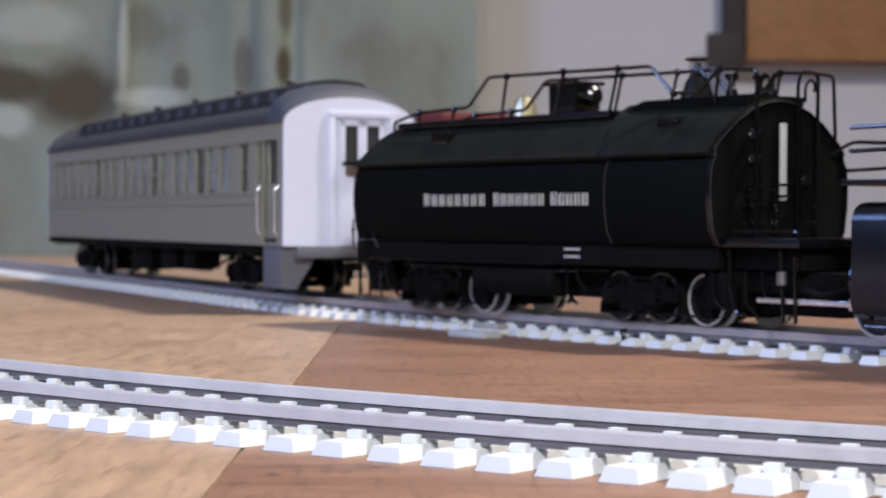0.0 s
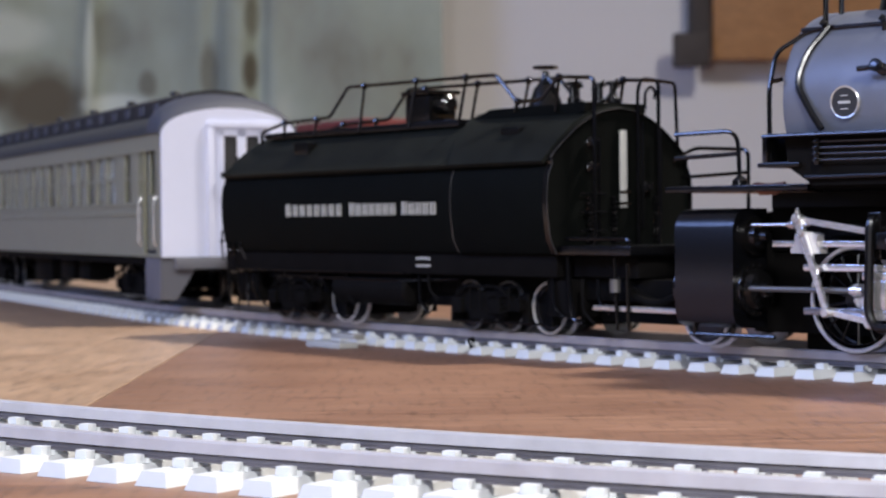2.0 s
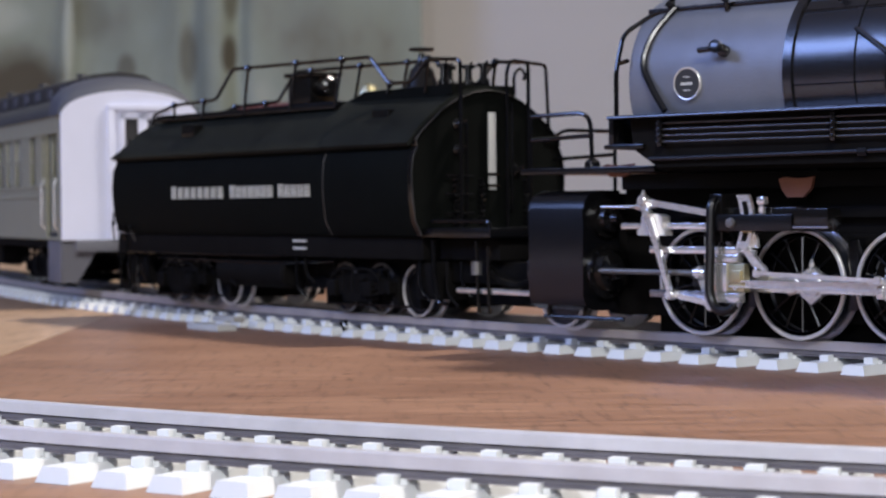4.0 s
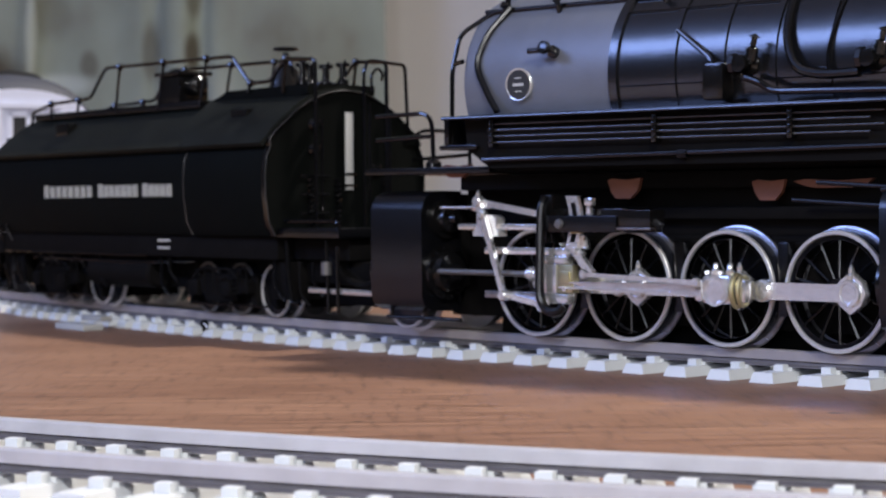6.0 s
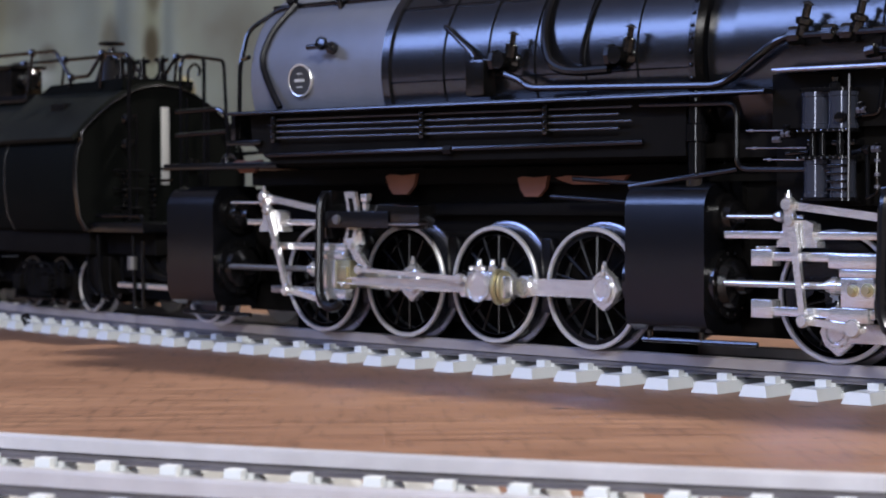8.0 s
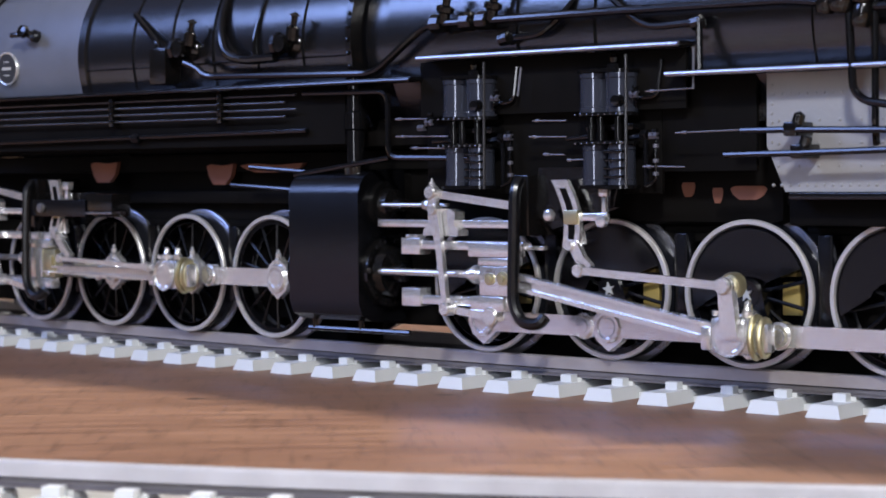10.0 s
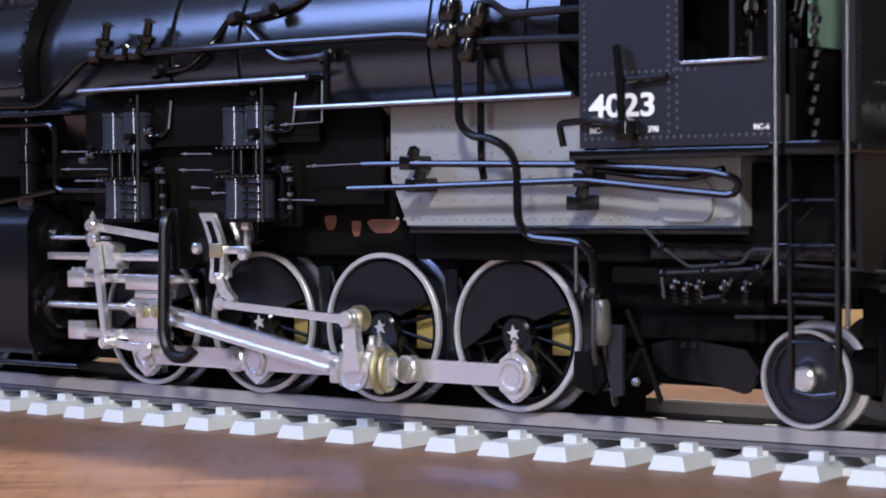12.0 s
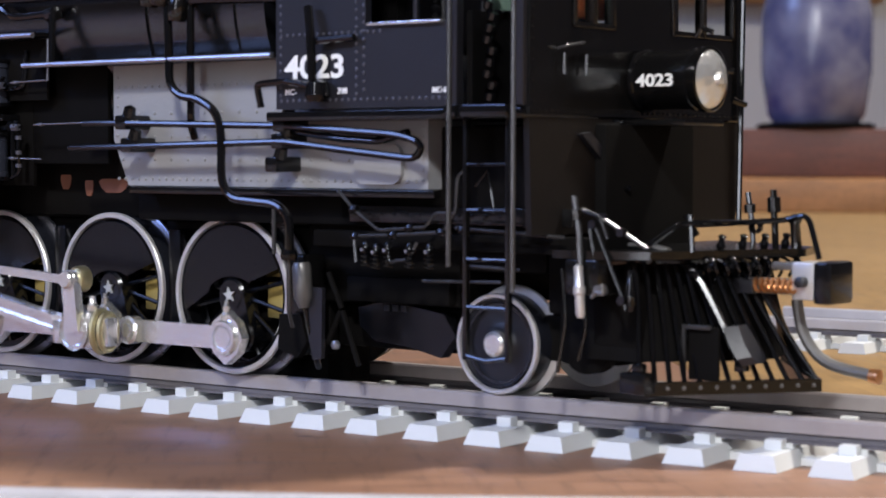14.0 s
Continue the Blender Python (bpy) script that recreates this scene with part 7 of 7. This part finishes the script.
lp("cross_stay", pipe([(16.8, -12.2, 12.4), (18.9, -12.2, 7.2)], [(16.6, -12.2, 12.4), (14.9, -12.2, 9.2)], [(15.0, -12.2, 16.0), (16.7, -12.2, 12.6)], r=0.34, seg=8), UNDER)
lp("stay_bolt", turned([(0, 0), (0, 0.45), (0.4, 0.4), (0.6, 0)], (16.2, -12.4, 9.1), (0, -1, 0), 8), EDGE)
for run in ([(19.2, -15.5, 24.0), (21.1, -15.5, 22.3), (24.1, -15.5, 20.4), (27.0, -15.5, 20.6), (27.9, -15.5, 20.7), (29.8, -15.5, 20.8), (30.8, -15.5, 22.1), (33.0, -15.5, 22.1)], [(21.4, -15.5, 17.4), (21.1, -15.5, 19.8), (25.9, -15.5, 20.0), (31.8, -15.5, 20.4), (33.2, -15.5, 22.4), (33.4, -15.5, 25.4), (34.6, -15.5, 26.2)], [(25.6, -15.8, 18.6), (25.7, -15.8, 17.4), (26.6, -15.8, 17.7), (28.0, -15.8, 17.8), (28.8, -15.6, 19.4)], [(33, -15.2, 20.8), (44.5, -14.6, 20.2)], [(28.2, -14.0, 15.8), (37.2, -14.0, 16.0)], [(33.4, -14.6, 17.4), (39.6, -14.4, 17.2)]):
    lp("control_pipe", pipe(run, r=0.2, bend=0.5, seg=6), PIPE, "thin paler control pipe")
for x, z in ((21.1, 22.3), (25.9, 20.0), (27.9, 20.7), (21.3, 19.8), (31.6, 20.4), (34.0, 20.7)):
    lp("pipe_union", turned([(-0.45, 0), (-0.45, 0.3), (-0.15, 0.42), (0.15, 0.42), (0.45, 0.3), (0.45, 0)], (x, -15.5, z), (1, 0, 0.1), 8), GLOSS)
for k, (x, z) in enumerate(((22.8, 19.4), (24.1, 19.2), (25.5, 19.4), (28.1, 19.4), (30.4, 19.4))):
    v = lp("control_valve", turned([(0, 0.2), (0.3, 0.38), (0.9, 0.38), (1.1, 0.2), (1.4, 0.32), (2.0, 0.3), (2.3, 0)], (x, -15.7, z), (0, 0, -1), 10), GLOSS)
    coil = [(x + 0.42 * math.cos(a), -15.8 + 0.42 * math.sin(a), z - 0.4 - 1.9 * a / (math.tau * 5)) for a in (math.tau * i / 8 for i in range(41))]
    part("valve_spring", pipe(coil, r=0.1, seg=5), GLOSS, v)
    part("valve_nut", turned([(0, 0), (0, 0.2), (0.3, 0.18), (0.3, 0)], (x, -16.1, z - 0.8), (0, -1, 0), 6), EDGE, v)
for x, z0, z1 in ((42.8, 8.2, 17.4), (45.0, 9.4, 15.4)):
    lp("brake_rigging", pipe([(x, -12.6, z1), (x + 0.6, -12.8, (z0 + z1) / 2), (x - 0.6, -12.4, z0)], r=0.22, seg=6, bend=1), BLACK)
lp("truck_spring_box", boxes((39.8, 43.8, -9.0, -6.6, 8.4, 15.2), bevel=0.9), UNDER)
lp("truck_axle_box", turned([(0, 0), (0, 2.2), (0.5, 2.6), (2.2, 2.6), (2.6, 1.8), (2.6, 0)], (43.2, -7.2, 10.4), (0, -1, 0), 20), UNDER)
lp("pilot_beam", boxes((44.4, 48.0, -14.6, 14.6, 15.2, 18.4), bevel=0.4), BLACK)
lp("beam_bolt", rivets([(44.9 + 0.9 * k, -14.6, z) for k in range(4) for z in (15.9, 17.7)], 0.2), GLOSS)
lp("pilot_deck", plate([(43.0, -14.4), (47.4, -14.4), (51.8, -12.4), (53.4, -8.0), (55.4, -2.5), (58.6, 2.5), (57.0, 7.0), (50.0, 10.5), (43.0, 14.0)], 18.4, 19.1, "xy"), BLACK)
for y in (-14.8, 14.8):
    lp("uncoupling_post", pipe([(46.3, y, 17.6), (46.1, y, 20.8), (45.6, y, 23.8)], r=0.34), PIPE)
    lp("post_collar", turned([(0, 0), (0, 0.55), (0.8, 0.6), (1.0, 0)], (45.9, y, 21.8), (-0.1, 0, 1), 8), BLACK)
lp("deck_arm", pipe([(46.4, -14.7, 22.6), (48.3, -14.6, 22.0), (52.1, -13.4, 19.4)], [(47.3, -14.2, 21.4), (50.2, -14.2, 15.2), (50.6, -14.2, 14.2)], [(46.8, -14.2, 21.2), (47.5, -14.2, 17.6)], [(48.2, -14.6, 22.0), (48.8, -14.4, 20.2)], r=0.25, bend=0.4), SATIN)
for x, z in ((48.3, 22.0), (50.2, 20.8), (47.3, 21.4), (50.3, 15.0)):
    lp("arm_joint", turned([(-0.3, 0), (-0.3, 0.4), (0.3, 0.4), (0.3, 0)], (x, -14.4, z), (0, 1, 0), 10), GLOSS)
lp("angle_cock", turned([(0, 0.3), (0.5, 0.42), (2.4, 0.42), (2.6, 0.3), (3.5, 0.25), (3.5, 0)], (50.9, -14.0, 14.1), (0, 0, 1), 10), GLOSS)
wing = lp("wing_cock", turned([(-0.5, 0), (-0.5, 0.45), (0.5, 0.45), (0.5, 0)], (48.2, -14.6, 15.8), (0, 1, 0), 10), TYRE_DIM)
part("wing_handle", pipe([(47.7, -15.2, 15.2), (48.2, -15.2, 15.7), (48.9, -15.2, 15.5), (48.8, -15.2, 16.4)], r=0.22, bend=0.2), TYRE_DIM, wing)
lp("deck_handrail", pipe([(51.8, -12.8, 19.6), (53.0, -10.0, 21.4), (53.5, -7.0, 21.5), (54.2, -1.0, 21.4), (56.7, 2.0, 21.6), (58.6, 2.0, 22.1), (59.2, 2.0, 21.6), (60.2, 2.0, 18.2)], [(53.4, -8.2, 19.0), (53.2, -8.2, 22.2)], [(52.6, -8.0, 22.2), (53.4, -7.4, 20.4)], r=0.3, bend=0.5), GLOSS)
lp("rail_eye", turned([(-0.3, 0.35), (-0.3, 0.6), (0.3, 0.6), (0.3, 0.35)], (54.8, 0.2, 21.0), (0, 1, 0), 14), BLACK)
lp("flag_holder", turned([(0, 0.32), (3.2, 0.32), (3.3, 0.6), (4.6, 0.6), (4.7, 0.3), (5.3, 0.3), (5.3, 0)], (55.6, 2.4, 19.0), (-0.05, 0, 1), 10), BLACK)
lp("flag_holder", turned([(0, 0.5), (2.2, 0.45), (2.6, 0.7), (3.0, 0.5), (3.2, 0)], (57.6, 2.6, 19.0), (-0.08, 0, 1), 10), BLACK)
lp("side_cylinder", turned([(0, 0), (0, 0.3), (0.3, 0.42), (1.9, 0.42), (2.1, 0.55), (2.6, 0.55), (2.8, 0.42), (4.4, 0.4), (4.6, 0.2), (4.6, 0)], (46.6, -15.2, 13.4), (-0.06, 0, 1), 16), TYRE, "small bright air cylinder")
# Dark blocks added to fill the pilot with shade behind its bars.
lp("pilot_shade_block", boxes((44.6, 49.5, -10.5, 10.5, 10.4, 19.0), bevel=0.6), UNDER)
lp("pilot_shade_hull", loft(bmesh.new(), [[(x, y, z) for x, y in ((44.0, -10.0 * k), (48.2 + d * 0.3, -10.0 * k), (52.4 + d, -3.4), (53.4 + d, 0), (52.4 + d, 3.4), (48.2 + d * 0.3, 10.0 * k), (44.0, 10.0 * k))] for z, d, k in ((9.4, 3.6, 1.05), (14.4, 1.4, 1.0), (18.3, 0.0, 0.95))]), UNDER)
# hoses and springs crowded along the deck edge
for k in range(9):
    y = -6.4 + 1.25 * k
    x = 54.0 + 0.36 * k
    lp("deck_fitting", turned([(0, 0.3), (0.5, 0.45), (0.9, 0.25), (1.3, 0.4), (1.5, 0)], (x, y, 19.1 if k % 2 else 17.2), (0.3, -0.2, 1), 8), GLOSS)
    lp("deck_hose", pipe([(x - 0.6, y, 18.4), (x + 0.9, y - 0.6, 18.0), (x + 1.1, y - 0.4, 17.2), (x + 0.3, y + 0.4, 16.6)], r=0.18, seg=6, bend=0.5), GLOSS)
# the pilot: bottom frame in a vee, bars sweeping down and forwards
nose, tail = (61.6, 0.0), (51.4, 12.8)
foot = [(tail[0], -tail[1]), (nose[0], nose[1]), (tail[0], tail[1]), (tail[0] - 1.0, tail[1]), (nose[0] - 1.2, nose[1]), (tail[0] - 1.0, -tail[1])]
pf = lp("pilot_foot", plate(foot, 6.8, 7.9, "xy"), BLACK)
part("foot_bolt", rivets([(tail[0] + (nose[0] - tail[0]) * (k + 0.5) / 11, -tail[1] * (1 - (k + 0.5) / 11), 7.4) for k in range(11)], 0.24, (0.75, -0.66, 0)), TYRE_DIM, pf)
lp("foot_corner", boxes((49.6, 52.2, -13.8, -12.0, 7.0, 8.8), (50.6, 51.6, -13.4, -12.4, 8.8, 9.6), bevel=0.2), BLACK)
lp("pilot_top_rail", pipe([(47.8, -12.8, 18.2), (53.0, -5.0, 18.2), (54.2, 0, 18.2), (53.0, 5.0, 18.2), (47.8, 12.8, 18.2)], r=0.45), BLACK)
for k in range(25):
    s = (k - 12) / 12
    yb, yt = s * 12.5, s * 11.6
    xb = nose[0] - 0.5 - (nose[0] - tail[0]) * abs(s)
    xt = 53.6 - 3.6 * abs(s) ** 1.4
    lp("pilot_bar", pipe([(xt - 3.0, yt * 0.92, 18.9), (xt - 0.4, yt * 0.98, 18.6), (xt + (xb - xt) * 0.34, yt + (yb - yt) * 0.3, 14.4), (xb, yb, 7.8)], r=0.27, seg=8, bend=2.2), GLOSS)
lp("pilot_step", boxes((52.8, 55.6, -8.9, -8.5, 12.4, 12.8), (52.8, 53.1, -8.9, -8.5, 8.0, 12.6), bevel=0.1), PIPE)
lp("pilot_plate", boxes((53.2, 56.2, -8.4, -8.1, 8.0, 12.6), bevel=0.1), UNDER)
lp("foot_board", loft(bmesh.new(), [[(56.2 + dx, -7.2 - w, z), (57.2 + dx, -6.4 - w, z + 0.2), (57.2 + dx, -6.0 + w, z + 0.2), (56.2 + dx, -6.8 + w, z)] for dx, z, w in ((0.0, 12.6, 0.5), (0.8, 11.2, 0.9), (1.6, 10.0, 0.9), (1.9, 9.4, 0.4))]), CABP, "grey worn foot board")
lp("pilot_strap", pipe([(47.0, -8.4, 19.4), (49.8, -7.2, 19.2), (52.8, -6.6, 17.2), (55.2, -6.6, 13.2), (57.6, -6.6, 9.0)], r=0.5, bend=2.0, seg=8), SATIN)
lp("strap_clip", boxes((52.5, 53.3, -7.2, -6.0, 16.7, 17.4), (57.0, 57.9, -7.2, -6.0, 8.8, 9.6), bevel=0.15), GLOSS)
cp = lp("coupler", boxes((53.2, 59.6, -1.2, 1.2, 15.2, 16.5), (59.4, 61.6, -1.7, 1.7, 14.8, 18.1), bevel=0.3), TYRE, "bright metal knuckle coupler")
part("coupler_face", boxes((61.7, 63.5, -2.1, 2.1, 14.5, 18.2), bevel=0.4), BLACK, cp)
bm = bmesh.new()
tube(bm, [(56.0 + 3.9 * a / (math.tau * 7), -2.0 + 0.55 * math.cos(a), 16.0 + 0.55 * math.sin(a)) for a in (math.tau * i / 8 for i in range(57))], 0.17, 5)
part("coupler_spring", bm, COPPER, cp, "copper coupler spring")
part("lift_bar", boxes((57.0, 60.2, -0.9, 0.9, 17.3, 18.0), bevel=0.2), TYRE_DIM, cp)
part("shank_plate", boxes((53.0, 55.9, -2.2, -1.3, 15.2, 16.5), bevel=0.12), CABP, cp)
part("knuckle_pin", turned([(0, 0), (0, 0.5), (0.9, 0.5), (1.0, 0.3), (1.0, 0)], (60.6, -1.6, 16.4), (0, -1, 0), 10), CABP, cp)
lp("air_hose", pipe([(58.2, 1.6, 14.6), (58.6, 1.8, 11.6), (60.6, 2.0, 9.0), (65.4, 2.4, 8.2)], r=0.60, bend=3.0, seg=10), TYRE_DIM, "grey metal air hose")
lp("hose_gladhand", turned([(0, 0), (0, 0.62), (0.9, 0.68), (1.1, 0)], (65.0, 2.4, 8.25), (1, 0, -0.1), 12), COPPER)

# ---- rear engine deck and small wheel under the smokebox ----
def rp(name, bm, mat, label=""):
    return part(name, bm, mat, LOCO, label, REAR)


rp("rear_deck", boxes((-88, -60, -15.5, 15.5, 29.6, 30.6), bevel=0.25), SATIN)
rp("deck_handrail", pipe([(-75.2, -12.4, 30.6), (-75.6, -12.4, 38.0), (-77, -12.6, 39.2), (-88, -12.8, 39.0)], [(-75.2, -12.4, 35.6), (-88, -12.8, 35.2)], r=0.42, bend=1.4), GLOSS)
rp("rail_base", turned([(0, 1.3), (0.8, 1.2), (1.4, 0.6), (1.6, 0)], (-75.2, -12.4, 30.6), (0, 0, 1), 14), GLOSS)
small_wheel(LOCO, REAR @ at(-84.6, 0, 9.75), BRIGHT_DISC, "trailing_wheel")
rp("trailing_frame", boxes((-94, -74, -6, 6, 8.4, 13), bevel=0.5), UNDER)
rp("crossbar", boxes((-36, -28, -14.4, -13.4, 20.8, 23.2), (-50, -34, -15.2, -14.2, 21.2, 24.2), bevel=0.25), BLACK)
rp("spring_hanger", pipe([(-33.6, -15, 24.2), (-33.6, -15, 20.9), (-28.0, -15, 20.9), (-28.0, -15, 24)], r=0.24), PIPE)
